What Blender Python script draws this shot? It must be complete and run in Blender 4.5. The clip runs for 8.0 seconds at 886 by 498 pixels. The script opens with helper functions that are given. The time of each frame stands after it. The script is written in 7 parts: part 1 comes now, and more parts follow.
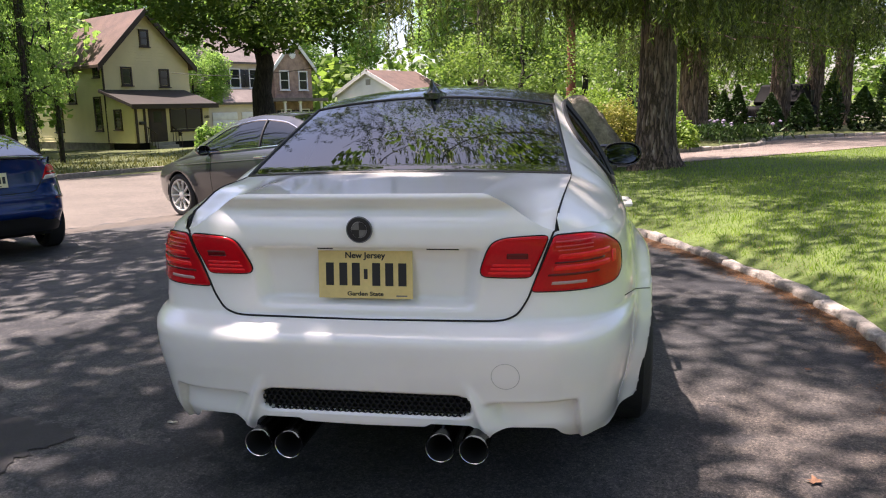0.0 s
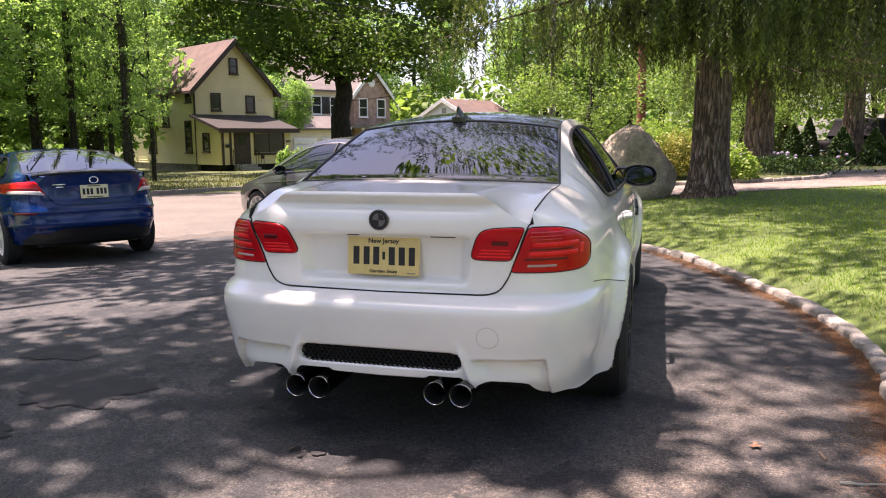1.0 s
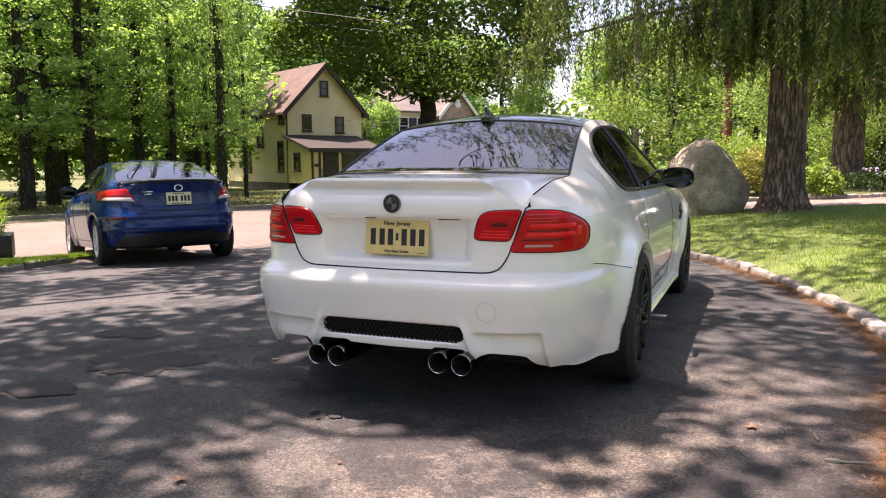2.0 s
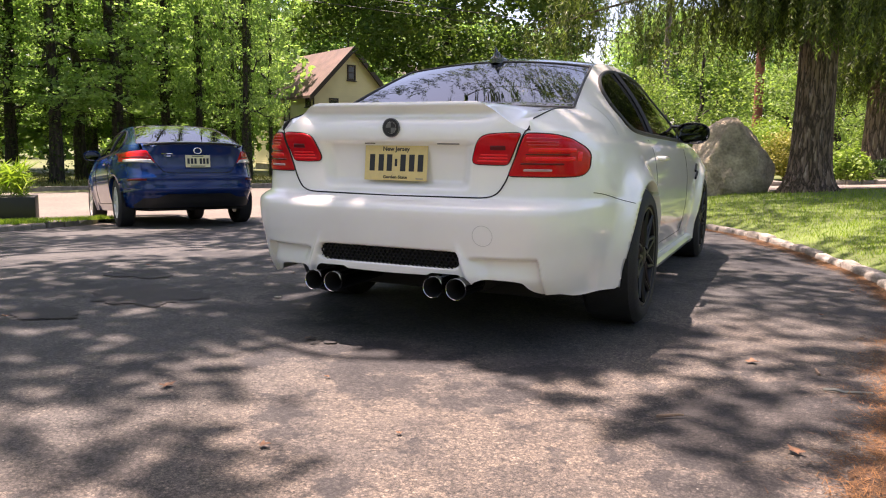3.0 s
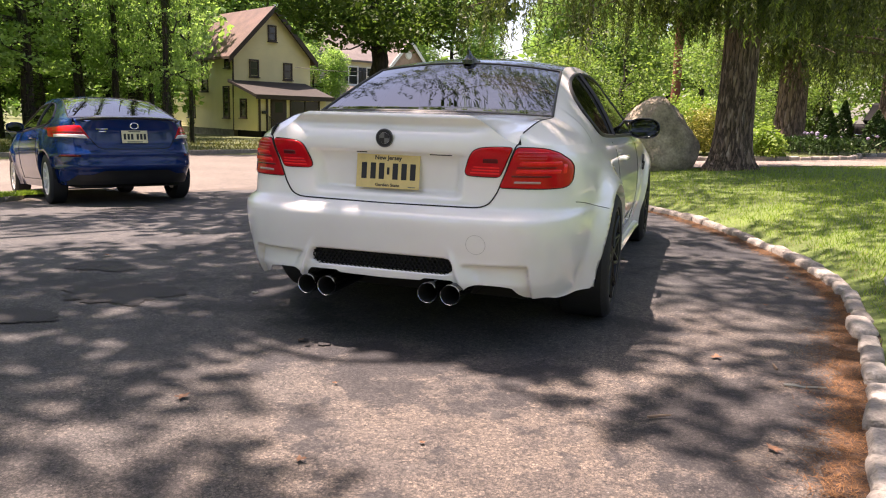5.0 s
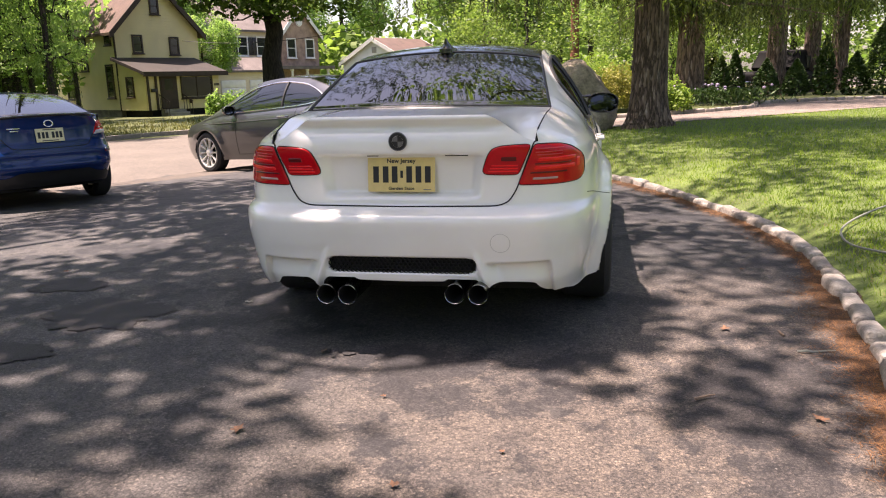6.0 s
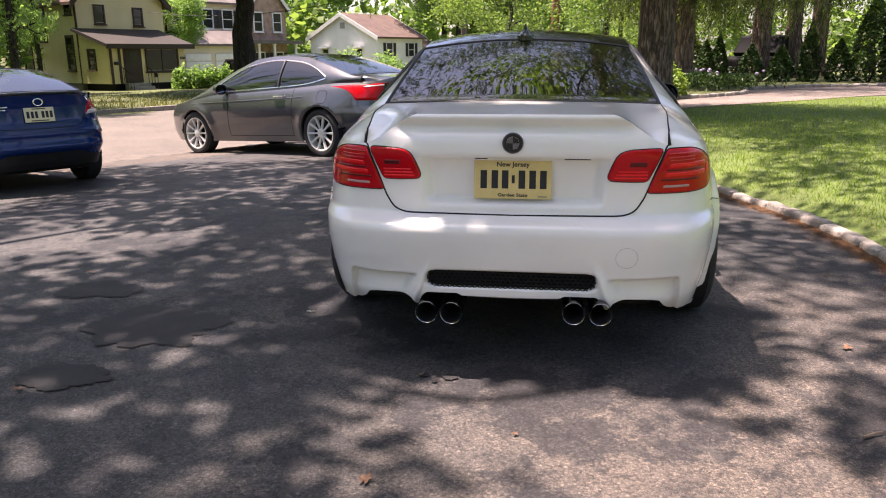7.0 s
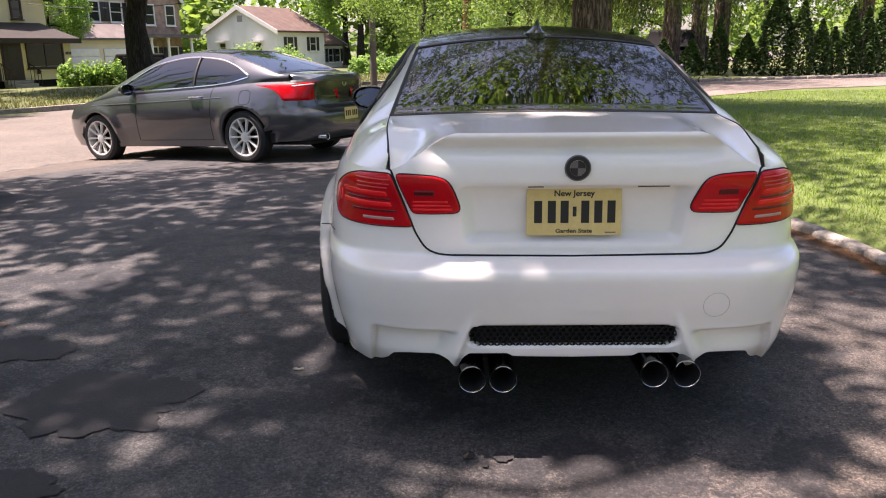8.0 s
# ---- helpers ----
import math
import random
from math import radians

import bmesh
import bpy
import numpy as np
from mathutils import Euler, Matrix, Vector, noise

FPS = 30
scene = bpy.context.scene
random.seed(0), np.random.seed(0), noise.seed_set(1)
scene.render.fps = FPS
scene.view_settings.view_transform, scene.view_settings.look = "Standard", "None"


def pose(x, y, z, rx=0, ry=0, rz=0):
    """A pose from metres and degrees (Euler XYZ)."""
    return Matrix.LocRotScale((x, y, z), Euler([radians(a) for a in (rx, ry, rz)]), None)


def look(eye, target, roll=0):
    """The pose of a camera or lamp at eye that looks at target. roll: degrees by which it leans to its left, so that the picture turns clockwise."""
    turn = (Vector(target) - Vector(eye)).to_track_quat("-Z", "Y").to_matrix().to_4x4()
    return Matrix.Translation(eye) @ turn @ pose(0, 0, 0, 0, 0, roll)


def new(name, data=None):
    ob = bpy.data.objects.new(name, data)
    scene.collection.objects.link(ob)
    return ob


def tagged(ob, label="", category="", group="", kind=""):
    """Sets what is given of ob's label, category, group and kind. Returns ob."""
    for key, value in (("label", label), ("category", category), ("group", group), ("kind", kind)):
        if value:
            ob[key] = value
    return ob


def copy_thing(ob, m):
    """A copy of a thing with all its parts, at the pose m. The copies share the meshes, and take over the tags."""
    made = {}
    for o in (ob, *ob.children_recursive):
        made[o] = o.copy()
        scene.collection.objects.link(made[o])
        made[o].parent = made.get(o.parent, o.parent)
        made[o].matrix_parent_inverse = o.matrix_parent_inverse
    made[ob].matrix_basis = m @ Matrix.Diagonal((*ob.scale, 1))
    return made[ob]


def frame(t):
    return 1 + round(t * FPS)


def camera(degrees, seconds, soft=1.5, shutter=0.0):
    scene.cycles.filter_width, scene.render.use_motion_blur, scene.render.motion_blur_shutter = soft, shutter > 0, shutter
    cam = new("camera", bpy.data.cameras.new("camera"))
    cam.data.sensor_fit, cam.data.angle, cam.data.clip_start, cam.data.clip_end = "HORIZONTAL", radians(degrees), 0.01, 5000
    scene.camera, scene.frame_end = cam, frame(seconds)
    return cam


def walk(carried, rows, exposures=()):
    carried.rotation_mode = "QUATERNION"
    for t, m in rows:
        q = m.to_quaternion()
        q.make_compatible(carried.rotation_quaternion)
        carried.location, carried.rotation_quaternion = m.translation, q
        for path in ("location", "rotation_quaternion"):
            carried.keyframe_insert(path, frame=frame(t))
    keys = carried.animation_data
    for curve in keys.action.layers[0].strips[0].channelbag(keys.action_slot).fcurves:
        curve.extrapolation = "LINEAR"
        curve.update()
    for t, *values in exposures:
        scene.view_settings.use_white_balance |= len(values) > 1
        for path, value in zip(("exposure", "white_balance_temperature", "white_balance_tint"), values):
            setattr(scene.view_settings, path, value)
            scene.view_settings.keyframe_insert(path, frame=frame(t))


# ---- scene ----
cam = camera(60.7, 8.0, soft=1.1)
SKY_STRENGTH, SUN_STRENGTH = 0.096, 4.5
PATH = [
    (0, (0.663, -2.241, 1.293), (0.306, -0.308, 0.927), -1.4),
    (0.5, (0.857, -2.554, 1.271), (0.369, -0.637, 0.979), 0.3),
    (1, (1.053, -2.809, 1.25), (0.507, -0.907, 0.96), -0.4),
    (1.5, (1.285, -2.936, 1.209), (0.665, -1.053, 0.942), -1.2),
    (1.7, (1.363, -2.959, 1.185), (0.67, -1.098, 0.94), -1.1),
    (2.8, (1.556, -2.928, 0.879), (0.727, -1.123, 0.648), 0.6),
    (3, (1.559, -2.91, 0.84), (0.734, -1.106, 0.583), 0.8),
    (3.5, (1.568, -2.891, 0.79), (0.745, -1.088, 0.525), 1.8),
    (4, (1.558, -2.903, 0.811), (0.75, -1.093, 0.547), 2.4),
    (4.2, (1.543, -2.917, 0.846), (0.833, -1.072, 0.542), 2.6),
    (5.3, (1.182, -3.229, 1.109), (0.62, -1.351, 0.714), 1.3),
    (5.5, (1.087, -3.255, 1.143), (0.613, -1.364, 0.695), 1.0),
    (6, (0.806, -3.248, 1.202), (0.436, -1.334, 0.759), -1.5),
    (6.5, (0.473, -3.166, 1.256), (0.117, -1.245, 0.828), -1.9),
    (7, (0.137, -2.982, 1.271), (-0.132, -1.065, 0.771), -0.4),
    (7.5, (-0.126, -2.743, 1.32), (-0.167, -0.808, 0.813), -0.8),
    (8, (-0.397, -2.387, 1.303), (-0.417, -0.455, 0.786), -0.5),
]
walk(cam, [(t, look(eye, target, roll)) for t, eye, target, roll in PATH], [(0.0, 1.68, 6700, 26), (1.0, 1.90, 6950, 32), (3.0, 1.97, 7250, 30), (4.2, 1.96, 7250, 29), (5.5, 1.86, 7250, 29), (8.0, 1.80, 6900, 31)])

# ---- world, sun ----
SUN_TO = Vector((-0.31, 0.06, 1.0)).normalized()      # towards the sun
sky_world = bpy.data.worlds.new("sky_world")
scene.world = sky_world
sky_world.use_nodes = True
_n = sky_world.node_tree.nodes
_bg = _n["Background"]
_sky = _n.new("ShaderNodeTexSky")
_sky.sky_type = 'NISHITA'
_sky.sun_disc = False
_sky.sun_elevation = math.asin(SUN_TO.z)
_sky.sun_rotation = math.atan2(SUN_TO.x, SUN_TO.y)
_sky.dust_density = 2.0
sky_world.node_tree.links.new(_sky.outputs[0], _bg.inputs[0])
_bg.inputs[1].default_value = SKY_STRENGTH
_sd = bpy.data.lights.new("sun", 'SUN')
_sd.energy, _sd.angle, _sd.color = SUN_STRENGTH, radians(0.53), (1.0, 0.93, 0.83)
sun = new("sun", _sd)
sun.matrix_world = look((0, 0, 30), Vector((0, 0, 30)) - SUN_TO)


# ---- materials ----
def nodes_of(m):
    m.use_nodes = True
    nt = m.node_tree
    return nt, nt.nodes, nt.links, nt.nodes["Principled BSDF"]


def noise_node(nt, scale, detail=4.0, rough=0.55, coord="Object"):
    tc = nt.nodes.new("ShaderNodeTexCoord")
    nz = nt.nodes.new("ShaderNodeTexNoise")
    nz.inputs["Scale"].default_value = scale
    nz.inputs["Detail"].default_value = detail
    nz.inputs["Roughness"].default_value = rough
    nt.links.new(tc.outputs[coord], nz.inputs["Vector"])
    return nz


def ramp(nt, src, stops):
    r = nt.nodes.new("ShaderNodeValToRGB")
    e = r.color_ramp.elements
    while len(e) < len(stops):
        e.new(0.5)
    for k, (p, c) in enumerate(stops):
        e[k].position, e[k].color = p, (*c, 1)
    nt.links.new(src, r.inputs[0])
    return r


def mixc(nt, fac, a, b, mode='MIX'):
    m = nt.nodes.new("ShaderNodeMix")
    m.data_type, m.blend_type = 'RGBA', mode
    for sock, v in ((m.inputs[0], fac), (m.inputs[6], a), (m.inputs[7], b)):
        if hasattr(v, "links") or hasattr(v, "is_linked"):
            nt.links.new(v, sock)
        elif isinstance(v, (int, float)):
            sock.default_value = v
        else:
            sock.default_value = (*v, 1)
    return m.outputs[2]


def bump(nt, height, strength, distance=0.01):
    b = nt.nodes.new("ShaderNodeBump")
    b.inputs["Strength"].default_value = strength
    b.inputs["Distance"].default_value = distance
    nt.links.new(height, b.inputs["Height"])
    return b.outputs[0]


def mat(name, col, rough=0.5, metal=0.0, vary=0.12, scale=6.0, fine=60.0, relief=0.0, coat=0.0, spread=0.0, coord="Object", spec=0.5):
    """A surface with variation at two scales, relief, and a spread of tone from piece to piece."""
    m = bpy.data.materials.new(name)
    nt, nn, ln, p = nodes_of(m)
    big, small = noise_node(nt, scale, coord=coord), noise_node(nt, fine, 3.0, coord=coord)
    lo = tuple(c * (1 - vary) for c in col)
    hi = tuple(min(1.0, c * (1 + vary)) for c in col)
    c1 = ramp(nt, big.outputs[0], [(0.3, lo), (0.7, hi)]).outputs[0]
    c2 = ramp(nt, small.outputs[0], [(0.3, (1 - vary,) * 3), (0.7, (1, 1, 1))]).outputs[0]
    out = mixc(nt, 1.0, c1, c2, 'MULTIPLY')
    if spread:
        oi = nn.new("ShaderNodeObjectInfo")
        c3 = ramp(nt, oi.outputs["Random"], [(0.0, (1 - spread,) * 3), (1.0, (1, 1, 1))]).outputs[0]
        out = mixc(nt, 1.0, out, c3, 'MULTIPLY')
    ln.new(out, p.inputs["Base Color"])
    rr = nn.new("ShaderNodeMapRange")
    rr.inputs["To Min"].default_value, rr.inputs["To Max"].default_value = max(0.02, rough * 0.85), min(1.0, rough * 1.15)
    ln.new(big.outputs[0], rr.inputs["Value"])
    ln.new(rr.outputs[0], p.inputs["Roughness"])
    p.inputs["Metallic"].default_value = metal
    p.inputs["Specular IOR Level"].default_value = spec
    p.inputs["Coat Weight"].default_value = coat
    p.inputs["Coat Roughness"].default_value = 0.04
    if relief:
        ln.new(bump(nt, small.outputs[0], relief), p.inputs["Normal"])
    return m


def paint(name, col, rough, metal=0.0, flake=0.06, coat=1.0):
    """Car paint: a base coat with fine flakes under a clear coat, with light dust."""
    m = bpy.data.materials.new(name)
    nt, nn, ln, p = nodes_of(m)
    fl, dust = noise_node(nt, 900, 2.0), noise_node(nt, 3.0, 5.0)
    c = ramp(nt, fl.outputs[0], [(0.35, tuple(v * (1 - flake) for v in col)), (0.65, col)]).outputs[0]
    dusted = ramp(nt, dust.outputs[0], [(0.35, (1, 1, 1)), (0.8, (0.93, 0.915, 0.89))]).outputs[0]
    ln.new(mixc(nt, 1.0, c, dusted, 'MULTIPLY'), p.inputs["Base Color"])
    p.inputs["Roughness"].default_value = rough
    p.inputs["Metallic"].default_value = metal
    p.inputs["Coat Weight"].default_value = coat
    p.inputs["Coat Roughness"].default_value = 0.05
    return m


def tinted_glass(name, tint, rough=0.0, sheen=0.10):
    """Glass that lets light straight through, tinted, with a mirror sheen that grows at a slant."""
    m = bpy.data.materials.new(name)
    m.use_nodes = True
    nt = m.node_tree
    nt.nodes.remove(nt.nodes["Principled BSDF"])
    out = nt.nodes["Material Output"]
    tr, gl, mx, fr = (nt.nodes.new("ShaderNode" + k) for k in ("BsdfTransparent", "BsdfGlossy", "MixShader", "LayerWeight"))
    tr.inputs[0].default_value = (*tint, 1)
    gl.inputs["Roughness"].default_value = rough
    fr.inputs["Blend"].default_value = 0.5
    pw, sc = nt.nodes.new("ShaderNodeMath"), nt.nodes.new("ShaderNodeMath")
    pw.operation, sc.operation = 'POWER', 'MULTIPLY_ADD'
    pw.inputs[1].default_value = 4.0
    sc.inputs[1].default_value, sc.inputs[2].default_value = 1.0 - sheen, sheen
    nt.links.new(fr.outputs["Facing"], pw.inputs[0])
    nt.links.new(pw.outputs[0], sc.inputs[0])
    nt.links.new(sc.outputs[0], mx.inputs[0])
    nt.links.new(tr.outputs[0], mx.inputs[1])
    nt.links.new(gl.outputs[0], mx.inputs[2])
    nt.links.new(mx.outputs[0], out.inputs[0])
    return m


def foliage(name, dark, light, through_part=0.52, rough=0.5, strands=False):
    """Leaves: a tone of its own for each leaf, part of the light passing through."""
    m = bpy.data.materials.new(name)
    nt, nn, ln, p = nodes_of(m)
    geo = nn.new("ShaderNodeNewGeometry")
    c = ramp(nt, geo.outputs["Random Per Island"], [(0.0, dark), (1.0, light)]).outputs[0]
    big = noise_node(nt, 0.45, 3.0)
    c = mixc(nt, 1.0, c, ramp(nt, big.outputs[0], [(0.3, (0.72, 0.78, 0.7)), (0.7, (1.15, 1.1, 0.9))]).outputs[0], 'MULTIPLY')
    if strands:                                          # hanging twigs: tone changes from one upright strand to the next
        tc, mp, nz = nn.new("ShaderNodeTexCoord"), nn.new("ShaderNodeMapping"), nn.new("ShaderNodeTexNoise")
        mp.inputs["Scale"].default_value = (5.0, 5.0, 0.7)
        nz.inputs["Scale"].default_value, nz.inputs["Detail"].default_value = 1.0, 3.0
        ln.new(tc.outputs["Object"], mp.inputs[0])
        ln.new(mp.outputs[0], nz.inputs["Vector"])
        c = mixc(nt, 1.0, c, ramp(nt, nz.outputs[0], [(0.36, (0.42, 0.46, 0.5)), (0.64, (1.3, 1.25, 1.1))]).outputs[0], 'MULTIPLY')
    ln.new(c, p.inputs["Base Color"])
    p.inputs["Roughness"].default_value = rough
    p.inputs["Specular IOR Level"].default_value = 0.3
    tl = nn.new("ShaderNodeBsdfTranslucent")
    ln.new(mixc(nt, 1.0, c, (1.3, 1.4, 0.8), 'MULTIPLY'), tl.inputs[0])
    mx = nn.new("ShaderNodeMixShader")
    mx.inputs[0].default_value = through_part
    ln.new(p.outputs[0], mx.inputs[1])
    ln.new(tl.outputs[0], mx.inputs[2])
    ln.new(mx.outputs[0], nn["Material Output"].inputs[0])
    return m


def asphalt(name, base, warm, grit=140.0, stain=0.5, worn=None, patched=False):
    m = bpy.data.materials.new(name)
    nt, nn, ln, p = nodes_of(m)
    grain, mid, big = noise_node(nt, grit, 3.0, 0.75), noise_node(nt, 9.0, 6.0, 0.65), noise_node(nt, 0.8, 5.0, 0.6)
    c = ramp(nt, big.outputs[0], [(0.3, tuple(v * (1 - 0.35 * stain) for v in base)), (0.7, warm)]).outputs[0]
    if worn:                                             # dusty tan wear along the kerb side, paled further to stand in for sun, fading unevenly into newer sealer
        tc, sp = nn.new("ShaderNodeTexCoord"), nn.new("ShaderNodeVectorMath")
        sp.operation = 'DOT_PRODUCT'
        sp.inputs[1].default_value = (0.30, -0.24, 0.0)
        ln.new(tc.outputs["Object"], sp.inputs[0])
        ad = nn.new("ShaderNodeMath")
        ad.operation = 'MULTIPLY_ADD'
        ad.inputs[1].default_value, ad.inputs[2].default_value = 1.1, -0.35
        ln.new(big.outputs[0], ad.inputs[0])
        sm = nn.new("ShaderNodeMath")
        ln.new(sp.outputs["Value"], sm.inputs[0])
        ln.new(ad.outputs[0], sm.inputs[1])
        c = mixc(nt, ramp(nt, sm.outputs[0], [(0.05, (0, 0, 0)), (0.75, (1, 1, 1))]).outputs[0], c, worn)
    c = mixc(nt, 1.0, c, ramp(nt, mid.outputs[0], [(0.3, (0.75, 0.75, 0.76)), (0.7, (1.15, 1.13, 1.1))]).outputs[0], 'MULTIPLY')
    if patched:
        tcv, cell = nn.new("ShaderNodeTexCoord"), nn.new("ShaderNodeTexVoronoi")      # crushed stone, each grain of its own tone, with dark pits between
        cell.inputs["Scale"].default_value = grit * 0.42
        ln.new(tcv.outputs["Object"], cell.inputs["Vector"])
        tone = nn.new("ShaderNodeSeparateColor")
        ln.new(cell.outputs["Color"], tone.inputs[0])
        c = mixc(nt, 1.0, c, ramp(nt, tone.outputs[0], [(0.0, (0.5, 0.5, 0.52)), (0.35, (0.88, 0.88, 0.89)), (0.8, (1.12, 1.1, 1.08)), (0.93, (1.25, 1.22, 1.19)), (1.0, (1.7, 1.63, 1.56))]).outputs[0], 'MULTIPLY')
        c = mixc(nt, 1.0, c, ramp(nt, cell.outputs["Distance"], [(0.35, (1.08, 1.08, 1.08)), (0.75, (0.62, 0.62, 0.63))]).outputs[0], 'MULTIPLY')
    c = mixc(nt, 1.0, c, ramp(nt, grain.outputs[0], [(0.34, (0.28, 0.28, 0.29)), (0.50, (1, 1, 1)), (0.68, (2.1, 2.0, 1.9))]).outputs[0], 'MULTIPLY')
    if patched:                                          # ragged remains of dark sealer, crumbs and pale flecks
        edge = noise_node(nt, 2.2, 12.0, 0.78)
        c = mixc(nt, ramp(nt, edge.outputs[0], [(0.50, (0, 0, 0)), (0.54, (0.8, 0.8, 0.8))]).outputs[0], c, mixc(nt, 1.0, c, (0.55, 0.57, 0.62), 'MULTIPLY'))
        old = noise_node(nt, 0.95, 14.0, 0.74)
        c = mixc(nt, ramp(nt, old.outputs[0], [(0.525, (0, 0, 0)), (0.55, (0.95, 0.95, 0.95))]).outputs[0], c, mixc(nt, 1.0, c, (0.36, 0.39, 0.46), 'MULTIPLY'))
        dust = noise_node(nt, 5.5, 9.0, 0.72)
        c = mixc(nt, ramp(nt, dust.outputs[0], [(0.56, (0, 0, 0)), (0.70, (0.55, 0.55, 0.55))]).outputs[0], c, (0.105, 0.094, 0.083))
        crumb = noise_node(nt, 48.0, 4.0, 0.7)
        c = mixc(nt, ramp(nt, crumb.outputs[0], [(0.585, (0, 0, 0)), (0.63, (0.85, 0.85, 0.85))]).outputs[0], c, (0.010, 0.010, 0.011))
        fleck = noise_node(nt, 70.0, 2.0, 0.5)
        c = mixc(nt, ramp(nt, fleck.outputs[0], [(0.735, (0, 0, 0)), (0.76, (0.8, 0.8, 0.8))]).outputs[0], c, (0.26, 0.24, 0.22))
    ln.new(c, p.inputs["Base Color"])
    p.inputs["Roughness"].default_value = 0.78
    ln.new(bump(nt, grain.outputs[0], 0.7, 0.006), p.inputs["Normal"])
    return m


def bark(name, col, light, furrow=26.0, strength=1.0):
    """Bark: long upright plates parted by dark furrows, with paler worn ridges."""
    m = bpy.data.materials.new(name)
    nt, nn, ln, p = nodes_of(m)
    tc, mp = nn.new("ShaderNodeTexCoord"), nn.new("ShaderNodeMapping")
    mp.inputs["Scale"].default_value = (1, 1, 0.16)
    ln.new(tc.outputs["Object"], mp.inputs[0])
    vo, nz = nn.new("ShaderNodeTexVoronoi"), nn.new("ShaderNodeTexNoise")
    vo.feature = 'DISTANCE_TO_EDGE'
    vo.inputs["Scale"].default_value = furrow * 0.55
    nz.inputs["Scale"].default_value, nz.inputs["Detail"].default_value = furrow, 6.0
    ln.new(mp.outputs[0], nz.inputs["Vector"])
    ln.new(mixc(nt, 0.12, mp.outputs[0], nz.outputs["Color"]), vo.inputs["Vector"])
    crack = ramp(nt, vo.outputs["Distance"], [(0.0, (0.25, 0.25, 0.25)), (0.16, (1, 1, 1))]).outputs[0]
    c = ramp(nt, nz.outputs[0], [(0.3, tuple(v * 0.6 for v in col)), (0.55, col), (0.75, light)]).outputs[0]
    ln.new(mixc(nt, 1.0, c, crack, 'MULTIPLY'), p.inputs["Base Color"])
    p.inputs["Roughness"].default_value = 0.95
    ln.new(bump(nt, mixc(nt, 0.5, crack, nz.outputs["Color"]), strength, 0.05), p.inputs["Normal"])
    return m


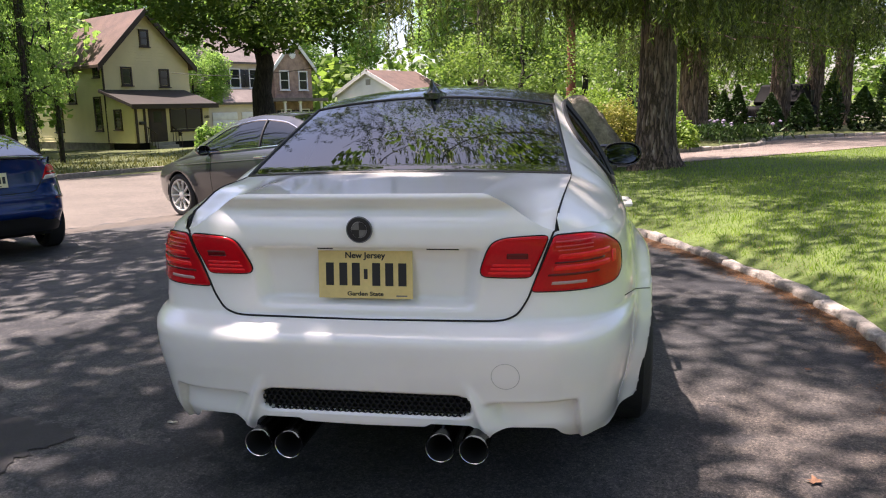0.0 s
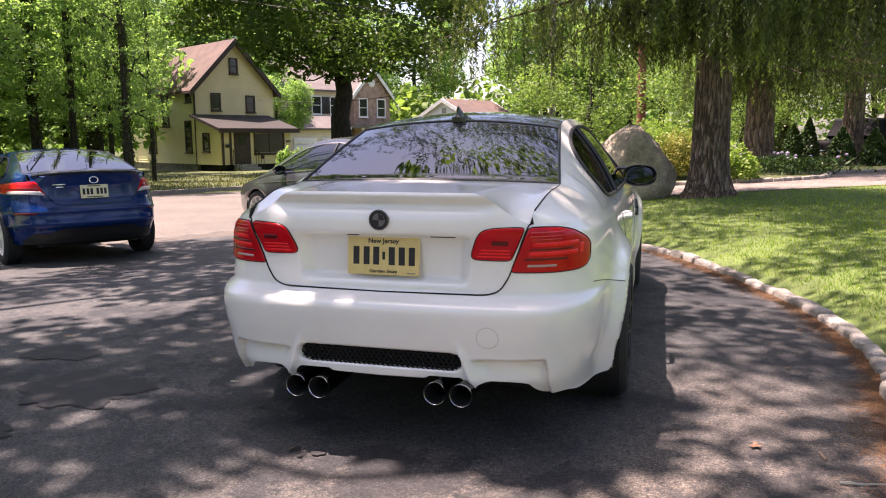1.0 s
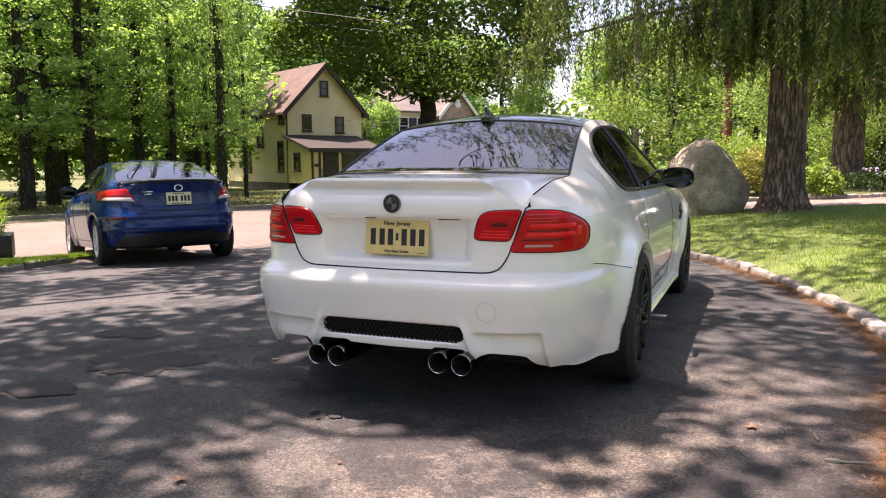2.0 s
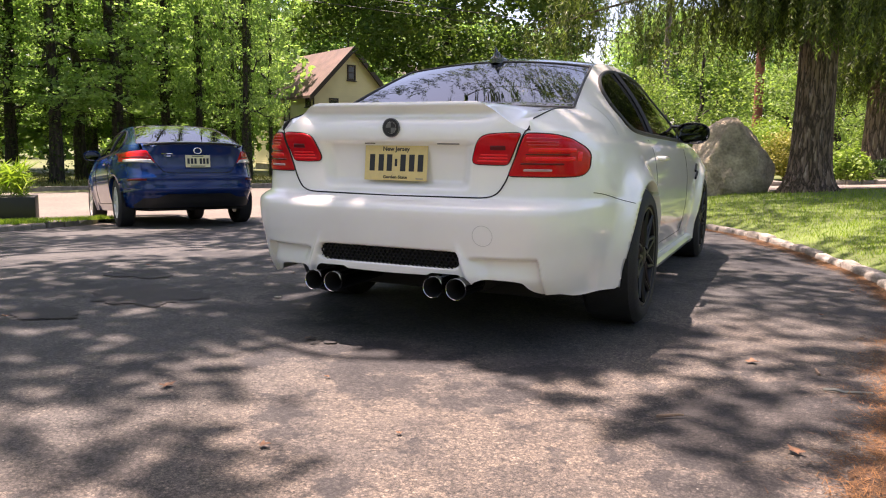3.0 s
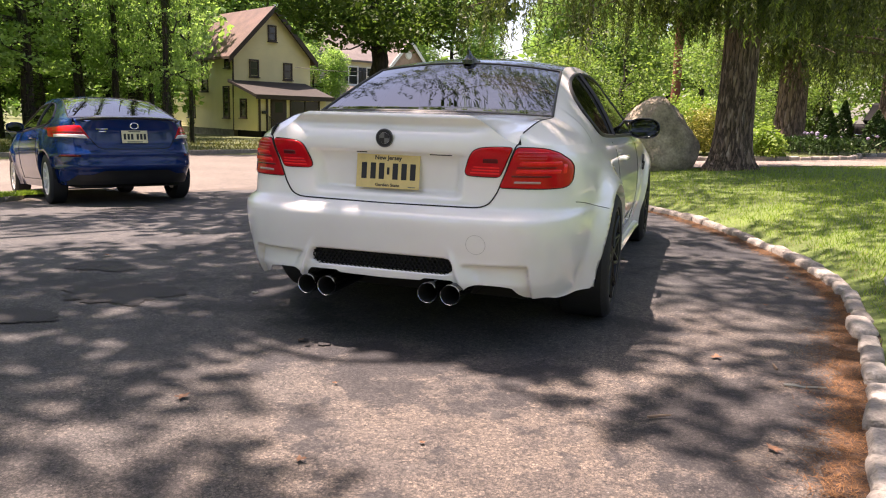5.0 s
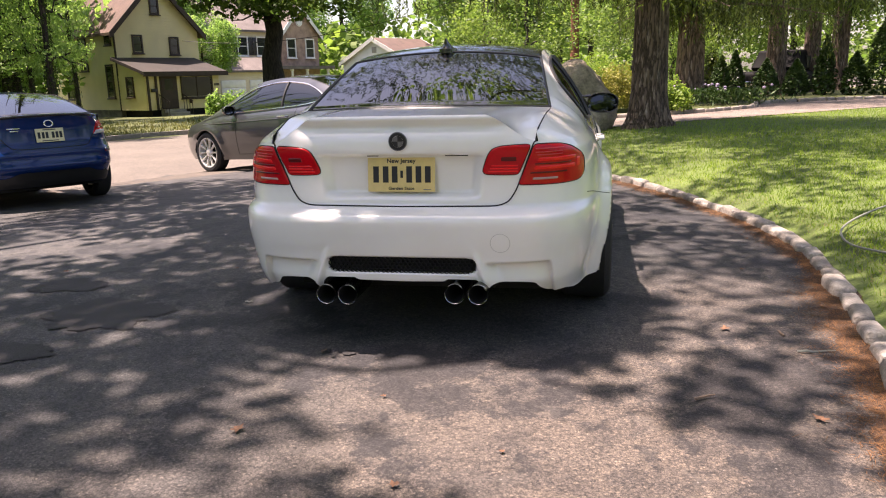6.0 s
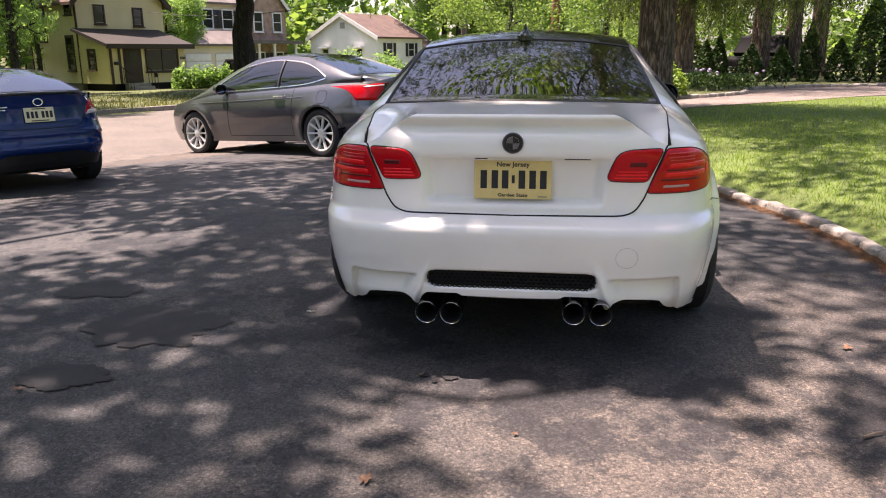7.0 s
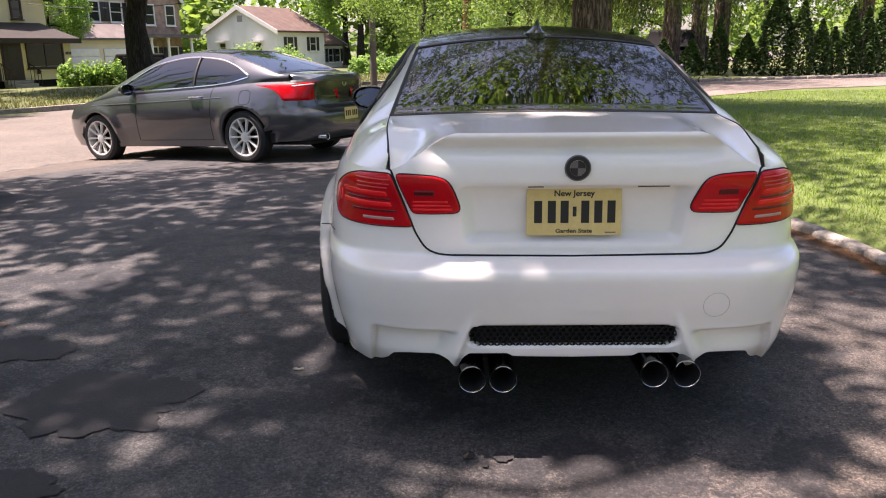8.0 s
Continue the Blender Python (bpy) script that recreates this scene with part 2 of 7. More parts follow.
M = {
    "white": paint("white_pearl_paint", (0.86, 0.85, 0.825), 0.30, 0.0, 0.02),
    "blue": paint("blue_metallic_paint", (0.0006, 0.025, 0.138), 0.10, 0.0, 0.3, 0.0),
    "grey": paint("grey_metallic_paint", (0.092, 0.098, 0.108), 0.28, 0.55, 0.25),
    "black_gloss": paint("black_gloss", (0.012, 0.012, 0.013), 0.25),
    "dark_paint": mat("dark_suv_paint", (0.007, 0.0072, 0.008), 0.7, 0, 0.2, 4, 60, spec=0.12),
    "glass": tinted_glass("tinted_glass", (0.14, 0.15, 0.15), 0.0, 0.17),
    "side_tint": tinted_glass("side_tint", (0.26, 0.28, 0.28)),
    "glass_clear": tinted_glass("clear_glass", (0.62, 0.65, 0.64), 0.0, 0.06),
    "house_glass": mat("window_glass", (0.022, 0.024, 0.026), 0.1, 0, 0.2, 1.5, 8, coat=0.1, spec=0.35),
    "red_lens": mat("red_lens", (0.54, 0.004, 0.009), 0.2, 0, 0.12, 8, 120, coat=0.2, spec=0.2),
    "red_mid": mat("red_lens_pale", (0.62, 0.045, 0.055), 0.25, 0, 0.1, 30, 200, coat=0.2, spec=0.25),
    "red_bar": mat("red_light_bar", (0.92, 0.014, 0.016), 0.25, 0, 0.1, 30, 200, coat=0.25, spec=0.25),
    "red_dark": mat("red_lens_dark", (0.11, 0.003, 0.004), 0.22, 0, 0.1, 20, 100, coat=0.2, spec=0.25),
    "clear_lens": mat("clear_lens", (0.62, 0.58, 0.56), 0.15, 0, 0.08, 20, 200, coat=1.0),
    "reverse_lens": mat("reversing_lens", (0.46, 0.27, 0.25), 0.2, 0, 0.08, 20, 200, coat=0.4),
    "rubber": mat("tyre_rubber", (0.018, 0.018, 0.019), 0.75, 0, 0.25, 8, 80, 0.2),
    "trim": mat("black_plastic_trim", (0.014, 0.014, 0.015), 0.5, 0, 0.2, 10, 150, 0.1),
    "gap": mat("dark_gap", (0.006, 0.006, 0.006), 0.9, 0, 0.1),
    "chrome": mat("chrome", (0.75, 0.75, 0.76), 0.1, 1.0, 0.05, 10, 100),
    "steel": mat("exhaust_steel", (0.42, 0.40, 0.37), 0.22, 1.0, 0.15, 20, 120),
    "smoked_steel": mat("smoked_steel", (0.06, 0.058, 0.056), 0.25, 1.0, 0.2, 20, 120),
    "soot": mat("soot", (0.008, 0.008, 0.008), 0.95),
    "rim_black": mat("black_rim", (0.009, 0.009, 0.010), 0.45, 0.0, 0.2, spec=0.3),
    "rim_silver": mat("silver_rim", (0.78, 0.77, 0.74), 0.3, 0.15, 0.08),
    "seat": mat("seat_leather", (0.14, 0.125, 0.11), 0.6, 0, 0.15, 8, 80, 0.15),
    "seat_dark": mat("dark_cloth", (0.02, 0.02, 0.021), 0.8, 0, 0.15, 8, 80, 0.15),
    "plate": mat("plate_yellow", (0.72, 0.55, 0.22), 0.4, 0, 0.06, 20, 90),
    "plate_white": mat("plate_pale", (0.86, 0.76, 0.47), 0.4, 0, 0.06, 20, 90),
    "ink": mat("black_ink", (0.01, 0.01, 0.012), 0.5, 0, 0.05),
    "badge": mat("badge_grey", (0.14, 0.145, 0.15), 0.3, 0.2, 0.15, 30, 200),
    # last colour: kerb-side wear, also painted lighter than the rest for its sunlight
    "drive": asphalt("driveway_asphalt", (0.062, 0.064, 0.067), (0.088, 0.087, 0.085), 240.0, 0.5, (0.128, 0.106, 0.088), True),
    "street": asphalt("street_paving", (0.104, 0.090, 0.077), (0.137, 0.118, 0.100), 90.0, 0.3),
    "lane": asphalt("pinkish_paving", (0.17, 0.14, 0.122), (0.21, 0.175, 0.15), 90.0, 0.3),
    "sealer": asphalt("dark_sealer", (0.014, 0.014, 0.016), (0.026, 0.025, 0.026), 150.0),
    "stone": mat("kerb_granite", (0.40, 0.36, 0.315), 0.85, 0, 0.32, 9, 70, 0.9, spread=0.42),
    "rock": mat("boulder_stone", (0.42, 0.355, 0.265), 0.9, 0, 0.42, 4.0, 26, 1.0),
    "soil": mat("lawn_soil", (0.105, 0.150, 0.034), 0.95, 0, 0.35, 1.5, 40, 1.0),
    "yard": mat("yard_grass", (0.105, 0.125, 0.036), 0.95, 0, 0.4, 0.35, 25, 1.0),
    "litter": mat("needle_soil", (0.090, 0.050, 0.031), 0.95, 0, 0.6, 13, 120, 1.0),
    "dry_leaf": mat("dry_leaf", (0.22, 0.11, 0.06), 0.8, 0, 0.3, 40, 200, 0.3, spread=0.4),
    "twig": mat("dry_twig", (0.17, 0.12, 0.085), 0.9, 0, 0.3, 20, 200, 0.5),
    "hose": mat("garden_hose", (0.20, 0.21, 0.18), 0.5, 0, 0.1),
    "bark": bark("spruce_bark", (0.23, 0.155, 0.115), (0.50, 0.40, 0.33)),
    "bark_dark": bark("forest_bark", (0.042, 0.034, 0.027), (0.085, 0.072, 0.058), 18.0),
    "bark_red": mat("red_pine_bark", (0.24, 0.085, 0.05), 0.9, 0, 0.3, 3, 25, 0.8),
    "pole": mat("pole_wood", (0.15, 0.125, 0.105), 0.9, 0, 0.2, 3, 40, 0.5),
    "wire": mat("wire_sheath", (0.02, 0.02, 0.022), 0.6),
    "leaf": foliage("broad_leaves", (0.095, 0.175, 0.048), (0.240, 0.330, 0.110)),
    "leaf_light": foliage("light_leaves", (0.125, 0.230, 0.085), (0.290, 0.415, 0.170), 0.60),
    "leaf_deep": foliage("maple_leaves", (0.046, 0.098, 0.026), (0.123, 0.182, 0.052)),
    "ivy": foliage("ivy_leaves", (0.022, 0.045, 0.012), (0.070, 0.105, 0.024), 0.3),
    "spruce": foliage("spruce_needles", (0.040, 0.066, 0.026), (0.135, 0.175, 0.060), 0.35, strands=True),
    "spruce_tip": foliage("spruce_new_growth", (0.100, 0.165, 0.040), (0.230, 0.305, 0.080), 0.4, strands=True),
    "cypress": foliage("arborvitae_sprays", (0.026, 0.062, 0.020), (0.066, 0.120, 0.034), 0.15),
    "azalea": foliage("azalea_leaves", (0.22, 0.23, 0.06), (0.38, 0.34, 0.12), 0.35),
    "shrub": foliage("shrub_leaves", (0.15, 0.25, 0.05), (0.29, 0.39, 0.10), 0.4),
    "grass": foliage("grass_blades", (0.120, 0.225, 0.026), (0.320, 0.420, 0.070), 0.42),
    # dry olive blades, darkened in colour for the shade on the verge
    "dry_shaded_grass": foliage("dry_shaded_grass", (0.09, 0.095, 0.035), (0.20, 0.19, 0.075), 0.3),
    "needle_litter": foliage("needle_litter", (0.08, 0.040, 0.022), (0.30, 0.150, 0.075), 0.1, 0.8),
    "flower": mat("pale_flowers", (0.34, 0.28, 0.40), 0.7, 0, 0.2, 20, 80),
    "siding_yellow": None,
    "red_sign": mat("red_sign", (0.5, 0.03, 0.03), 0.4, 0, 0.05),
}


def siding(name, col, pitch, depth=0.4):
    """Lapped boards seen from far off: even courses with a shaded lower lip."""
    m = bpy.data.materials.new(name)
    nt, nn, ln, p = nodes_of(m)
    tc = nn.new("ShaderNodeTexCoord")
    wv = nn.new("ShaderNodeTexWave")
    wv.wave_type, wv.bands_direction, wv.wave_profile = 'BANDS', 'Z', 'SAW'
    wv.inputs["Scale"].default_value = 0.314 / pitch
    wv.inputs["Distortion"].default_value = 0.15
    ln.new(tc.outputs["Object"], wv.inputs["Vector"])
    big = noise_node(nt, 0.7, 5.0)
    c = ramp(nt, big.outputs[0], [(0.3, tuple(v * 0.86 for v in col)), (0.7, col)]).outputs[0]
    ln.new(c, p.inputs["Base Color"])
    p.inputs["Roughness"].default_value = 0.7
    ln.new(bump(nt, wv.outputs["Fac"], depth, 0.03), p.inputs["Normal"])
    return m


M["siding_yellow"] = siding("yellow_clapboard", (0.80, 0.69, 0.41), 0.18, 0.0)
M["siding_cream"] = siding("cream_clapboard", (0.70, 0.60, 0.47), 0.18, 0.5)
M["siding_white"] = siding("white_clapboard", (0.86, 0.85, 0.83), 0.2, 0.0)
M["brick"] = mat("house_brick", (0.40, 0.27, 0.205), 0.9, 0, 0.35, 2.5, 45, 0.6)
M["shingle_red"] = mat("red_shingles", (0.125, 0.080, 0.066), 0.9, 0, 0.3, 1.2, 16, 0.8)
M["shingle_grey"] = mat("grey_shingles", (0.16, 0.135, 0.125), 0.9, 0, 0.3, 1.2, 16, 0.8)
# dark brown porch shingles, their colour deepened for the maple's shade
M["shingle_dark"] = mat("shaded_dark_shingles", (0.036, 0.029, 0.025), 0.9, 0, 0.3, 1.2, 16, 0.8)
M["mirror"] = mat("mirror_glass", (0.20, 0.21, 0.23), 0.03, 1.0, 0.02)
M["apron"] = asphalt("street_apron", (0.075, 0.063, 0.053), (0.105, 0.088, 0.073), 120.0, 0.4)
M["brown_trim"] = mat("dark_brown_trim", (0.045, 0.026, 0.018), 0.6, 0, 0.25, 3, 40)
M["white_trim"] = mat("white_trim", (0.78, 0.76, 0.72), 0.55, 0, 0.08, 3, 40)
M["foundation"] = mat("stone_foundation", (0.21, 0.19, 0.16), 0.9, 0, 0.35, 3, 14, 0.8)
M["concrete"] = mat("concrete_step", (0.34, 0.32, 0.29), 0.9, 0, 0.2, 3, 40, 0.5)


# ---- building blocks ----
def mesh_of(bm, name, material, smooth=True):
    me = bpy.data.meshes.new(name)
    bm.to_mesh(me)
    bm.free()
    for m in (material if isinstance(material, (list, tuple)) else [material]):
        me.materials.append(M[m] if isinstance(m, str) else m)
    if smooth:
        me.polygons.foreach_set("use_smooth", [True] * len(me.polygons))
        if smooth != "all":
            me.set_sharp_from_angle(angle=radians(38))
    return me


def part(name, bm, material, parent, label="", smooth=True):
    ob = new(name, mesh_of(bm, name, material, smooth))
    ob.parent = parent
    return tagged(ob, label)


def whole(name, bm, material, label, category, group="", kind="", at=None, smooth=True):
    ob = new(name, mesh_of(bm, name, material, smooth))
    if at:
        ob.matrix_basis = at
    return tagged(ob, label, category, group, kind)


def thing(name, label, category, group="", at=None, kind=""):
    ob = new(name)
    ob.empty_display_size = 0.2
    if at:
        ob.matrix_basis = at
    return tagged(ob, label, category, group, kind)


def spline(tab):
    """A smooth monotone curve through (v, a, b, ...) rows; returns a function of v."""
    t = np.array(tab, float)
    xs, ys = t[:, 0], t[:, 1:]
    h, d = np.diff(xs), np.diff(ys, axis=0) / np.diff(xs)[:, None]
    mm = np.zeros_like(ys)
    mm[0], mm[-1] = d[0], d[-1]
    for i in range(1, len(xs) - 1):
        for k in range(ys.shape[1]):
            a, b = d[i - 1, k], d[i, k]
            if a * b > 0:
                w1, w2 = 2 * h[i] + h[i - 1], h[i] + 2 * h[i - 1]
                mm[i, k] = (w1 + w2) / (w1 / a + w2 / b)

    def f(v):
        v = min(max(v, xs[0]), xs[-1])
        i = min(int(np.searchsorted(xs, v, side="right")) - 1, len(xs) - 2)
        i = max(i, 0)
        s = (v - xs[i]) / h[i]
        r = ((1 + 2 * s) * (1 - s) ** 2 * ys[i] + s * (1 - s) ** 2 * h[i] * mm[i]
             + s * s * (3 - 2 * s) * ys[i + 1] + s * s * (s - 1) * h[i] * mm[i + 1])
        return float(r[0]) if len(r) == 1 else tuple(float(q) for q in r)
    return f


def step(a, b, v):
    s = min(max((v - a) / (b - a), 0.0), 1.0)
    return s * s * (3 - 2 * s)


def box(bm, x0, x1, y0, y1, z0, z1, bevel=0.0, seg=2):
    g = bmesh.ops.create_cube(bm, size=1.0)["verts"]
    for v in g:
        v.co = Vector(((x0 + x1) / 2 + v.co.x * (x1 - x0), (y0 + y1) / 2 + v.co.y * (y1 - y0), (z0 + z1) / 2 + v.co.z * (z1 - z0)))
    if bevel:
        ed = list({e for v in g for e in v.link_edges})
        bmesh.ops.bevel(bm, geom=ed, offset=bevel, segments=seg, affect='EDGES', profile=0.5)
    return bm


def boxed(*args, **kw):
    return box(bmesh.new(), *args, **kw)


def tube(bm, pts, radii, sides=8, cap=True):
    """A round bar along points; radii one for all or one each."""
    pts = [Vector(p) for p in pts]
    if not hasattr(radii, "__len__"):
        radii = [radii] * len(pts)
    rings, side = [], None
    for i, p in enumerate(pts):
        d = (pts[min(i + 1, len(pts) - 1)] - pts[max(i - 1, 0)]).normalized()
        if side is None:
            side = d.orthogonal().normalized()
        side = (side - d * side.dot(d)).normalized()
        up = d.cross(side)
        rings.append([bm.verts.new(p + (side * math.cos(a) + up * math.sin(a)) * radii[i]) for a in (k * 2 * math.pi / sides for k in range(sides))])
    for a, b in zip(rings, rings[1:]):
        for k in range(sides):
            bm.faces.new((a[k], a[(k + 1) % sides], b[(k + 1) % sides], b[k]))
    if cap:
        bm.faces.new(list(reversed(rings[0])))
        bm.faces.new(rings[-1])
    return bm


def tubed(*args, **kw):
    return tube(bmesh.new(), *args, **kw)


def lathe(profile, seg=40, axis="x", bm=None):
    """Turns (along, radius) rows about an axis."""
    bm = bm or bmesh.new()
    rings = []
    for a, r in profile:
        ring = []
        for k in range(seg):
            c, s = math.cos(2 * math.pi * k / seg) * r, math.sin(2 * math.pi * k / seg) * r
            ring.append(bm.verts.new({"x": (a, c, s), "y": (c, a, s), "z": (c, s, a)}[axis]))
        rings.append(ring)
    for p, q in zip(rings, rings[1:]):
        for k in range(seg):
            bm.faces.new((p[k], p[(k + 1) % seg], q[(k + 1) % seg], q[k]))
    return bm


def sheet(rows, bm=None, closed=False):
    """Quads over a grid of points."""
    bm = bm or bmesh.new()
    vs = [[bm.verts.new(p) for p in r] for r in rows]
    for a, b in zip(vs, vs[1:]):
        n = len(a)
        for k in range(n if closed else n - 1):
            try:
                bm.faces.new((a[k], a[(k + 1) % n], b[(k + 1) % n], b[k]))
            except ValueError:
                pass
    return bm


def prism(pts, z0, z1, bm=None):
    """An upright prism over a plan outline."""
    bm = bm or bmesh.new()
    lo, hi = [bm.verts.new((x, y, z0)) for x, y in pts], [bm.verts.new((x, y, z1)) for x, y in pts]
    n = len(pts)
    for k in range(n):
        bm.faces.new((lo[k], lo[(k + 1) % n], hi[(k + 1) % n], hi[k]))
    bm.faces.new(hi)
    bm.faces.new(list(reversed(lo)))
    return bm


def ellipsoid(bm, c, r, rough=0.0, sub=3, seed=0):
    g = bmesh.ops.create_icosphere(bm, subdivisions=sub, radius=1.0)["verts"]
    for v in g:
        k = 1 + rough * noise.noise(v.co * 1.7 + Vector((seed, 0, 0)))
        v.co = Vector((c[0] + v.co.x * r[0] * k, c[1] + v.co.y * r[1] * k, c[2] + v.co.z * r[2] * k))
    return bm


def words(text, height, material, parent, m, name="lettering", spacing=1.0, wide=1.0):
    """Flat raised letters of the built-in font, centred; the cap height is given."""
    cu = bpy.data.curves.new(name, 'FONT')
    cu.body, cu.align_x, cu.align_y = text, 'CENTER', 'CENTER'
    cu.size, cu.extrude, cu.space_character, cu.offset = height / 0.70, 0.0006, spacing, height * 0.035
    tmp = new(name, cu)
    dg = bpy.context.evaluated_depsgraph_get()
    dg.update()
    me = bpy.data.meshes.new_from_object(tmp.evaluated_get(dg))
    bpy.data.objects.remove(tmp)
    me.transform(Matrix.Diagonal((wide, 1, 1, 1)))
    me.materials.clear()
    me.materials.append(M[material])
    ob = new(name, me)
    ob.parent = parent
    ob.matrix_basis = m
    return ob


# ---- ground ----
def street_q(x, y):
    """Metres past the near edge of the street, across it."""
    return -0.88 * (x + 6.8) + 0.47 * (y - 8.0)


STREET_DIR, STREET_ACROSS = Vector((0.47, 0.88, 0)), Vector((-0.88, 0.47, 0))


def street_point(s, q, z=0.0):
    """s metres along the street's near edge, q metres across it."""
    return Vector((-6.8, 8.0, z)) + STREET_DIR * s + STREET_ACROSS * q


def ground_z(x, y):
    q = street_q(x, y)
    t = min(max((q + 7.2) / 7.2, 0.0), 1.0)
    z = -0.37 * (0.74 * t + 0.26 * t ** 8)
    if q > 9.6:
        z = -0.28 - 0.32 * step(12, 34, q)
    return z


KERB = [(1.55, -4.0), (1.66, -2.6), (1.80, -1.4), (1.91, -0.84), (1.99, -0.37), (2.10, 0.40), (2.19, 1.10), (2.24, 1.75), (2.22, 2.45), (2.10, 3.10),
        (1.88, 3.85), (1.56, 4.70), (1.22, 5.45), (0.80, 6.02), (0.30, 6.65), (-0.15, 7.5), (-0.50, 8.6), (-0.75, 9.9), (-0.9, 11.5), (-0.9, 13.0)]


def resample(pts, pitch):
    """Points at an even pitch along a smooth line through the given ones."""
    fine = []
    P = [Vector((*p, 0)) if len(p) == 2 else Vector(p) for p in pts]
    for i in range(len(P) - 1):
        a, b, c, d = P[max(i - 1, 0)], P[i], P[i + 1], P[min(i + 2, len(P) - 1)]
        for k in range(12):
            t = k / 12
            fine.append(0.5 * ((2 * b) + (c - a) * t + (2 * a - 5 * b + 4 * c - d) * t * t + (3 * b - a - 3 * c + d) * t ** 3))
    fine.append(P[-1])
    out, need = [fine[0]], pitch
    for a, b in zip(fine, fine[1:]):
        L = (b - a).length
        while need <= L:
            out.append(a + (b - a) * (need / L))
            need += pitch
        need -= L
    return out


KERB_FINE = resample(KERB, 0.1)
KERB_XY = np.array([(p.x, p.y) for p in KERB_FINE])


GRID_X, GRID_Y, GRID_STEP = -3.0, -13.0, 0.1
_gx, _gy = np.meshgrid(np.arange(GRID_X, 41, GRID_STEP), np.arange(GRID_Y, 36, GRID_STEP), indexing="ij")
_best, _which = np.full(_gx.shape, 1e9), np.zeros(_gx.shape, int)
for _i, (_kx, _ky) in enumerate(KERB_XY):
    _d = (_gx - _kx) ** 2 + (_gy - _ky) ** 2
    _m = _d < _best
    _best[_m], _which[_m] = _d[_m], _i
_which = np.clip(_which, 1, len(KERB_XY) - 2)
_t = KERB_XY[_which + 1] - KERB_XY[_which - 1]
_s = (_gx - KERB_XY[_which][..., 0]) * _t[..., 1] - (_gy - KERB_XY[_which][..., 1]) * _t[..., 0]
KERB_DIST = np.sqrt(_best) * np.sign(_s)


def kerb_side(x, y):
    """Metres from the lawn's kerb, positive on the lawn."""
    u = min(max((x - GRID_X) / GRID_STEP, 0), KERB_DIST.shape[0] - 1.001)
    v = min(max((y - GRID_Y) / GRID_STEP, 0), KERB_DIST.shape[1] - 1.001)
    i, j = int(u), int(v)
    u, v = u - i, v - j
    return float((KERB_DIST[i, j] * (1 - u) + KERB_DIST[i + 1, j] * u) * (1 - v) + (KERB_DIST[i, j + 1] * (1 - u) + KERB_DIST[i + 1, j + 1] * u) * v)


def lawn_z(x, y):
    d = max(kerb_side(x, y), 0.0)
    return ground_z(x, y) * 0.6 + 0.022 + 0.034 * step(0.07, 0.24, d) + 0.30 * (1 - math.exp(-max(d - 0.05, 0.0) / 1.3))


def axis(near, fine, far):
    """Grid lines: fine near the middle, wider and wider outwards."""
    a = list(np.arange(near[0], near[1] + 1e-6, fine))
    d, lo, hi = fine, near[0], near[1]
    while hi < far:
        d *= 1.22
        hi += d
        lo -= d
        a = [lo] + a + [hi]
    return a


xs, ys = axis((-40, 24), 1.6, 700), axis((-14, 60), 1.6, 700)
ground = whole("ground", sheet([[(x, y, ground_z(x, y) - 0.035) for y in ys] for x in xs]), "yard",
               "uneven mown grass and bare earth of the yards", "ground", kind="structure")

bm = bmesh.new()
gx, gy = np.arange(-15, 4.01, 0.25), np.arange(-12, 14.01, 0.25)
vs = {}
for i, x in enumerate(gx):
    for j, y in enumerate(gy):
        vs[i, j] = bm.verts.new((x, y, ground_z(x, y) + 0.004 * noise.noise(Vector((x, y, 0)) * 1.3)))
for i in range(len(gx) - 1):
    for j in range(len(gy) - 1):
        if street_q(gx[i] + .12, gy[j] + .12) < 0.05 and not (gx[i] > -1.2 and gy[j] > 9.8):
            bm.faces.new((vs[i, j], vs[i + 1, j], vs[i + 1, j + 1], vs[i, j + 1]))
driveway = whole("driveway", bm, "drive", "dark worn asphalt driveway with dappled tree shade", "driveway", kind="structure")

bm = sheet([[street_point(s, q, -0.378 + 0.06 * (1 - ((q - 4.8) / 4.85) ** 2)) for q in np.linspace(-0.05, 9.6, 9)] for s in np.arange(-160, 240, 4)])
street = whole("street", bm, "street", "sunlit pale tan paved street", "street", kind="structure")
bm = bmesh.new()
rows = []
for s in np.arange(-9, 7.6, 0.3):
    inner = -1.5 - 0.55 * noise.noise(Vector((s * 0.35, 0, 0))) - 0.25 * noise.noise(Vector((s * 1.7, 3, 0)))
    rows.append([Vector((p.x, p.y, ground_z(p.x, p.y) + (0.008 if k else -0.006))) for k, p in ((k, street_point(s, inner * (1 - k / 6))) for k in range(7))])
whole("street_apron", sheet(rows), "apron", "tan worn apron where the driveway meets the street", "apron", kind="structure")
bm = bmesh.new()
for s in np.arange(-120, 200, 6.0):
    a, b = street_point(s, 9.6), street_point(s + 5.985, 9.78)
    c = [street_point(s, 9.6), street_point(s + 5.985, 9.6), street_point(s + 5.985, 9.78), street_point(s, 9.78)]
    prism([(p.x, p.y) for p in c], -0.5, -0.235, bm)
street_kerb = whole("street_kerb", bm, "stone", "weathered low stone kerb along the far side of the street", "kerb", kind="structure")

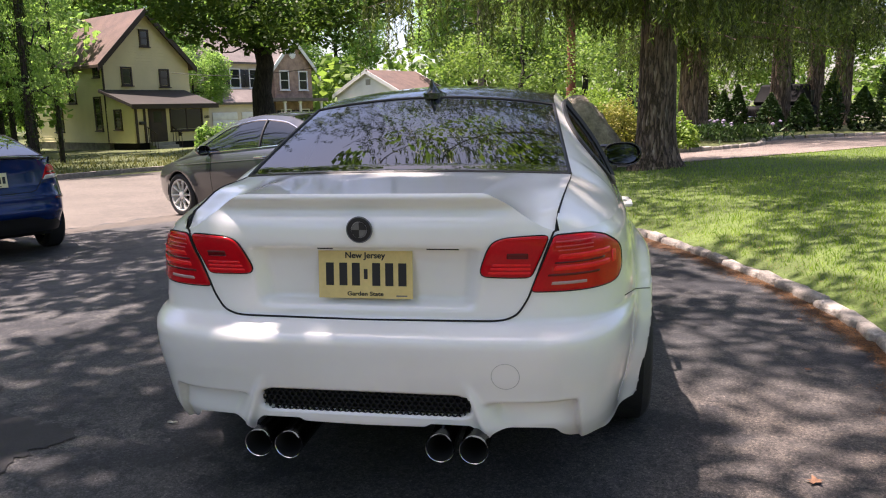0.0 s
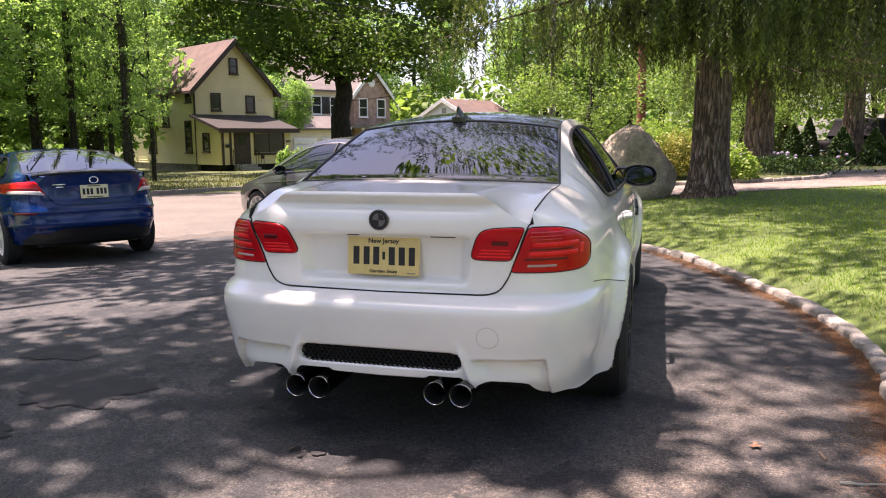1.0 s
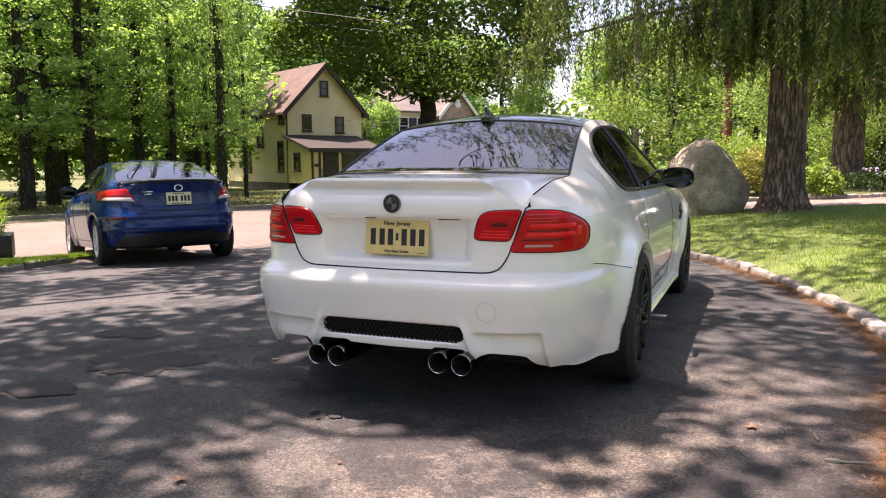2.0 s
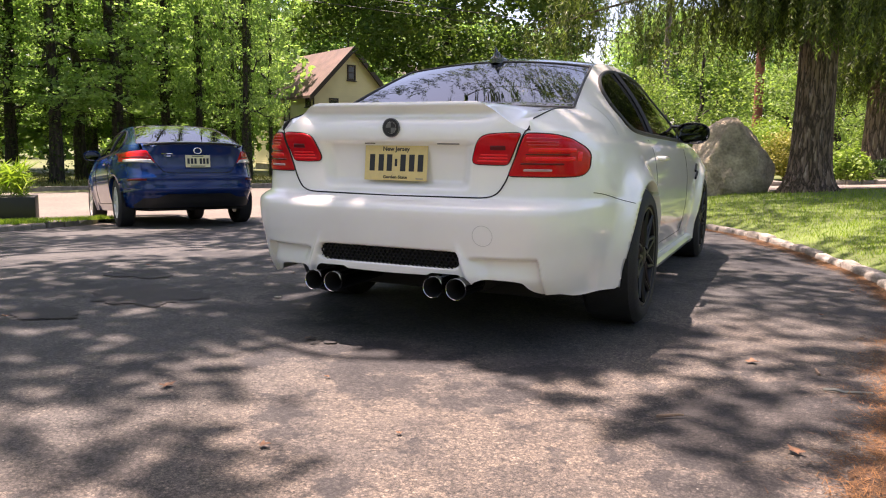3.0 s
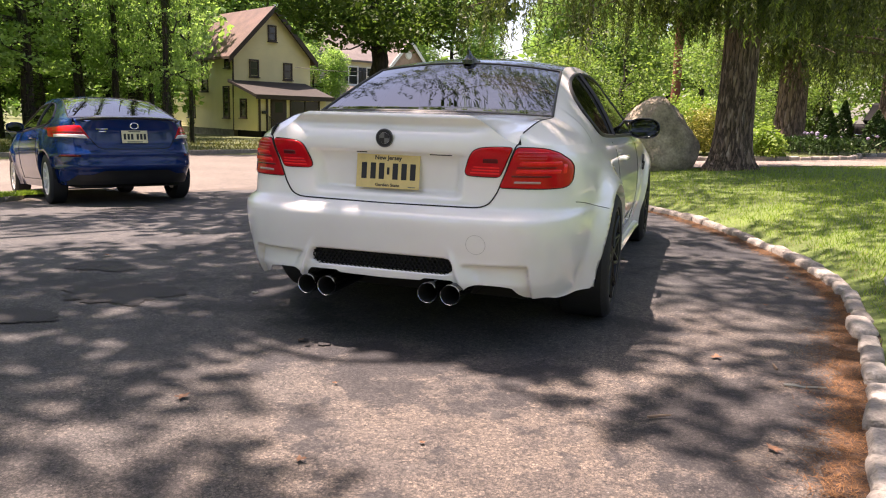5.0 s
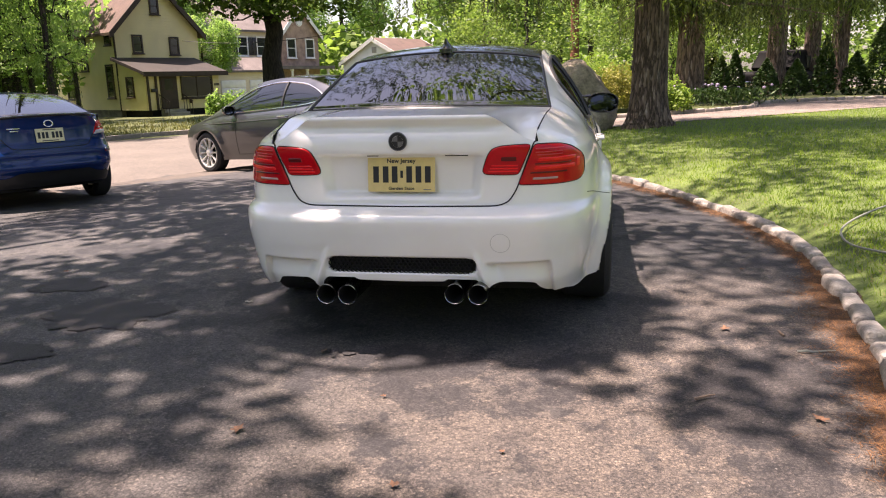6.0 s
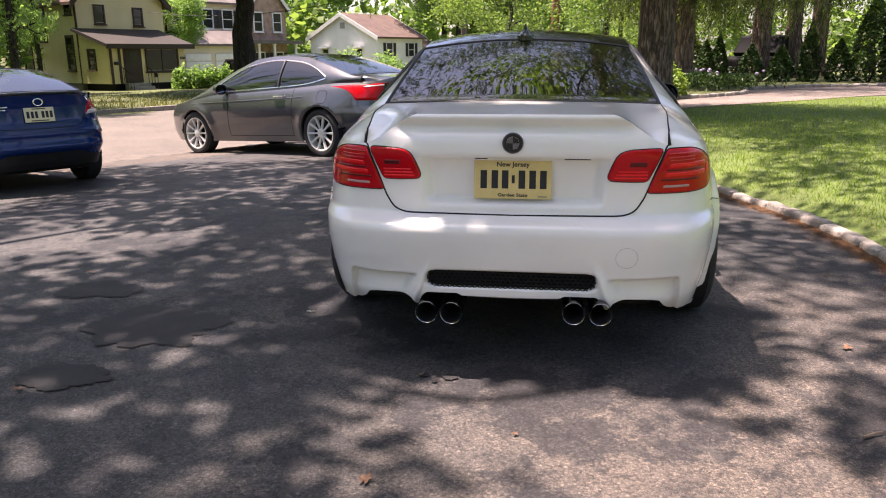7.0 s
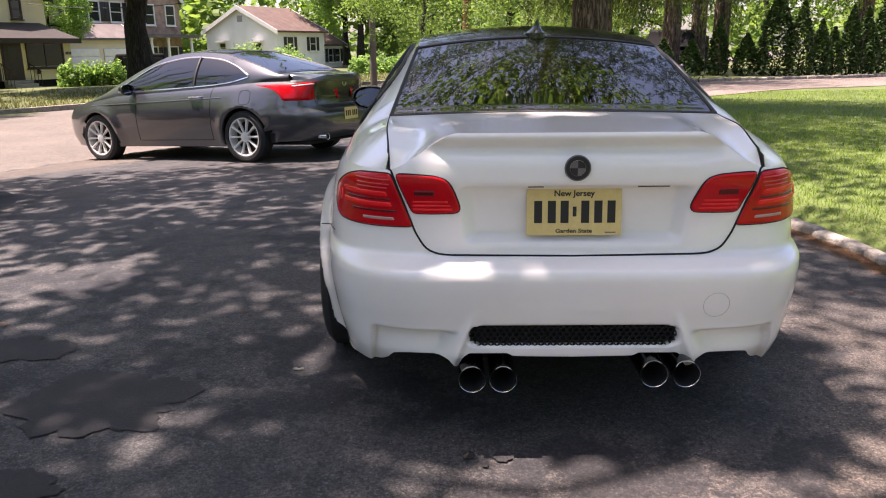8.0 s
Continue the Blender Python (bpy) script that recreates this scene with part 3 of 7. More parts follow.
# lawn inside the curved kerb, up to the far lane
NEAR_LANE = [(-0.9, 9.6), (0.6, 10.35), (2.3, 10.75), (5.0, 12.6), (6.7, 14.1), (9.4, 15.2), (14, 17.6), (24, 22), (40, 28)]
FAR_LANE = [(-1.2, 13.6), (0.6, 13.4), (2.6, 13.4), (3.7, 14.1), (4.45, 14.95), (5.0, 17.0), (6.3, 17.7), (8.8, 18.6), (11, 19.3), (14, 20.8), (24, 26), (40, 33)]
near_lane, far_lane = spline(NEAR_LANE), spline(FAR_LANE)
bm = bmesh.new()
rows = []
for x in np.concatenate([np.arange(-1.2, 6, 0.15), np.arange(6, 30, 0.6)]):
    lo, hi = -8.0, near_lane(x)
    rows.append([(x, y, lawn_z(x, y)) for y in np.linspace(lo, hi, 90)])
vs = [[bm.verts.new(p) for p in r] for r in rows]
for a, b in zip(vs, vs[1:]):
    for k in range(len(a) - 1):
        c = (a[k].co + b[k + 1].co) / 2
        if kerb_side(c.x, c.y) > 0.15:
            bm.faces.new((a[k], b[k], b[k + 1], a[k + 1]))
bmesh.ops.delete(bm, geom=[v for v in bm.verts if not v.link_faces], context='VERTS')
lawn = whole("lawn", bm, "soil", "sunlit green lawn edged by a stone kerb", "lawn", kind="structure")


def lane_z(x, y):
    return lawn_z(x, y) + 0.012


bm = sheet([[(x, y, lane_z(x, y)) for y in np.linspace(near_lane(x) - 0.05, far_lane(x) + 0.1, 12)] for x in np.arange(-1.2, 40, 0.4)])
lane = whole("lane", bm, "lane", "sunlit pinkish paved lane behind the lawn", "lane", kind="structure")
bm = sheet([[(x, y, lawn_z(x, far_lane(x)) + 0.075 - 0.02 * step(0, 10, y - far_lane(x)))
             for y in far_lane(x) + 0.12 + np.array((0, 0.3, 0.8, 1.5, 2.5, 4, 6, 8, 10.0))] for x in np.arange(-1.2, 40, 0.5)])
far_lawn = whole("far_lawn", bm, "yard", "strip of mown grass behind the lane", "lawn", kind="structure")

# grassy island at the mouth of the driveway
bm = bmesh.new()
ISLE = [(-7.30, 4.55), (-7.18, 3.9), (-7.10, 3.2), (-7.0, 1.5), (-7.2, -1.0), (-8, -6), (-30, -14), (-24, -6), (-17.5, 1.0), (-10.0, 4.7), (-8.2, 5.1)]
ring = [bm.verts.new((x, y, ground_z(x, y) + 0.08)) for x, y in ISLE]
bm.faces.new(ring)
bmesh.ops.triangulate(bm, faces=bm.faces[:])
island = whole("grass_island", bm, "soil", "grass verge with a stone edge beside the driveway", "lawn", kind="structure")


# ---- cars ----
class Shape:
    """The lower shell of a car: plan outlines that change with height. Local axes: x right, y forward from the tail, z up."""

    def __init__(s, W, YR, YF, e, ym, zbot, ztop, axles, tyre, flare, dent=None, arch=0.03, flare_w=0.10, levels=None):
        s.levels = levels
        s.W, s.YR, s.YF, s.e, s.ym, s.zbot, s.ztop = spline(W), spline(YR), spline(YF), e, ym, zbot, ztop
        s.axles, s.tyre, s.flare, s.dent, s.ra, s.fw = axles, tyre, flare, dent or (lambda x, z: 0.0), tyre + arch, flare_w

    def row_z(s, zb, zt, j, nz):
        """Height of the skin's row j; with levels set, the rows between them run level."""
        if not s.levels:
            return zb + (zt - zb) * j / nz
        l0, l1 = s.levels
        n0, n1 = nz // 10, nz // 2
        if j <= n0:
            return zb + (l0 - zb) * j / n0
        if j <= n1:
            return l0 + (l1 - l0) * (j - n0) / (n1 - n0)
        return l1 + (zt - l1) * (j - n1) / (nz - n1)

    def bulge(s, y, z):
        b = 0.0
        for a, f in zip(s.axles, s.flare):
            r = math.hypot(y - a, z - s.tyre)
            b += f * math.exp(-((r - s.ra) / s.fw) ** 2) if r > s.ra else f
        return b

    def rear(s, x, z, lift=0.0):
        """The point of the tail at x and z, lifted off the skin."""
        def y_of(xx):
            a = min(abs(xx) / s.W(z), 0.9995)
            return s.ym - (s.ym - s.YR(z)) * (1 - a ** s.e) ** (1 / s.e) + s.dent(xx, z)
        y = y_of(x)
        if lift:
            dy = (y_of(abs(x) + 0.004) - y_of(abs(x) - 0.004)) / 0.008 if abs(x) > 0.01 else 0.0
            dz = (s.YR(z + 0.01) - s.YR(z - 0.01)) / 0.02
            n = Vector((dy * (1 if x > 0 else -1), -1, dz)).normalized()
            return Vector((x, y, z)) + n * lift
        return Vector((x, y, z))

    def side(s, y, z, sgn=1, lift=0.0):
        if y < s.ym:
            b = min((s.ym - y) / (s.ym - s.YR(z)), 0.9999)
        else:
            b = min((y - s.ym) / (s.YF(z) - s.ym), 0.9999)
        x = s.W(z) * (1 - b ** s.e) ** (1 / s.e) + s.bulge(y, z) + lift
        return Vector((sgn * x, y, z))

    def build(s, name, material, parent, na=60, step_y=0.035, nz=44, label=""):
        amax = 0.955
        A = [amax * k / na for k in range(na + 1)]
        b0 = (1 - amax ** s.e) ** (1 / s.e)
        nb = int((s.ym - s.YR(0.6)) * b0 / step_y)
        B = [b0 * (1 - k / nb) for k in range(1, nb + 1)]
        path = [("r", a) for a in A] + [("rs", b) for b in B] + [("fs", b) for b in reversed(B[:-1])] + [("fs", b0)] + [("f", a) for a in reversed(A[::3])]

        def place(k, v, z):
            w, e = s.W(z), s.e
            if k == "r":
                p = s.rear(v * w, z)
                p.x += s.bulge(p.y, z) * step(0.80, 0.955, v)
                return p
            if k == "f":
                return Vector((v * w, s.ym + (s.YF(z) - s.ym) * (1 - v ** e) ** (1 / e), z))
            y = s.ym - v * (s.ym - s.YR(z)) if k == "rs" else s.ym + v * (s.YF(z) - s.ym)
            return Vector((w * (1 - v ** e) ** (1 / e) + s.bulge(y, z), y, z))
        bm = bmesh.new()
        cols = []
        for k, v in path:
            ref = place(k, v, 0.6)
            zb, zt = s.zbot(ref.x, ref.y), s.ztop(ref.x, ref.y)
            cols.append([place(k, v, s.row_z(zb, zt, j, nz)) for j in range(nz + 1)])
        s.rim_line = [c[-1] for c in cols]
        for sg in (1, -1):
            vs = [[bm.verts.new((sg * p.x, p.y, p.z)) for p in c] for c in cols]
            for a, b in zip(vs, vs[1:]):
                for j in range(nz):
                    f = (a[j], b[j], b[j + 1], a[j + 1])
                    bm.faces.new(f if sg > 0 else tuple(reversed(f)))
        bmesh.ops.remove_doubles(bm, verts=bm.verts[:], dist=0.0005)
        for ax in s.axles:
            dead = []
            for f in bm.faces:
                c = f.calc_center_median()
                if abs(c.x) > 0.45 and math.hypot(c.y - ax, c.z - s.tyre) < s.ra:
                    dead.append(f)
            bmesh.ops.delete(bm, geom=dead, context='FACES')
            for v in bm.verts:
                if v.is_boundary and abs(v.co.x) > 0.45:
                    r = math.hypot(v.co.y - ax, v.co.z - s.tyre)
                    if abs(r - s.ra) < 0.06 and v.co.z > s.zbot(abs(v.co.x), v.co.y) + 0.004:
                        v.co.y, v.co.z = ax + (v.co.y - ax) * s.ra / r, s.tyre + (v.co.z - s.tyre) * s.ra / r
            lip = [e for e in bm.edges if e.is_boundary and abs(e.verts[0].co.x) > 0.45
                   and all(abs(math.hypot(v.co.y - ax, v.co.z - s.tyre) - s.ra) < 0.004 for v in e.verts)]
            ex = bmesh.ops.extrude_edge_only(bm, edges=lip)["geom"]
            for v in ex:
                if isinstance(v, bmesh.types.BMVert):
                    v.co.x -= 0.05 * (1 if v.co.x > 0 else -1)
        return part(name, bm, material, parent, label, smooth="all")


def patch(surface, corners, lift, parent, name, material, nu=24, nv=12, roundness=8.0, label="", edge=-0.006):
    """A panel on a skin: four corners (a, b) of its outline with eased corners, its rim let into the skin."""
    c = [Vector((*p, 0)) for p in corners]
    rows = []
    for i in range(nu + 1):
        row = []
        for j in range(nv + 1):
            u, v = 2 * i / nu - 1, 2 * j / nv - 1
            m = max(abs(u), abs(v))
            k = m / ((abs(u) ** roundness + abs(v) ** roundness) ** (1 / roundness)) if m > 0 else 1
            u2, v2 = (u * k + 1) / 2, (v * k + 1) / 2
            q = c[0] * (1 - u2) * (1 - v2) + c[1] * u2 * (1 - v2) + c[2] * u2 * v2 + c[3] * (1 - u2) * v2
            row.append(surface(q.x, q.y, edge if m > 0.999 else lift))
        rows.append(row)
    return part(name, sheet(rows), material, parent, label, smooth="all")


def closed_line(outline, pitch):
    """An even closed line through the outline's points, eased a little at its corners."""
    n, fine = len(outline), []
    for i in range(n):
        a, b = Vector((*outline[i], 0)), Vector((*outline[(i + 1) % n], 0))
        k = max(2, round((b - a).length / pitch))
        fine += [a.lerp(b, j / k) for j in range(k)]
    m = len(fine)
    for _ in range(2):
        fine = [fine[i] * 0.5 + (fine[i - 1] + fine[(i + 1) % m]) * 0.25 for i in range(m)]
    return fine


def outline_patch(surface, outline, lift, parent, name, material, label=""):
    """A panel of any convex outline laid on a skin, its rim let into the skin."""
    line = closed_line(outline, 0.008)
    mid = sum(line, Vector()) / len(line)
    rows = []
    for k, h in ((1.0, -0.006), (0.99, lift * 0.4), (0.97, lift * 0.8), (0.93, lift), (0.85, lift), (0.7, lift), (0.5, lift), (0.3, lift), (0.12, lift), (0.01, lift)):
        rows.append([surface(*(mid + (q - mid) * k).xy, h) for q in line])
    return part(name, sheet(rows, closed=True), material, parent, label, smooth="all")


def wheel_of(parent, x, y, r, width, rim, spokes, rim_mat, sgn, style):
    """One wheel: tyre, rim with spokes, brake disc. sgn: the side it faces."""
    w = new("wheel")
    w.parent = parent
    w.location = (x, y, r)
    w.rotation_euler = (0, 0, 0 if sgn > 0 else math.pi)
    o, i = 0.0, -width                                   # outer and inner face, along local x
    tyre = [(o - 0.03, rim), (o - 0.004, rim + 0.012), (o, rim + 0.05), (o - 0.012, r - 0.02), (o - 0.035, r), (i + 0.035, r), (i + 0.012, r - 0.02), (i, rim + 0.04), (i + 0.02, rim)]
    part("tyre", lathe(tyre, 48), "rubber", w, "black rubber tyre")
    bm = lathe([(o - 0.028, rim + 0.004), (o - 0.01, rim), (o - 0.012, rim - 0.012), (o - 0.03, rim - 0.02), (i + 0.03, rim - 0.035), (i + 0.03, 0.05)], 48)
    part("rim", bm, rim_mat, w)
    part("brake_disc", lathe([(o - 0.11, 0.03), (o - 0.11, rim - 0.05), (o - 0.13, rim - 0.05)], 32), "smoked_steel", w)
    bm = lathe([(o - 0.02, 0.0), (o - 0.015, 0.03), (o - 0.03, 0.065), (o - 0.07, 0.07)], 24)
    part("hub", bm, rim_mat, w)
    for k in range(spokes):
        a = 2 * math.pi * k / spokes
        bm = bmesh.new()
        if style == "mesh":                              # forked spokes that cross near the rim
            for da in (-0.30, 0.30):
                p = [(o - 0.03, 0.055, a), (o - 0.028, rim * 0.55, a + da * 0.35), (o - 0.016, rim - 0.012, a + da)]
                tube(bm, [(q, rr * math.cos(t), rr * math.sin(t)) for q, rr, t in p], [0.016, 0.011, 0.012], 6)
        else:
            wd = 0.026 if style == "broad" else 0.045
            rows = []
            for rr, ww, d in ((0.05, 0.55, 0.03), (rim * 0.5, 0.75, 0.022), (rim - 0.008, 1.25, 0.012)):
                c, s_ = math.cos(a), math.sin(a)
                rows.append([(o - d - dd, rr * c - tt * wd * ww * s_, rr * s_ + tt * wd * ww * c) for tt, dd in ((-0.62, 0.03), (-0.5, 0.004), (0, 0), (0.5, 0.004), (0.62, 0.03))])
            sheet(rows, bm)
        part("spoke", bm, rim_mat, w)
    return w


def seat_of(parent, x, y, z, material, head=True):
    s = new("seat")
    s.parent = parent
    s.location = (x, y, z)
    part("cushion", boxed(-0.25, 0.25, -0.05, 0.48, 0.0, 0.16, bevel=0.05, seg=3), material, s)
    bm = boxed(-0.24, 0.24, -0.10, 0.04, 0.1, 0.66, bevel=0.05, seg=3)
    for v in bm.verts:
        v.co.y -= (v.co.z - 0.1) * 0.32
        v.co.x *= 1 - 0.22 * step(0.35, 0.66, v.co.z)
    part("backrest", bm, material, s)
    if head:
        bm = boxed(-0.13, 0.13, -0.30, -0.20, 0.67, 0.82, bevel=0.04, seg=3)
        part("headrest", bm, material, s)


def number_plate(parent, m, w=0.305, h=0.152, sheet_m="plate", label="pale yellow number plate with dark bars for its number"):
    p = new("number_plate")
    p.parent = parent
    p.matrix_basis = m
    tagged(p, label)
    part("plate_sheet", boxed(-w / 2, w / 2, -h / 2, h / 2, 0, 0.0022, bevel=0.0009, seg=1), sheet_m, p)
    return p


def coupe(spec, root):
    """A two-door coupe round its shell: skin over shoulder, deck, glass, roof, bonnet, wheels and inside."""
    y0, y1 = spec["cuts"][0], spec["cuts"][1]             # an even, slightly bowed rear window between its two edges
    ends = [spline(spec["A"])(y) for y in (y0, y1)]
    rows = [r for r in spec["A"] if r[0] <= y0 - 0.02 or r[0] >= y1 + 0.02]
    for k in range(13):
        t = k / 12
        rows.append((y0 + (y1 - y0) * t, ends[0][0] + (ends[1][0] - ends[0][0]) * (t + 0.1 * t * (1 - t)), ends[0][1] + (ends[1][1] - ends[0][1]) * (t + 0.14 * t * (1 - t))))
    S, A, paint_m = spec["shape"], spline(sorted(rows)), spec["paint"]
    crown, glassm = spline(spec["crown"]), spec.get("glass", "glass")
    body = S.build("body", paint_m, root, na=spec.get("na", 50), step_y=spec.get("step_y", 0.035), nz=spec.get("nz", 40))
    yw0, yw1, yw2, yw3 = spec["cuts"]
    rim = [p for p in S.rim_line]

    def top(y, x):
        xa, za = A(y)
        return za + crown(y) * (1 - min(abs(x) / xa, 1.0) ** 2)

    def shoulder(y, z, sgn=1, lift=0.0):
        """The cabin's side at y and z."""
        i = min(range(len(side_line)), key=lambda k: abs(side_line[k].y - y))
        b = side_line[i]
        xa, za = A(y)
        v = min(max((z - b.z) / max(za - b.z, 1e-4), 0), 1)
        return Vector((sgn * (b.x + (xa - b.x) * v + spec["tuck"] * math.sin(math.pi * v) * step(0.25, 0.75, y) + lift), y, z))
    side_line = [p for p in rim if abs(p.x) > spec["x_deck"] and p.y < S.YF(0.6) - 0.25]
    # cabin sides: from the shell's rim up to the edge of glass and roof
    for sg in (1, -1):
        rows = []
        for b in side_line:
            xa, za = A(b.y)
            row = []
            for k in range(13):
                v = k / 12
                row.append((sg * (b.x + (xa - b.x) * v + spec["tuck"] * math.sin(math.pi * v) * step(0.25, 0.75, b.y)), b.y, b.z + (za - b.z) * (v if b.y > 0.7 else v ** 0.85)))
            rows.append(row if sg > 0 else list(reversed(row)))
        part("side_panel", sheet(rows), paint_m, body, smooth="all")
    # top skins
    nx = 24

    def skin(y0, y1, n, xin=0.0, dz=0.0, nx=nx):
        rows = []
        for i in range(n + 1):
            y = y0 + (y1 - y0) * i / n
            xa = A(y)[0] - xin
            rows.append([(xa * (2 * k / nx - 1), y, top(y, xa * (2 * k / nx - 1)) + dz) for k in range(nx + 1)])
        return sheet(rows)
    part("roof", skin(yw1, yw2, 40, nx=60), spec["roof"], root, spec.get("roof_label", ""), smooth="all")
    part("rear_window", skin(yw0, yw1, 80, nx=110), glassm, root, "tinted rear window reflecting branches", smooth="all").visible_shadow = False
    part("windscreen", skin(yw2, yw3, 14, 0.01), "glass_clear", root, smooth="all").visible_shadow = False
    part("bonnet", skin(yw3, spec["A"][-1][0], 14), paint_m, root, smooth="all")
    rows = []
    tail = [p for p in rim if p.y < 0.6 and p.x <= spec["x_deck"]]
    x_end = tail[-1].x
    for p in [Vector((-q.x, q.y, q.z)) for q in reversed(tail[1:])] + tail:
        u, row = p.x / x_end, []
        for i in range(17):
            t = i / 16
            y = p.y + (yw0 - p.y) * t
            x = p.x + (u * A(y)[0] - p.x) * step(0.0, 0.3, t)
            z = p.z + (top(yw0, x) - p.z) * spec["deck"](t)
            w = step(0.70, 1.0, abs(u)) * step(0.0, 0.12, t)
            row.append((x, y, z * (1 - w) + top(y, x) * w))
        rows.append(row)
    part("boot_lid", sheet(rows), paint_m, root, smooth="all")
    # seals round the rear window
    for sg in (1, -1):
        bm = tubed([(sg * (A(y)[0] - 0.004), y, top(y, A(y)[0]) + 0.001) for y in np.linspace(yw0, yw1, 14)], 0.007, 6)
        part("window_seal", bm, "trim", root)
    for y in (yw0, yw1):
        part("window_seal", tubed([(x, y, top(y, x)) for x in np.linspace(-A(y)[0], A(y)[0], 15)], 0.007, 6), "trim", root)
    # side glass
    lo, hi, y0, y1, post = spec["glass_low"], spec["glass_high"], spec["glass_y"][0], spec["glass_y"][1], spec["post"]
    flo, fhi = spline(lo), spline(hi)
    for sg in (1, -1):
        for a, b in ((y0, post - 0.018), (post + 0.018, y1)):
            rows = []
            for i in range(22):
                y = a + (b - a) * i / 21
                rows.append([shoulder(y, flo(y) + (fhi(y) - flo(y)) * k / 8, sg, 0.004) for k in range(9)])
            part("side_window", sheet(rows), spec.get("side_glass", "dark_glass"), root, smooth="all")
        edge = [shoulder(y, fhi(y), sg, 0.005) for y in np.linspace(y0, y1, 40)] + [shoulder(y, flo(y), sg, 0.005) for y in np.linspace(y1, y0, 40)]
        part("window_trim", tubed(edge + edge[:1], spec.get("trim_r", 0.009), 6), spec["dlo_trim"], root)
        zz = np.linspace(flo(post), fhi(post), 8)
        part("door_post", tubed([shoulder(post, z, sg, 0.004) for z in zz], 0.019, 6), "trim", root)
        # door seams
        for yy in spec["seams"]:
            pts = [S.side(yy + spec.get("seam_lean", 0.0) * (z - 0.5), z, sg, 0.0) for z in np.linspace(0.30, S.ztop(1, yy) - 0.01, 14)]
            part("door_seam", tubed(pts, spec.get("seam_r", 0.004), 5), "gap", body)
        pts = [S.side(yy, 0.30, sg, 0.0) for yy in np.linspace(spec["seams"][0], spec["seams"][1], 14)]
        part("door_seam", tubed(pts, spec.get("seam_r", 0.004), 5), "gap", body)
        hy, hz = spec["handle"]
        p0, p1 = S.side(hy - 0.10, hz, sg, 0.035), S.side(hy + 0.10, hz, sg, 0.035)
        bm = tubed([S.side(hy - 0.115, hz, sg, 0.0), S.side(hy - 0.09, hz, sg, 0.032), (p0 + p1) / 2, S.side(hy + 0.09, hz, sg, 0.032), S.side(hy + 0.115, hz, sg, 0.0)], [0.012, 0.014, 0.014, 0.014, 0.012], 8)
        part("door_handle", bm, spec["handle_mat"], root)
    # underside and inside
    L, wd = S.YF(0.6), S.W(0.5)
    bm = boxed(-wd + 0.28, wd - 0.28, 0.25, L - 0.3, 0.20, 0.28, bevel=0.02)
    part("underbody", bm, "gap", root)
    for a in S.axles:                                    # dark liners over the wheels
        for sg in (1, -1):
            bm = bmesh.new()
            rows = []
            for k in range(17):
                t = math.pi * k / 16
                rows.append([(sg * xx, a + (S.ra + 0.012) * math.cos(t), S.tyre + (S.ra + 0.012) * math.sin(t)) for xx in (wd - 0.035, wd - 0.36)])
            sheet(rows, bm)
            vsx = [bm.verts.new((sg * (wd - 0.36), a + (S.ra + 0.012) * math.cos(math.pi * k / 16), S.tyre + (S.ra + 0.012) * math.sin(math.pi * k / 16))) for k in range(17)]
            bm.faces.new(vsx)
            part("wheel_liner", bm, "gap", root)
    part("cabin_floor", boxed(-0.62, 0.62, yw0 + 0.1, yw3 + 0.1, 0.30, 0.34), "seat_dark", root)
    part("parcel_shelf", boxed(-0.56, 0.56, yw0 - 0.12, yw0 + 0.42, A(yw0)[1] - 0.14, A(yw0)[1] - 0.11, bevel=0.01), "seat_dark", root)
    part("dashboard", boxed(-0.66, 0.66, yw3 - 0.55, yw3 + 0.05, 0.62, 0.88, bevel=0.06, seg=3), "seat_dark", root)
    sm = spec.get("seat", "seat_dark")
    for x in (-0.36, 0.36):
        seat_of(root, x, spec["seat_y"], 0.38, sm)
        seat_of(root, x * 0.92, spec["seat_y"] - 0.85, 0.30, sm, False)
    part("steering_wheel", lathe([(0, 0.165), (0.014, 0.178), (0, 0.19), (-0.014, 0.178), (0, 0.165)], 28, "y"), "trim", root).matrix_basis = pose(-0.36, spec["seat_y"] + 0.62, 0.86, -25)
    # wheels
    for k, a in enumerate(S.axles):
        for sg in (1, -1):
            wheel_of(root, sg * spec["track"][k], a, S.tyre, spec.get("tyre_w", 0.25), spec["rim"], spec["spokes"], spec["rim_mat"], sg, spec["wheel_style"])
    return body, shoulder, top, A


M["dark_glass"] = tinted_glass("dark_side_glass", (0.05, 0.055, 0.055))


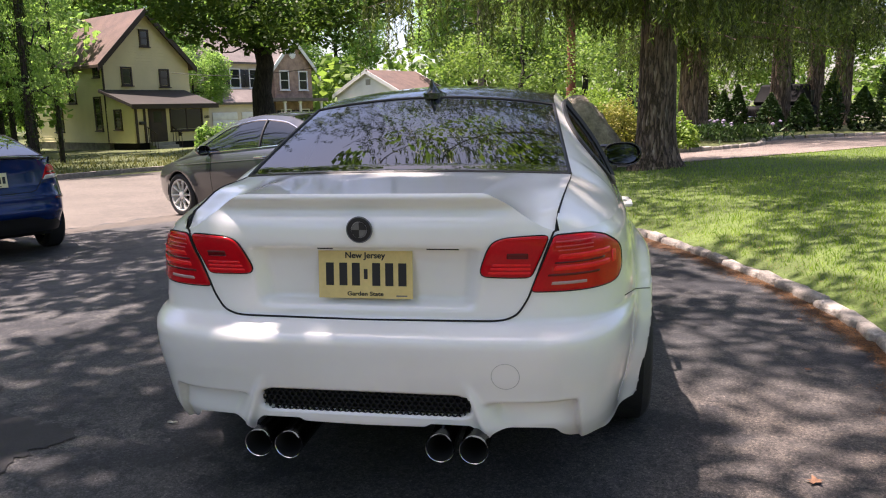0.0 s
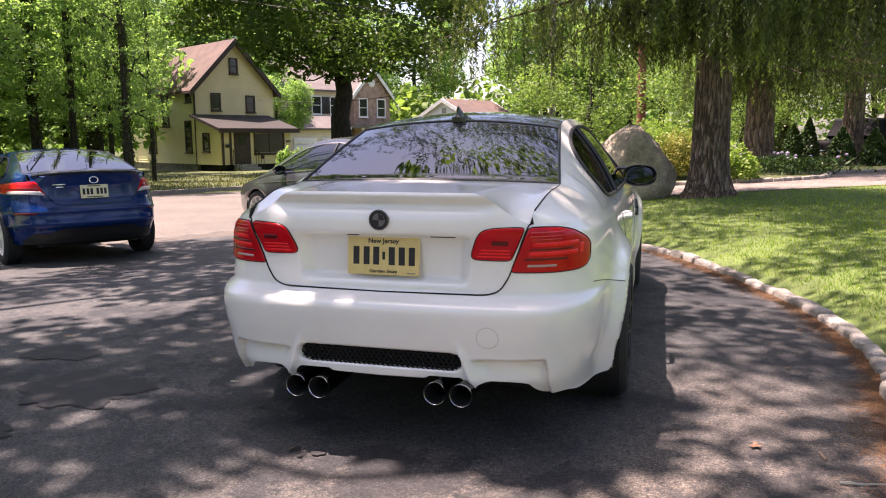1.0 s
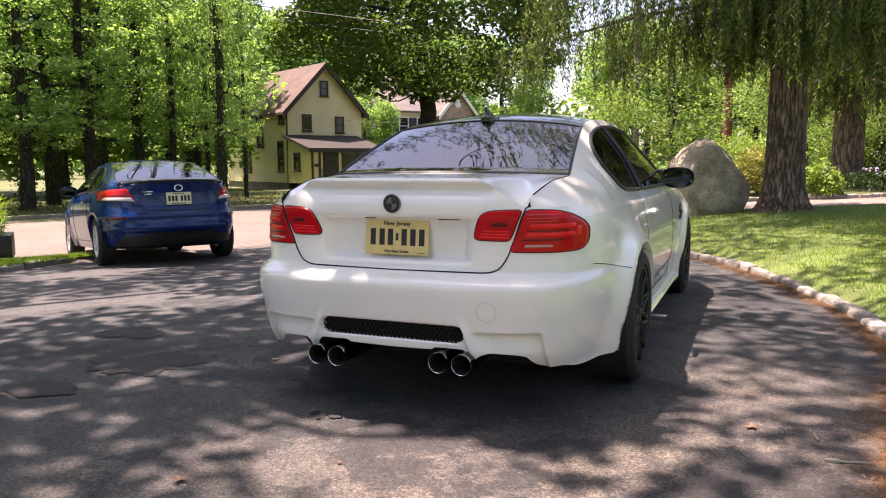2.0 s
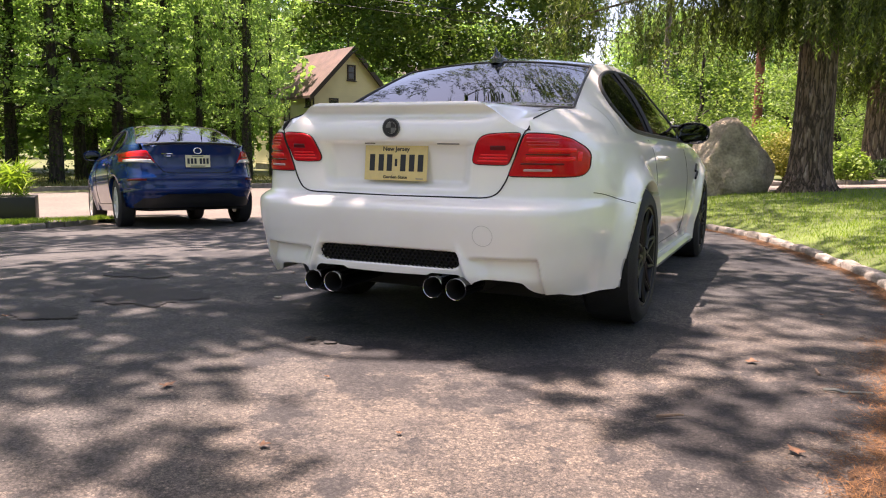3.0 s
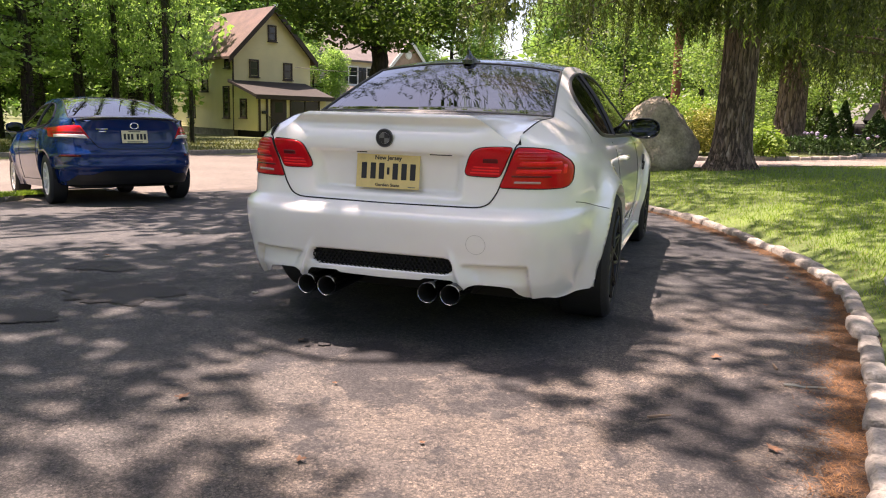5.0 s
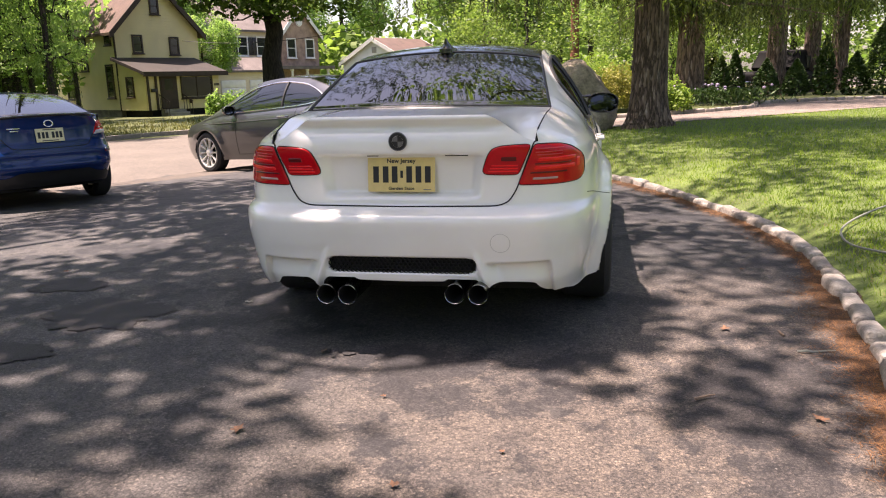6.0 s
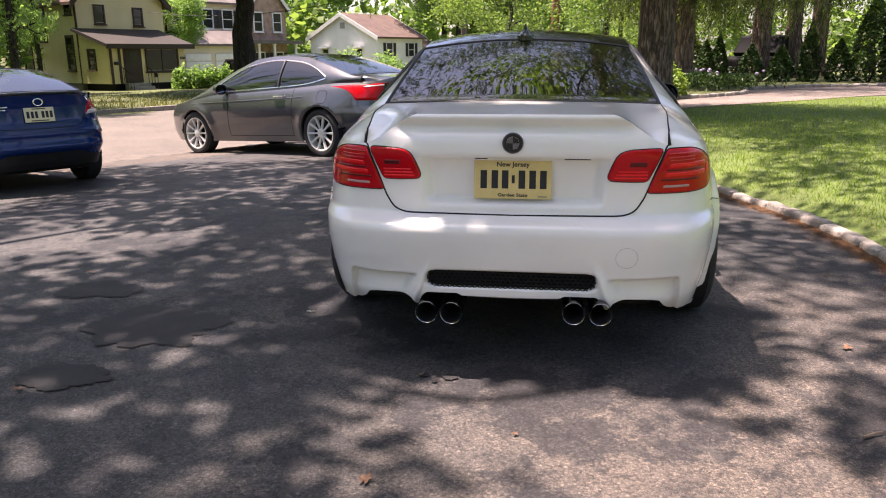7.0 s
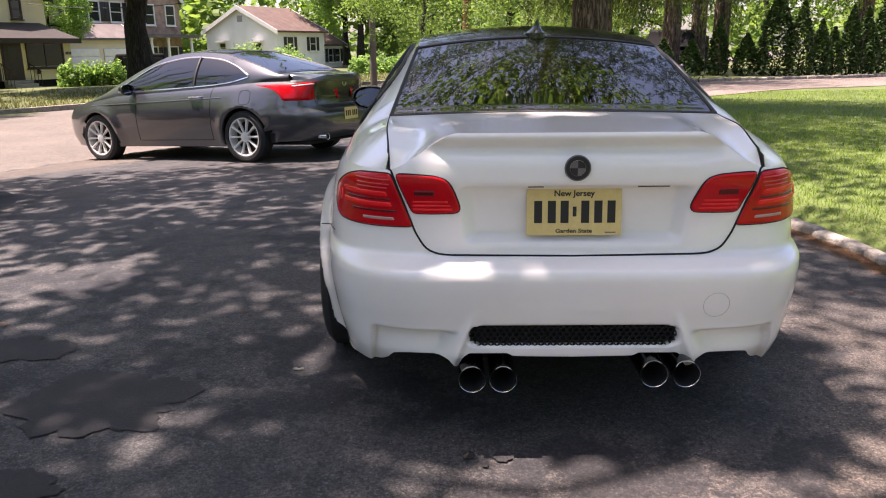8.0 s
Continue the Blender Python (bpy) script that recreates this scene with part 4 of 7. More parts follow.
def exterior_mirror(parent, m, sgn, shell_mat, stalk=True):
    """A door mirror: shell, glass and its two-armed foot. Local x points outwards."""
    o = new("door_mirror")
    o.parent = parent
    o.matrix_basis = m @ Matrix.Diagonal((sgn, 1, 1, 1))
    rows = []
    for i in range(13):
        t = i / 12
        k = math.sqrt(max(0.0, 1 - (t * 1.0) ** 2.4))
        rows.append([(0.115 + math.copysign(abs(math.cos(a)) ** 0.8, math.cos(a)) * (0.115 * (0.25 + 0.75 * k)), 0.02 + 0.12 * t,
                      0.075 * math.copysign(abs(math.sin(a)) ** 0.8, math.sin(a)) * (0.15 + 0.85 * k)) for a in (2 * math.pi * j / 28 for j in range(28))])
    inner = [(0.115 + (x - 0.115) * 0.90, 0.05, z * 0.88) for x, y, z in rows[0]]
    part("mirror_shell", sheet([inner, [(0.115 + (x - 0.115) * 0.95, 0.018, z * 0.94) for x, y, z in rows[0]]] + rows, closed=True), shell_mat, o, smooth="all")
    ring = rows[0]
    bm = bmesh.new()
    bm.faces.new([bm.verts.new((0.115 + (x - 0.115) * 0.80, 0.046 - 0.16 * (x - 0.115) + 0.06 * z, z * 0.78)) for x, y, z in ring])
    part("mirror_glass", bm, "mirror", o)
    bm = tubed([(0.03, 0.07, -0.045), (-0.06, 0.07, -0.055), (-0.13, 0.09, -0.07)], [0.016, 0.014, 0.02], 8)
    if stalk:
        tube(bm, [(0.03, 0.08, 0.05), (-0.06, 0.09, 0.045), (-0.12, 0.11, -0.05)], [0.012, 0.01, 0.014], 8)
    part("mirror_arm", bm, shell_mat, o)
    return o


# ---- the white coupe ----
hero = thing("white_coupe", "white two-door coupe with black roof, parked on asphalt", "car")


def hero_top(x, y):
    if y < 0.45:
        return 0.925 + 0.118 * (1 - step(0.43, 0.66, abs(x)))
    return 0.925 - 0.16 * step(3.0, 4.4, y)


HERO_HEM = spline([(0, 0.319), (0.17, 0.322), (0.20, 0.323), (0.225, 0.334), (0.345, 0.334), (0.376, 0.314), (0.399, 0.274), (0.420, 0.305), (0.46, 0.318), (0.54, 0.317),
                   (0.615, 0.309), (0.645, 0.281), (0.67, 0.266), (0.70, 0.259), (0.75, 0.258), (0.80, 0.240), (0.90, 0.225)])


def hero_bottom(x, y):
    if y < 0.42:
        return HERO_HEM(abs(x))
    return 0.230 - 0.045 * step(0.42, 0.9, y) + 0.02 * step(3.4, 4.0, y)


def hero_dent(x, z):
    x = abs(x)
    d = 0.0
    # number plate recess under the boot's brow
    d += 0.040 * (1 - step(0.325, 0.385, x + 0.12 * (0.88 - z))) * step(0.675, 0.715, z) * (1 - step(0.868, 0.878, z))
    # vent slot with rounded ends
    d += 0.045 * (1 - step(0.330, 0.344, x + 0.035 * min(1.5, abs(z - 0.393) / 0.037) ** 4)) * step(0.355, 0.361, z) * (1 - step(0.424, 0.431, z))
    # scooped corners of the lower bumper, open below
    d += 0.048 * step(0.405, 0.470, x + 0.376 * (z - 0.30)) * (1 - step(0.652, 0.664, x + 0.10 * (z - 0.36))) * (1 - step(0.398, 0.414, z - 0.02 * (x - 0.45))) * (0.62 + 0.38 * step(0.30, 0.39, z))
    # fins beside the vent, leaning inwards as they rise
    d -= 0.019 * math.exp(-((x - 0.400 + 0.376 * (z - 0.274)) / 0.014) ** 2) * (1 - step(0.40, 0.492, z))
    # hollow below the boot's lip
    d += 0.020 * math.exp(-((z - 0.990) / 0.026) ** 2) * (1 - step(0.36, 0.50, x))
    return d


HERO = Shape(
    W=[(0.2, 0.835), (0.30, 0.845), (0.42, 0.872), (0.55, 0.885), (0.66, 0.885), (0.78, 0.872), (0.88, 0.845), (0.925, 0.815), (1.05, 0.76)],
    YR=[(0.25, -0.035), (0.30, -0.072), (0.33, -0.085), (0.42, -0.092), (0.50, -0.108), (0.585, -0.118), (0.612, -0.112), (0.632, -0.075), (0.646, -0.030),
        (0.66, -0.022), (0.74, -0.020), (0.82, -0.026), (0.872, -0.040), (0.90, -0.044), (0.95, -0.040), (1.0, -0.030), (1.03, -0.042), (1.045, -0.030)],
    YF=[(0.2, 4.38), (0.4, 4.45), (0.6, 4.44), (0.8, 4.30), (0.93, 4.1)],
    e=6.6, ym=2.25, zbot=hero_bottom, ztop=hero_top, axles=(0.90, 3.66), tyre=0.335, flare=(0.058, 0.045), dent=hero_dent, arch=0.036, flare_w=0.085, levels=(0.352, 0.66))

HERO_SPEC = dict(
    shape=HERO, paint="white", roof="black_gloss", roof_label="glossy black roof panel", na=110, nz=110, step_y=0.02, x_deck=0.60, tuck=0.028,
    A=[(-0.05, 0.590, 0.950), (0.10, 0.60, 0.985), (0.30, 0.618, 1.028), (0.565, 0.628, 1.046), (0.90, 0.588, 1.182), (1.20, 0.545, 1.298), (1.40, 0.535, 1.336), (1.75, 0.54, 1.356),
       (2.10, 0.55, 1.348), (2.45, 0.575, 1.275), (3.05, 0.67, 1.03), (3.25, 0.70, 0.955), (3.8, 0.66, 0.885), (4.2, 0.56, 0.78)],
    crown=[(0.0, 0.01), (0.565, 0.012), (1.2, 0.045), (1.8, 0.05), (2.4, 0.055), (3.1, 0.05), (4.2, 0.03)],
    cuts=(0.565, 1.19, 2.28, 3.2), deck=lambda t: -0.25 * t * (1 - t) + t if t > 0.0 else 0.0,
    glass_low=[(0.93, 1.06), (1.0, 0.985), (1.15, 0.957), (1.6, 0.945), (2.9, 0.935)],
    glass_high=[(0.93, 1.075), (1.0, 1.155), (1.2, 1.25), (1.5, 1.30), (1.9, 1.315), (2.3, 1.27), (2.9, 0.96)],
    glass_y=(0.935, 2.88), post=1.56, dlo_trim="trim", trim_r=0.011, seams=(1.42, 2.72), seam_lean=0.0, seam_r=0.0022, handle=(1.60, 0.815), handle_mat="white",
    seat="seat_dark", seat_y=1.95, track=(0.938, 0.915), rim=0.245, spokes=10, rim_mat="rim_black", wheel_style="mesh", tyre_w=0.27)
hero_body, hero_shoulder, hero_roof, hero_edge = coupe(HERO_SPEC, hero)

# tail lamps, both sides
for sg in (1, -1):
    def skin_at(x, z, lift, sg=sg):
        return HERO.rear(sg * x, z, lift)
    lamp = new("tail_lamp")
    lamp.parent = hero
    tagged(lamp, "two-piece red tail lamp with light bars and dark edge")
    outer = [(0.5155, 0.742), (0.60, 0.7415), (0.705, 0.7415), (0.765, 0.744), (0.783, 0.752), (0.793, 0.778), (0.791, 0.836), (0.777, 0.863), (0.738, 0.896), (0.69, 0.912), (0.64, 0.9155), (0.584, 0.9155), (0.549, 0.826)]
    inner = [(0.375, 0.7885), (0.45, 0.7865), (0.518, 0.787), (0.5455, 0.85), (0.5725, 0.916), (0.52, 0.9155), (0.446, 0.911), (0.418, 0.9035), (0.402, 0.893), (0.386, 0.866), (0.371, 0.822), (0.365, 0.800)]
    for nm, line in (("outer_lens", outer), ("inner_lens", inner)):
        outline_patch(skin_at, line, 0.008, lamp, nm, "red_lens")
        rim = [skin_at(q.x, q.y, 0.0025) for q in closed_line(line, 0.012)]
        part("lens_seal", tubed(rim + rim[:1], 0.0028, 5), "gap", lamp)

    def bar(x0, x1, z0, z1, name, m, lift=0.0105, rnd=8, lean=0.39):
        """A strip inside the lens; its inner end follows the slanted seam."""
        patch(skin_at, [(x0 + lean * (z0 - 0.80), z0), (x1, z0), (x1, z1), (x0 + lean * (z1 - 0.80), z1)], lift, lamp, name, m, 22, 5, rnd, edge=0.006)
    bar(0.575, 0.752, 0.841, 0.861, "light_bar", "red_bar")
    bar(0.575, 0.752, 0.805, 0.825, "light_bar", "red_bar")
    bar(0.754, 0.766, 0.803, 0.850, "light_bar", "red_bar", lean=0.0)
    bar(0.570, 0.735, 0.829, 0.836, "dark_band", "red_dark")
    bar(0.566, 0.720, 0.789, 0.798, "dark_band", "red_dark")
    bar(0.566, 0.700, 0.868, 0.873, "dark_band", "red_mid", 0.0100)
    bar(0.588, 0.682, 0.762, 0.774, "reversing_light", "reverse_lens")
    for k in range(6):
        for r_ in range(2):
            bar(0.580 + 0.017 * k, 0.588 + 0.017 * k, 0.879 + 0.014 * r_, 0.885 + 0.014 * r_, "light_dot", "red_mid", 0.0098, 3)
    bar(0.440, 0.512, 0.846, 0.868, "dark_window", "red_dark", lean=0.1)
    for z in (0.802, 0.815, 0.828):
        bar(0.386 + 0.35 * (z - 0.80), 0.519, z - 0.0045, z + 0.0045, "light_bar", "red_bar", lean=0.2)
    # seam between lamp halves and round the boot lid
    seam = [(0.66, 1.0), (0.590, 0.928), (0.579, 0.912), (0.5195, 0.748), (0.500, 0.706), (0.475, 0.672), (0.440, 0.655), (0.40, 0.650)]
    pts = [HERO.rear(sg * p.x, p.y, 0.0015) for p in resample(seam[1:], 0.012)] + [HERO.rear(sg * x, 0.650 - 0.004 * (1 - x / 0.4), 0.0015) for x in np.linspace(0.39, 0, 24)]
    part("boot_seam", tubed(pts, 0.0032, 6), "gap", hero_body)
    pts = [HERO.rear(sg * 0.590, 0.926, 0.0015)] + [Vector((sg * hero_edge(y)[0], y, hero_edge(y)[1] + 0.001)) for y in np.linspace(0.06, 0.56, 12)]
    part("boot_seam", tubed(pts, [0.0036 - 0.0022 * k / (len(pts) - 1) for k in range(len(pts))], 6), "gap", hero_body)
    # seam of bumper and wing
    pts = [HERO.side(y, z, sg, 0.0) for y, z in zip(np.linspace(0.24, 0.60, 16), 0.675 - 0.06 * np.linspace(0, 1, 16) ** 1.3)]
    part("bumper_seam", tubed(pts, 0.002, 5), "gap", hero_body)
    # exhaust pipes
    for x in ((0.355, 0.252) if sg > 0 else (0.330, 0.231)):
        pipe = lathe([(-0.146, 0.0435), (-0.13, 0.0425), (0.10, 0.041), (0.25, 0.035)], 36, "y")
        ob = part("exhaust_tip", pipe, "smoked_steel", hero, "round smoked steel exhaust tip with a bright lip")
        ob.location = (sg * x, 0, 0.285 if sg > 0 else 0.269)
        bm = lathe([(-0.144, 0.0410), (-0.150, 0.0425), (-0.151, 0.0436), (-0.145, 0.0445), (-0.140, 0.0438)], 36, "y")
        part("tip_lip", bm, "chrome", ob, "bright rolled lip")
        bm = lathe([(0.06, 0.0), (0.06, 0.034), (-0.147, 0.0405)], 28, "y")
        part("pipe_bore", bm, "soot", ob)
    bm = boxed(0.20, 0.42, 0.06, 0.5, 0.24, 0.36, bevel=0.05, seg=3)
    for v in bm.verts:
        v.co.x *= sg
    if sg < 0:
        bmesh.ops.reverse_faces(bm, faces=bm.faces[:])
    part("silencer", bm, "soot", hero)
    # mirror and wing vent
    mm = exterior_mirror(hero, pose(sg * 0.80, 2.60, 0.985), sg, "black_gloss")
    bm = bmesh.new()
    for dz in (0, 0.055):
        pts = [HERO.side(3.18 + 0.03 * k, 0.66 + dz + 0.012 * k, sg, 0.004) for k in range(5)]
        tube(bm, pts, 0.011, 6)
    part("wing_vent", bm, "trim", hero)
    bm = tubed([HERO.side(y, 0.20, sg, 0.01) for y in np.linspace(1.34, 3.2, 12)], 0.035, 8)
    part("side_skirt", bm, "white", hero_body)
# vent grille: a dark honeycomb in the bumper's slot
vent = new("bumper_vent")
vent.parent = hero
tagged(vent, "black honeycomb vent in the lower bumper")
rows = [[(x, HERO.YR(z) + 0.030 + 0.10 * (abs(x) / 0.9) ** 4, z) for x in np.linspace(-0.345, 0.345, 20)] for z in (0.352, 0.393, 0.434)]
part("vent_backing", sheet(rows), "gap", vent)
bm = bmesh.new()
hexr = 0.0115
for j in range(5):
    for i in range(-17, 18):
        cx, cz = i * 0.0205 + (0.01025 if j % 2 else 0), 0.3645 + j * 0.0148
        if abs(cx) > 0.34:
            continue
        yy = HERO.YR(cz) + 0.014 + 0.10 * (abs(cx) / 0.9) ** 4
        c = [(cx + hexr * math.sin(a), yy, cz + hexr * math.cos(a)) for a in (k * math.pi / 3 for k in range(6))]
        d = [(cx + 0.76 * hexr * math.sin(a), yy, cz + 0.76 * hexr * math.cos(a)) for a in (k * math.pi / 3 for k in range(6))]
        sheet([c, d, [(p[0], p[1] + 0.012, p[2]) for p in d]], bm, closed=True)
part("vent_mesh", bm, "soot", vent, smooth=False)
# towing-eye cover: a thin ring line
cx, cz = 0.447, 0.503
pts = [HERO.rear(cx + 0.042 * math.cos(a), cz + 0.042 * math.sin(a), 0.0) for a in (k * math.pi / 16 for k in range(32))]
tow_mat = mat("cover_seam", (0.50, 0.49, 0.47), 0.6)
part("towing_cover", tubed(pts + pts[:1], 0.0011, 5), tow_mat, hero_body)
# brow over the plate with its key lamps
for a, b in ((-0.15, -0.10), (0.20, 0.30)):
    part("brow_gap", tubed([HERO.rear(x, 0.871, 0.001) for x in np.linspace(a, b, 6)], 0.004, 6), "gap", hero_body)
# badge: plain ring and quarters
badge = new("badge")
badge.parent = hero
badge.matrix_basis = pose(0, -0.046, 0.935, 90 + 2)
tagged(badge, "round dark grey badge")
part("badge_ring", lathe([(0.0, 0.041), (0.004, 0.041), (0.006, 0.036), (0.005, 0.025), (0.004, 0.025)], 40, "z"), "ink", badge)
part("badge_edge", lathe([(0.005, 0.041), (0.0065, 0.039), (0.005, 0.037)], 40, "z"), "badge", badge)
for k in range(4):
    bm = bmesh.new()
    a = [k * math.pi / 2 + j * math.pi / 16 for j in range(9)]
    v = [bm.verts.new((0, 0, 0.005))] + [bm.verts.new((0.0245 * math.cos(t), 0.0245 * math.sin(t), 0.005)) for t in a]
    bm.faces.new(v)
    part("badge_quarter", bm, "badge" if k % 2 else "ink", badge)
# number plate: state words stay, the number becomes bars
plate = number_plate(hero, pose(0, -0.0035, 0.7855, 90 - 5.5), 0.305, 0.150)
words("New Jersey", 0.0185, "ink", plate, pose(0, 0.060, 0.0026), "state_name", 1.0, 1.05)
words("Garden State", 0.0128, "ink", plate, pose(0, -0.061, 0.0026), "state_motto", 1.02, 1.18)
for x in (-0.115, -0.071, -0.030, 0.036, 0.078, 0.120):
    part("number_bar", boxed(x - 0.013, x + 0.013, -0.035, 0.037, 0.0022, 0.0030, bevel=0.0003, seg=1), "ink", plate)
part("emblem_bar", boxed(-0.004, 0.008, -0.014, 0.018, 0.0022, 0.0030), "ink", plate)
part("sticker_bar", boxed(0.10, 0.135, -0.068, -0.064, 0.0022, 0.0028), "badge", plate)
# roof aerial
bm = sheet([[(w * math.cos(a) * k, y0 + 0.0 + l * math.sin(a) * 0.5 + lean, z) for a in (j * 2 * math.pi / 16 for j in range(16))]
            for (w, l, z, lean, k, y0) in ((0.058, 0.20, 1.335, 0.02, 1, 1.235), (0.052, 0.18, 1.360, 0.01, 1, 1.235), (0.030, 0.11, 1.372, -0.015, 1, 1.235), (0.014, 0.06, 1.395, -0.040, 1, 1.235), (0.005, 0.02, 1.417, -0.062, 1, 1.235), (0.0005, 0.002, 1.420, -0.064, 1, 1.235))], closed=True)
part("aerial_fin", bm, "black_gloss", hero)


# ---- the other cars ----
def lamp_patches(S, root, sg, parts_, name="tail_lamp"):
    lamp = new(name)
    lamp.parent = root
    for nm, m, corners, lift, rnd in parts_:
        patch(lambda x, z, l: S.rear(sg * x, z, l), corners, lift, lamp, nm, m, 24, 8, rnd, edge=lift - 0.012 if lift < 0.01 else 0.004)
    return lamp


blue_car = thing("blue_coupe", "glossy blue two-door coupe parked at the driveway mouth", "car", "cars on the driveway",
                 at=pose(-5.16, 4.46, -0.140, 0, 0, 56) @ pose(0, 0, 0, -3.72, -0.07, 0))
BLUE = Shape(
    W=[(0.2, 0.80), (0.30, 0.825), (0.5, 0.865), (0.68, 0.875), (0.80, 0.862), (0.92, 0.825), (0.97, 0.79), (1.05, 0.72)],
    YR=[(0.22, 0.16), (0.30, 0.10), (0.38, 0.055), (0.415, 0.030), (0.43, 0.0), (0.47, -0.012), (0.52, 0.004), (0.585, 0.010), (0.61, 0.0), (0.63, 0.022), (0.68, 0.05), (0.75, 0.075), (0.88, 0.080), (0.97, 0.06), (1.02, 0.045), (1.06, 0.055)],
    YF=[(0.2, 4.40), (0.4, 4.47), (0.6, 4.45), (0.8, 4.3), (1.0, 4.0)], e=4.6, ym=2.2,
    zbot=lambda x, y: 0.24 - 0.04 * step(0.4, 0.8, y), ztop=lambda x, y: (0.955 + 0.075 * (1 - step(0.45, 0.74, abs(x))) if y < 0.5 else 0.955 - 0.02 * step(0.8, 2.5, y) - 0.15 * step(3.0, 4.3, y)),
    axles=(0.94, 3.56), tyre=0.315, flare=(0.03, 0.03), arch=0.04)
coupe(dict(
    shape=BLUE, paint="blue", roof="blue", na=44, nz=36, x_deck=0.64, tuck=0.03,
    A=[(0.0, 0.64, 0.985), (0.25, 0.655, 1.03), (0.48, 0.655, 1.055), (0.9, 0.60, 1.21), (1.3, 0.545, 1.325), (1.8, 0.545, 1.362), (2.2, 0.56, 1.345), (2.55, 0.60, 1.25), (3.25, 0.72, 0.985), (3.45, 0.73, 0.925), (4.25, 0.52, 0.75)],
    crown=[(0.0, 0.012), (0.5, 0.015), (1.3, 0.04), (1.9, 0.045), (3.2, 0.05), (4.2, 0.03)], cuts=(0.48, 1.28, 2.3, 3.35), deck=lambda t: t,
    glass_low=[(0.95, 1.06), (1.1, 1.01), (1.5, 0.985), (3.0, 0.955)], glass_high=[(0.95, 1.075), (1.15, 1.19), (1.5, 1.29), (1.9, 1.31), (2.3, 1.265), (3.0, 0.985)],
    glass_y=(0.96, 2.98), post=1.62, dlo_trim="trim", seams=(1.45, 2.75), handle=(1.62, 0.84), handle_mat="blue", seat_y=1.95, track=(0.868, 0.868), rim=0.205, spokes=10,
    rim_mat="rim_silver", wheel_style="broad", tyre_w=0.215), blue_car)
for sg in (1, -1):
    lamp_patches(BLUE, blue_car, sg, [
        ("lens", "red_lens", [(0.49, 0.785), (0.838, 0.825), (0.80, 0.965), (0.585, 0.962)], 0.008, 14),
        ("reversing_light", "clear_lens", [(0.505, 0.790), (0.80, 0.824), (0.80, 0.862), (0.54, 0.842)], 0.014, 10),
        ("dark_band", "red_dark", [(0.55, 0.862), (0.80, 0.878), (0.80, 0.892), (0.56, 0.878)], 0.011, 10)])
    patch(lambda x, z, l: BLUE.rear(sg * x, z, l), [(0.60, 0.575), (0.80, 0.58), (0.80, 0.612), (0.60, 0.607)], 0.006, blue_car, "reflector", "red_dark", 12, 4)
    pts = [BLUE.rear(sg * x, z, 0.001) for x, z in ((0.46, 0.745), (0.54, 0.775), (0.62, 0.79), (0.70, 0.80))] + [BLUE.side(y, 0.80 - 0.05 * y, sg, 0.001) for y in (0.35, 0.5, 0.6)]
    part("bumper_seam", tubed(pts, 0.003, 5), "gap", blue_car)
    exterior_mirror(blue_car, pose(sg * 0.80, 2.62, 1.01), sg, "blue", False)
    pts = [BLUE.rear(sg * x, z, 0.001) for x, z in ((0.50, 0.80), (0.46, 0.74), (0.42, 0.69), (0.36, 0.672), (0.18, 0.668), (0.0, 0.667))]
    part("boot_seam", tubed(pts, 0.004, 5), "gap", blue_car)
patch(lambda x, z, l: BLUE.rear(x, z, l), [(-0.44, 0.715), (0.44, 0.715), (0.40, 0.90), (-0.40, 0.90)], -0.004, blue_car, "plate_recess", "blue", 20, 8, 10)
bm = sheet([[BLUE.rear(x * (1 - 0.16 * v), 0.245 + (0.168 - 0.05 * step(0.42, 0.62, abs(x))) * v, 0.006) for x in np.linspace(-0.76, 0.76, 34)] for v in np.linspace(0, 1, 8)])
part("lower_valance", bm, "trim", blue_car, "matt black lower valance")
bm = tubed([(x, BLUE.rear(x, 1.03).y - 0.02, 1.040 - 0.02 * (x / 0.6) ** 2) for x in np.linspace(-0.60, 0.60, 20)], 0.016, 8)
part("boot_spoiler", bm, "black_gloss", blue_car)
p = number_plate(blue_car, pose(0, 0.058, 0.815, 90 - 4), sheet_m="plate_white")
for x in (-0.115, -0.071, -0.030, 0.036, 0.078, 0.120):
    part("number_bar", boxed(x - 0.014, x + 0.014, -0.034, 0.036, 0.0022, 0.0030), "ink", p)
for z, w in ((0.062, 0.07), (-0.062, 0.09)):
    part("word_bar", boxed(-w, w, z - 0.005, z + 0.005, 0.0022, 0.0028), "ink", p)
part("badge", lathe([(0.0, 0.046), (0.006, 0.046), (0.008, 0.040), (0.006, 0.034), (0.0, 0.034)], 28, "z"), "chrome", blue_car, "plain chrome badge ring").matrix_basis = pose(0, 0.055, 0.945, 90) @ Matrix.Diagonal((1.15, 0.9, 1, 1))
for x0, x1, z in ((-0.43, -0.30, 0.905), (-0.40, -0.32, 0.875)):
    part("model_bar", tubed([BLUE.rear(x, z, 0.004) for x in np.linspace(x0, x1, 4)], 0.009, 5), "chrome", blue_car)

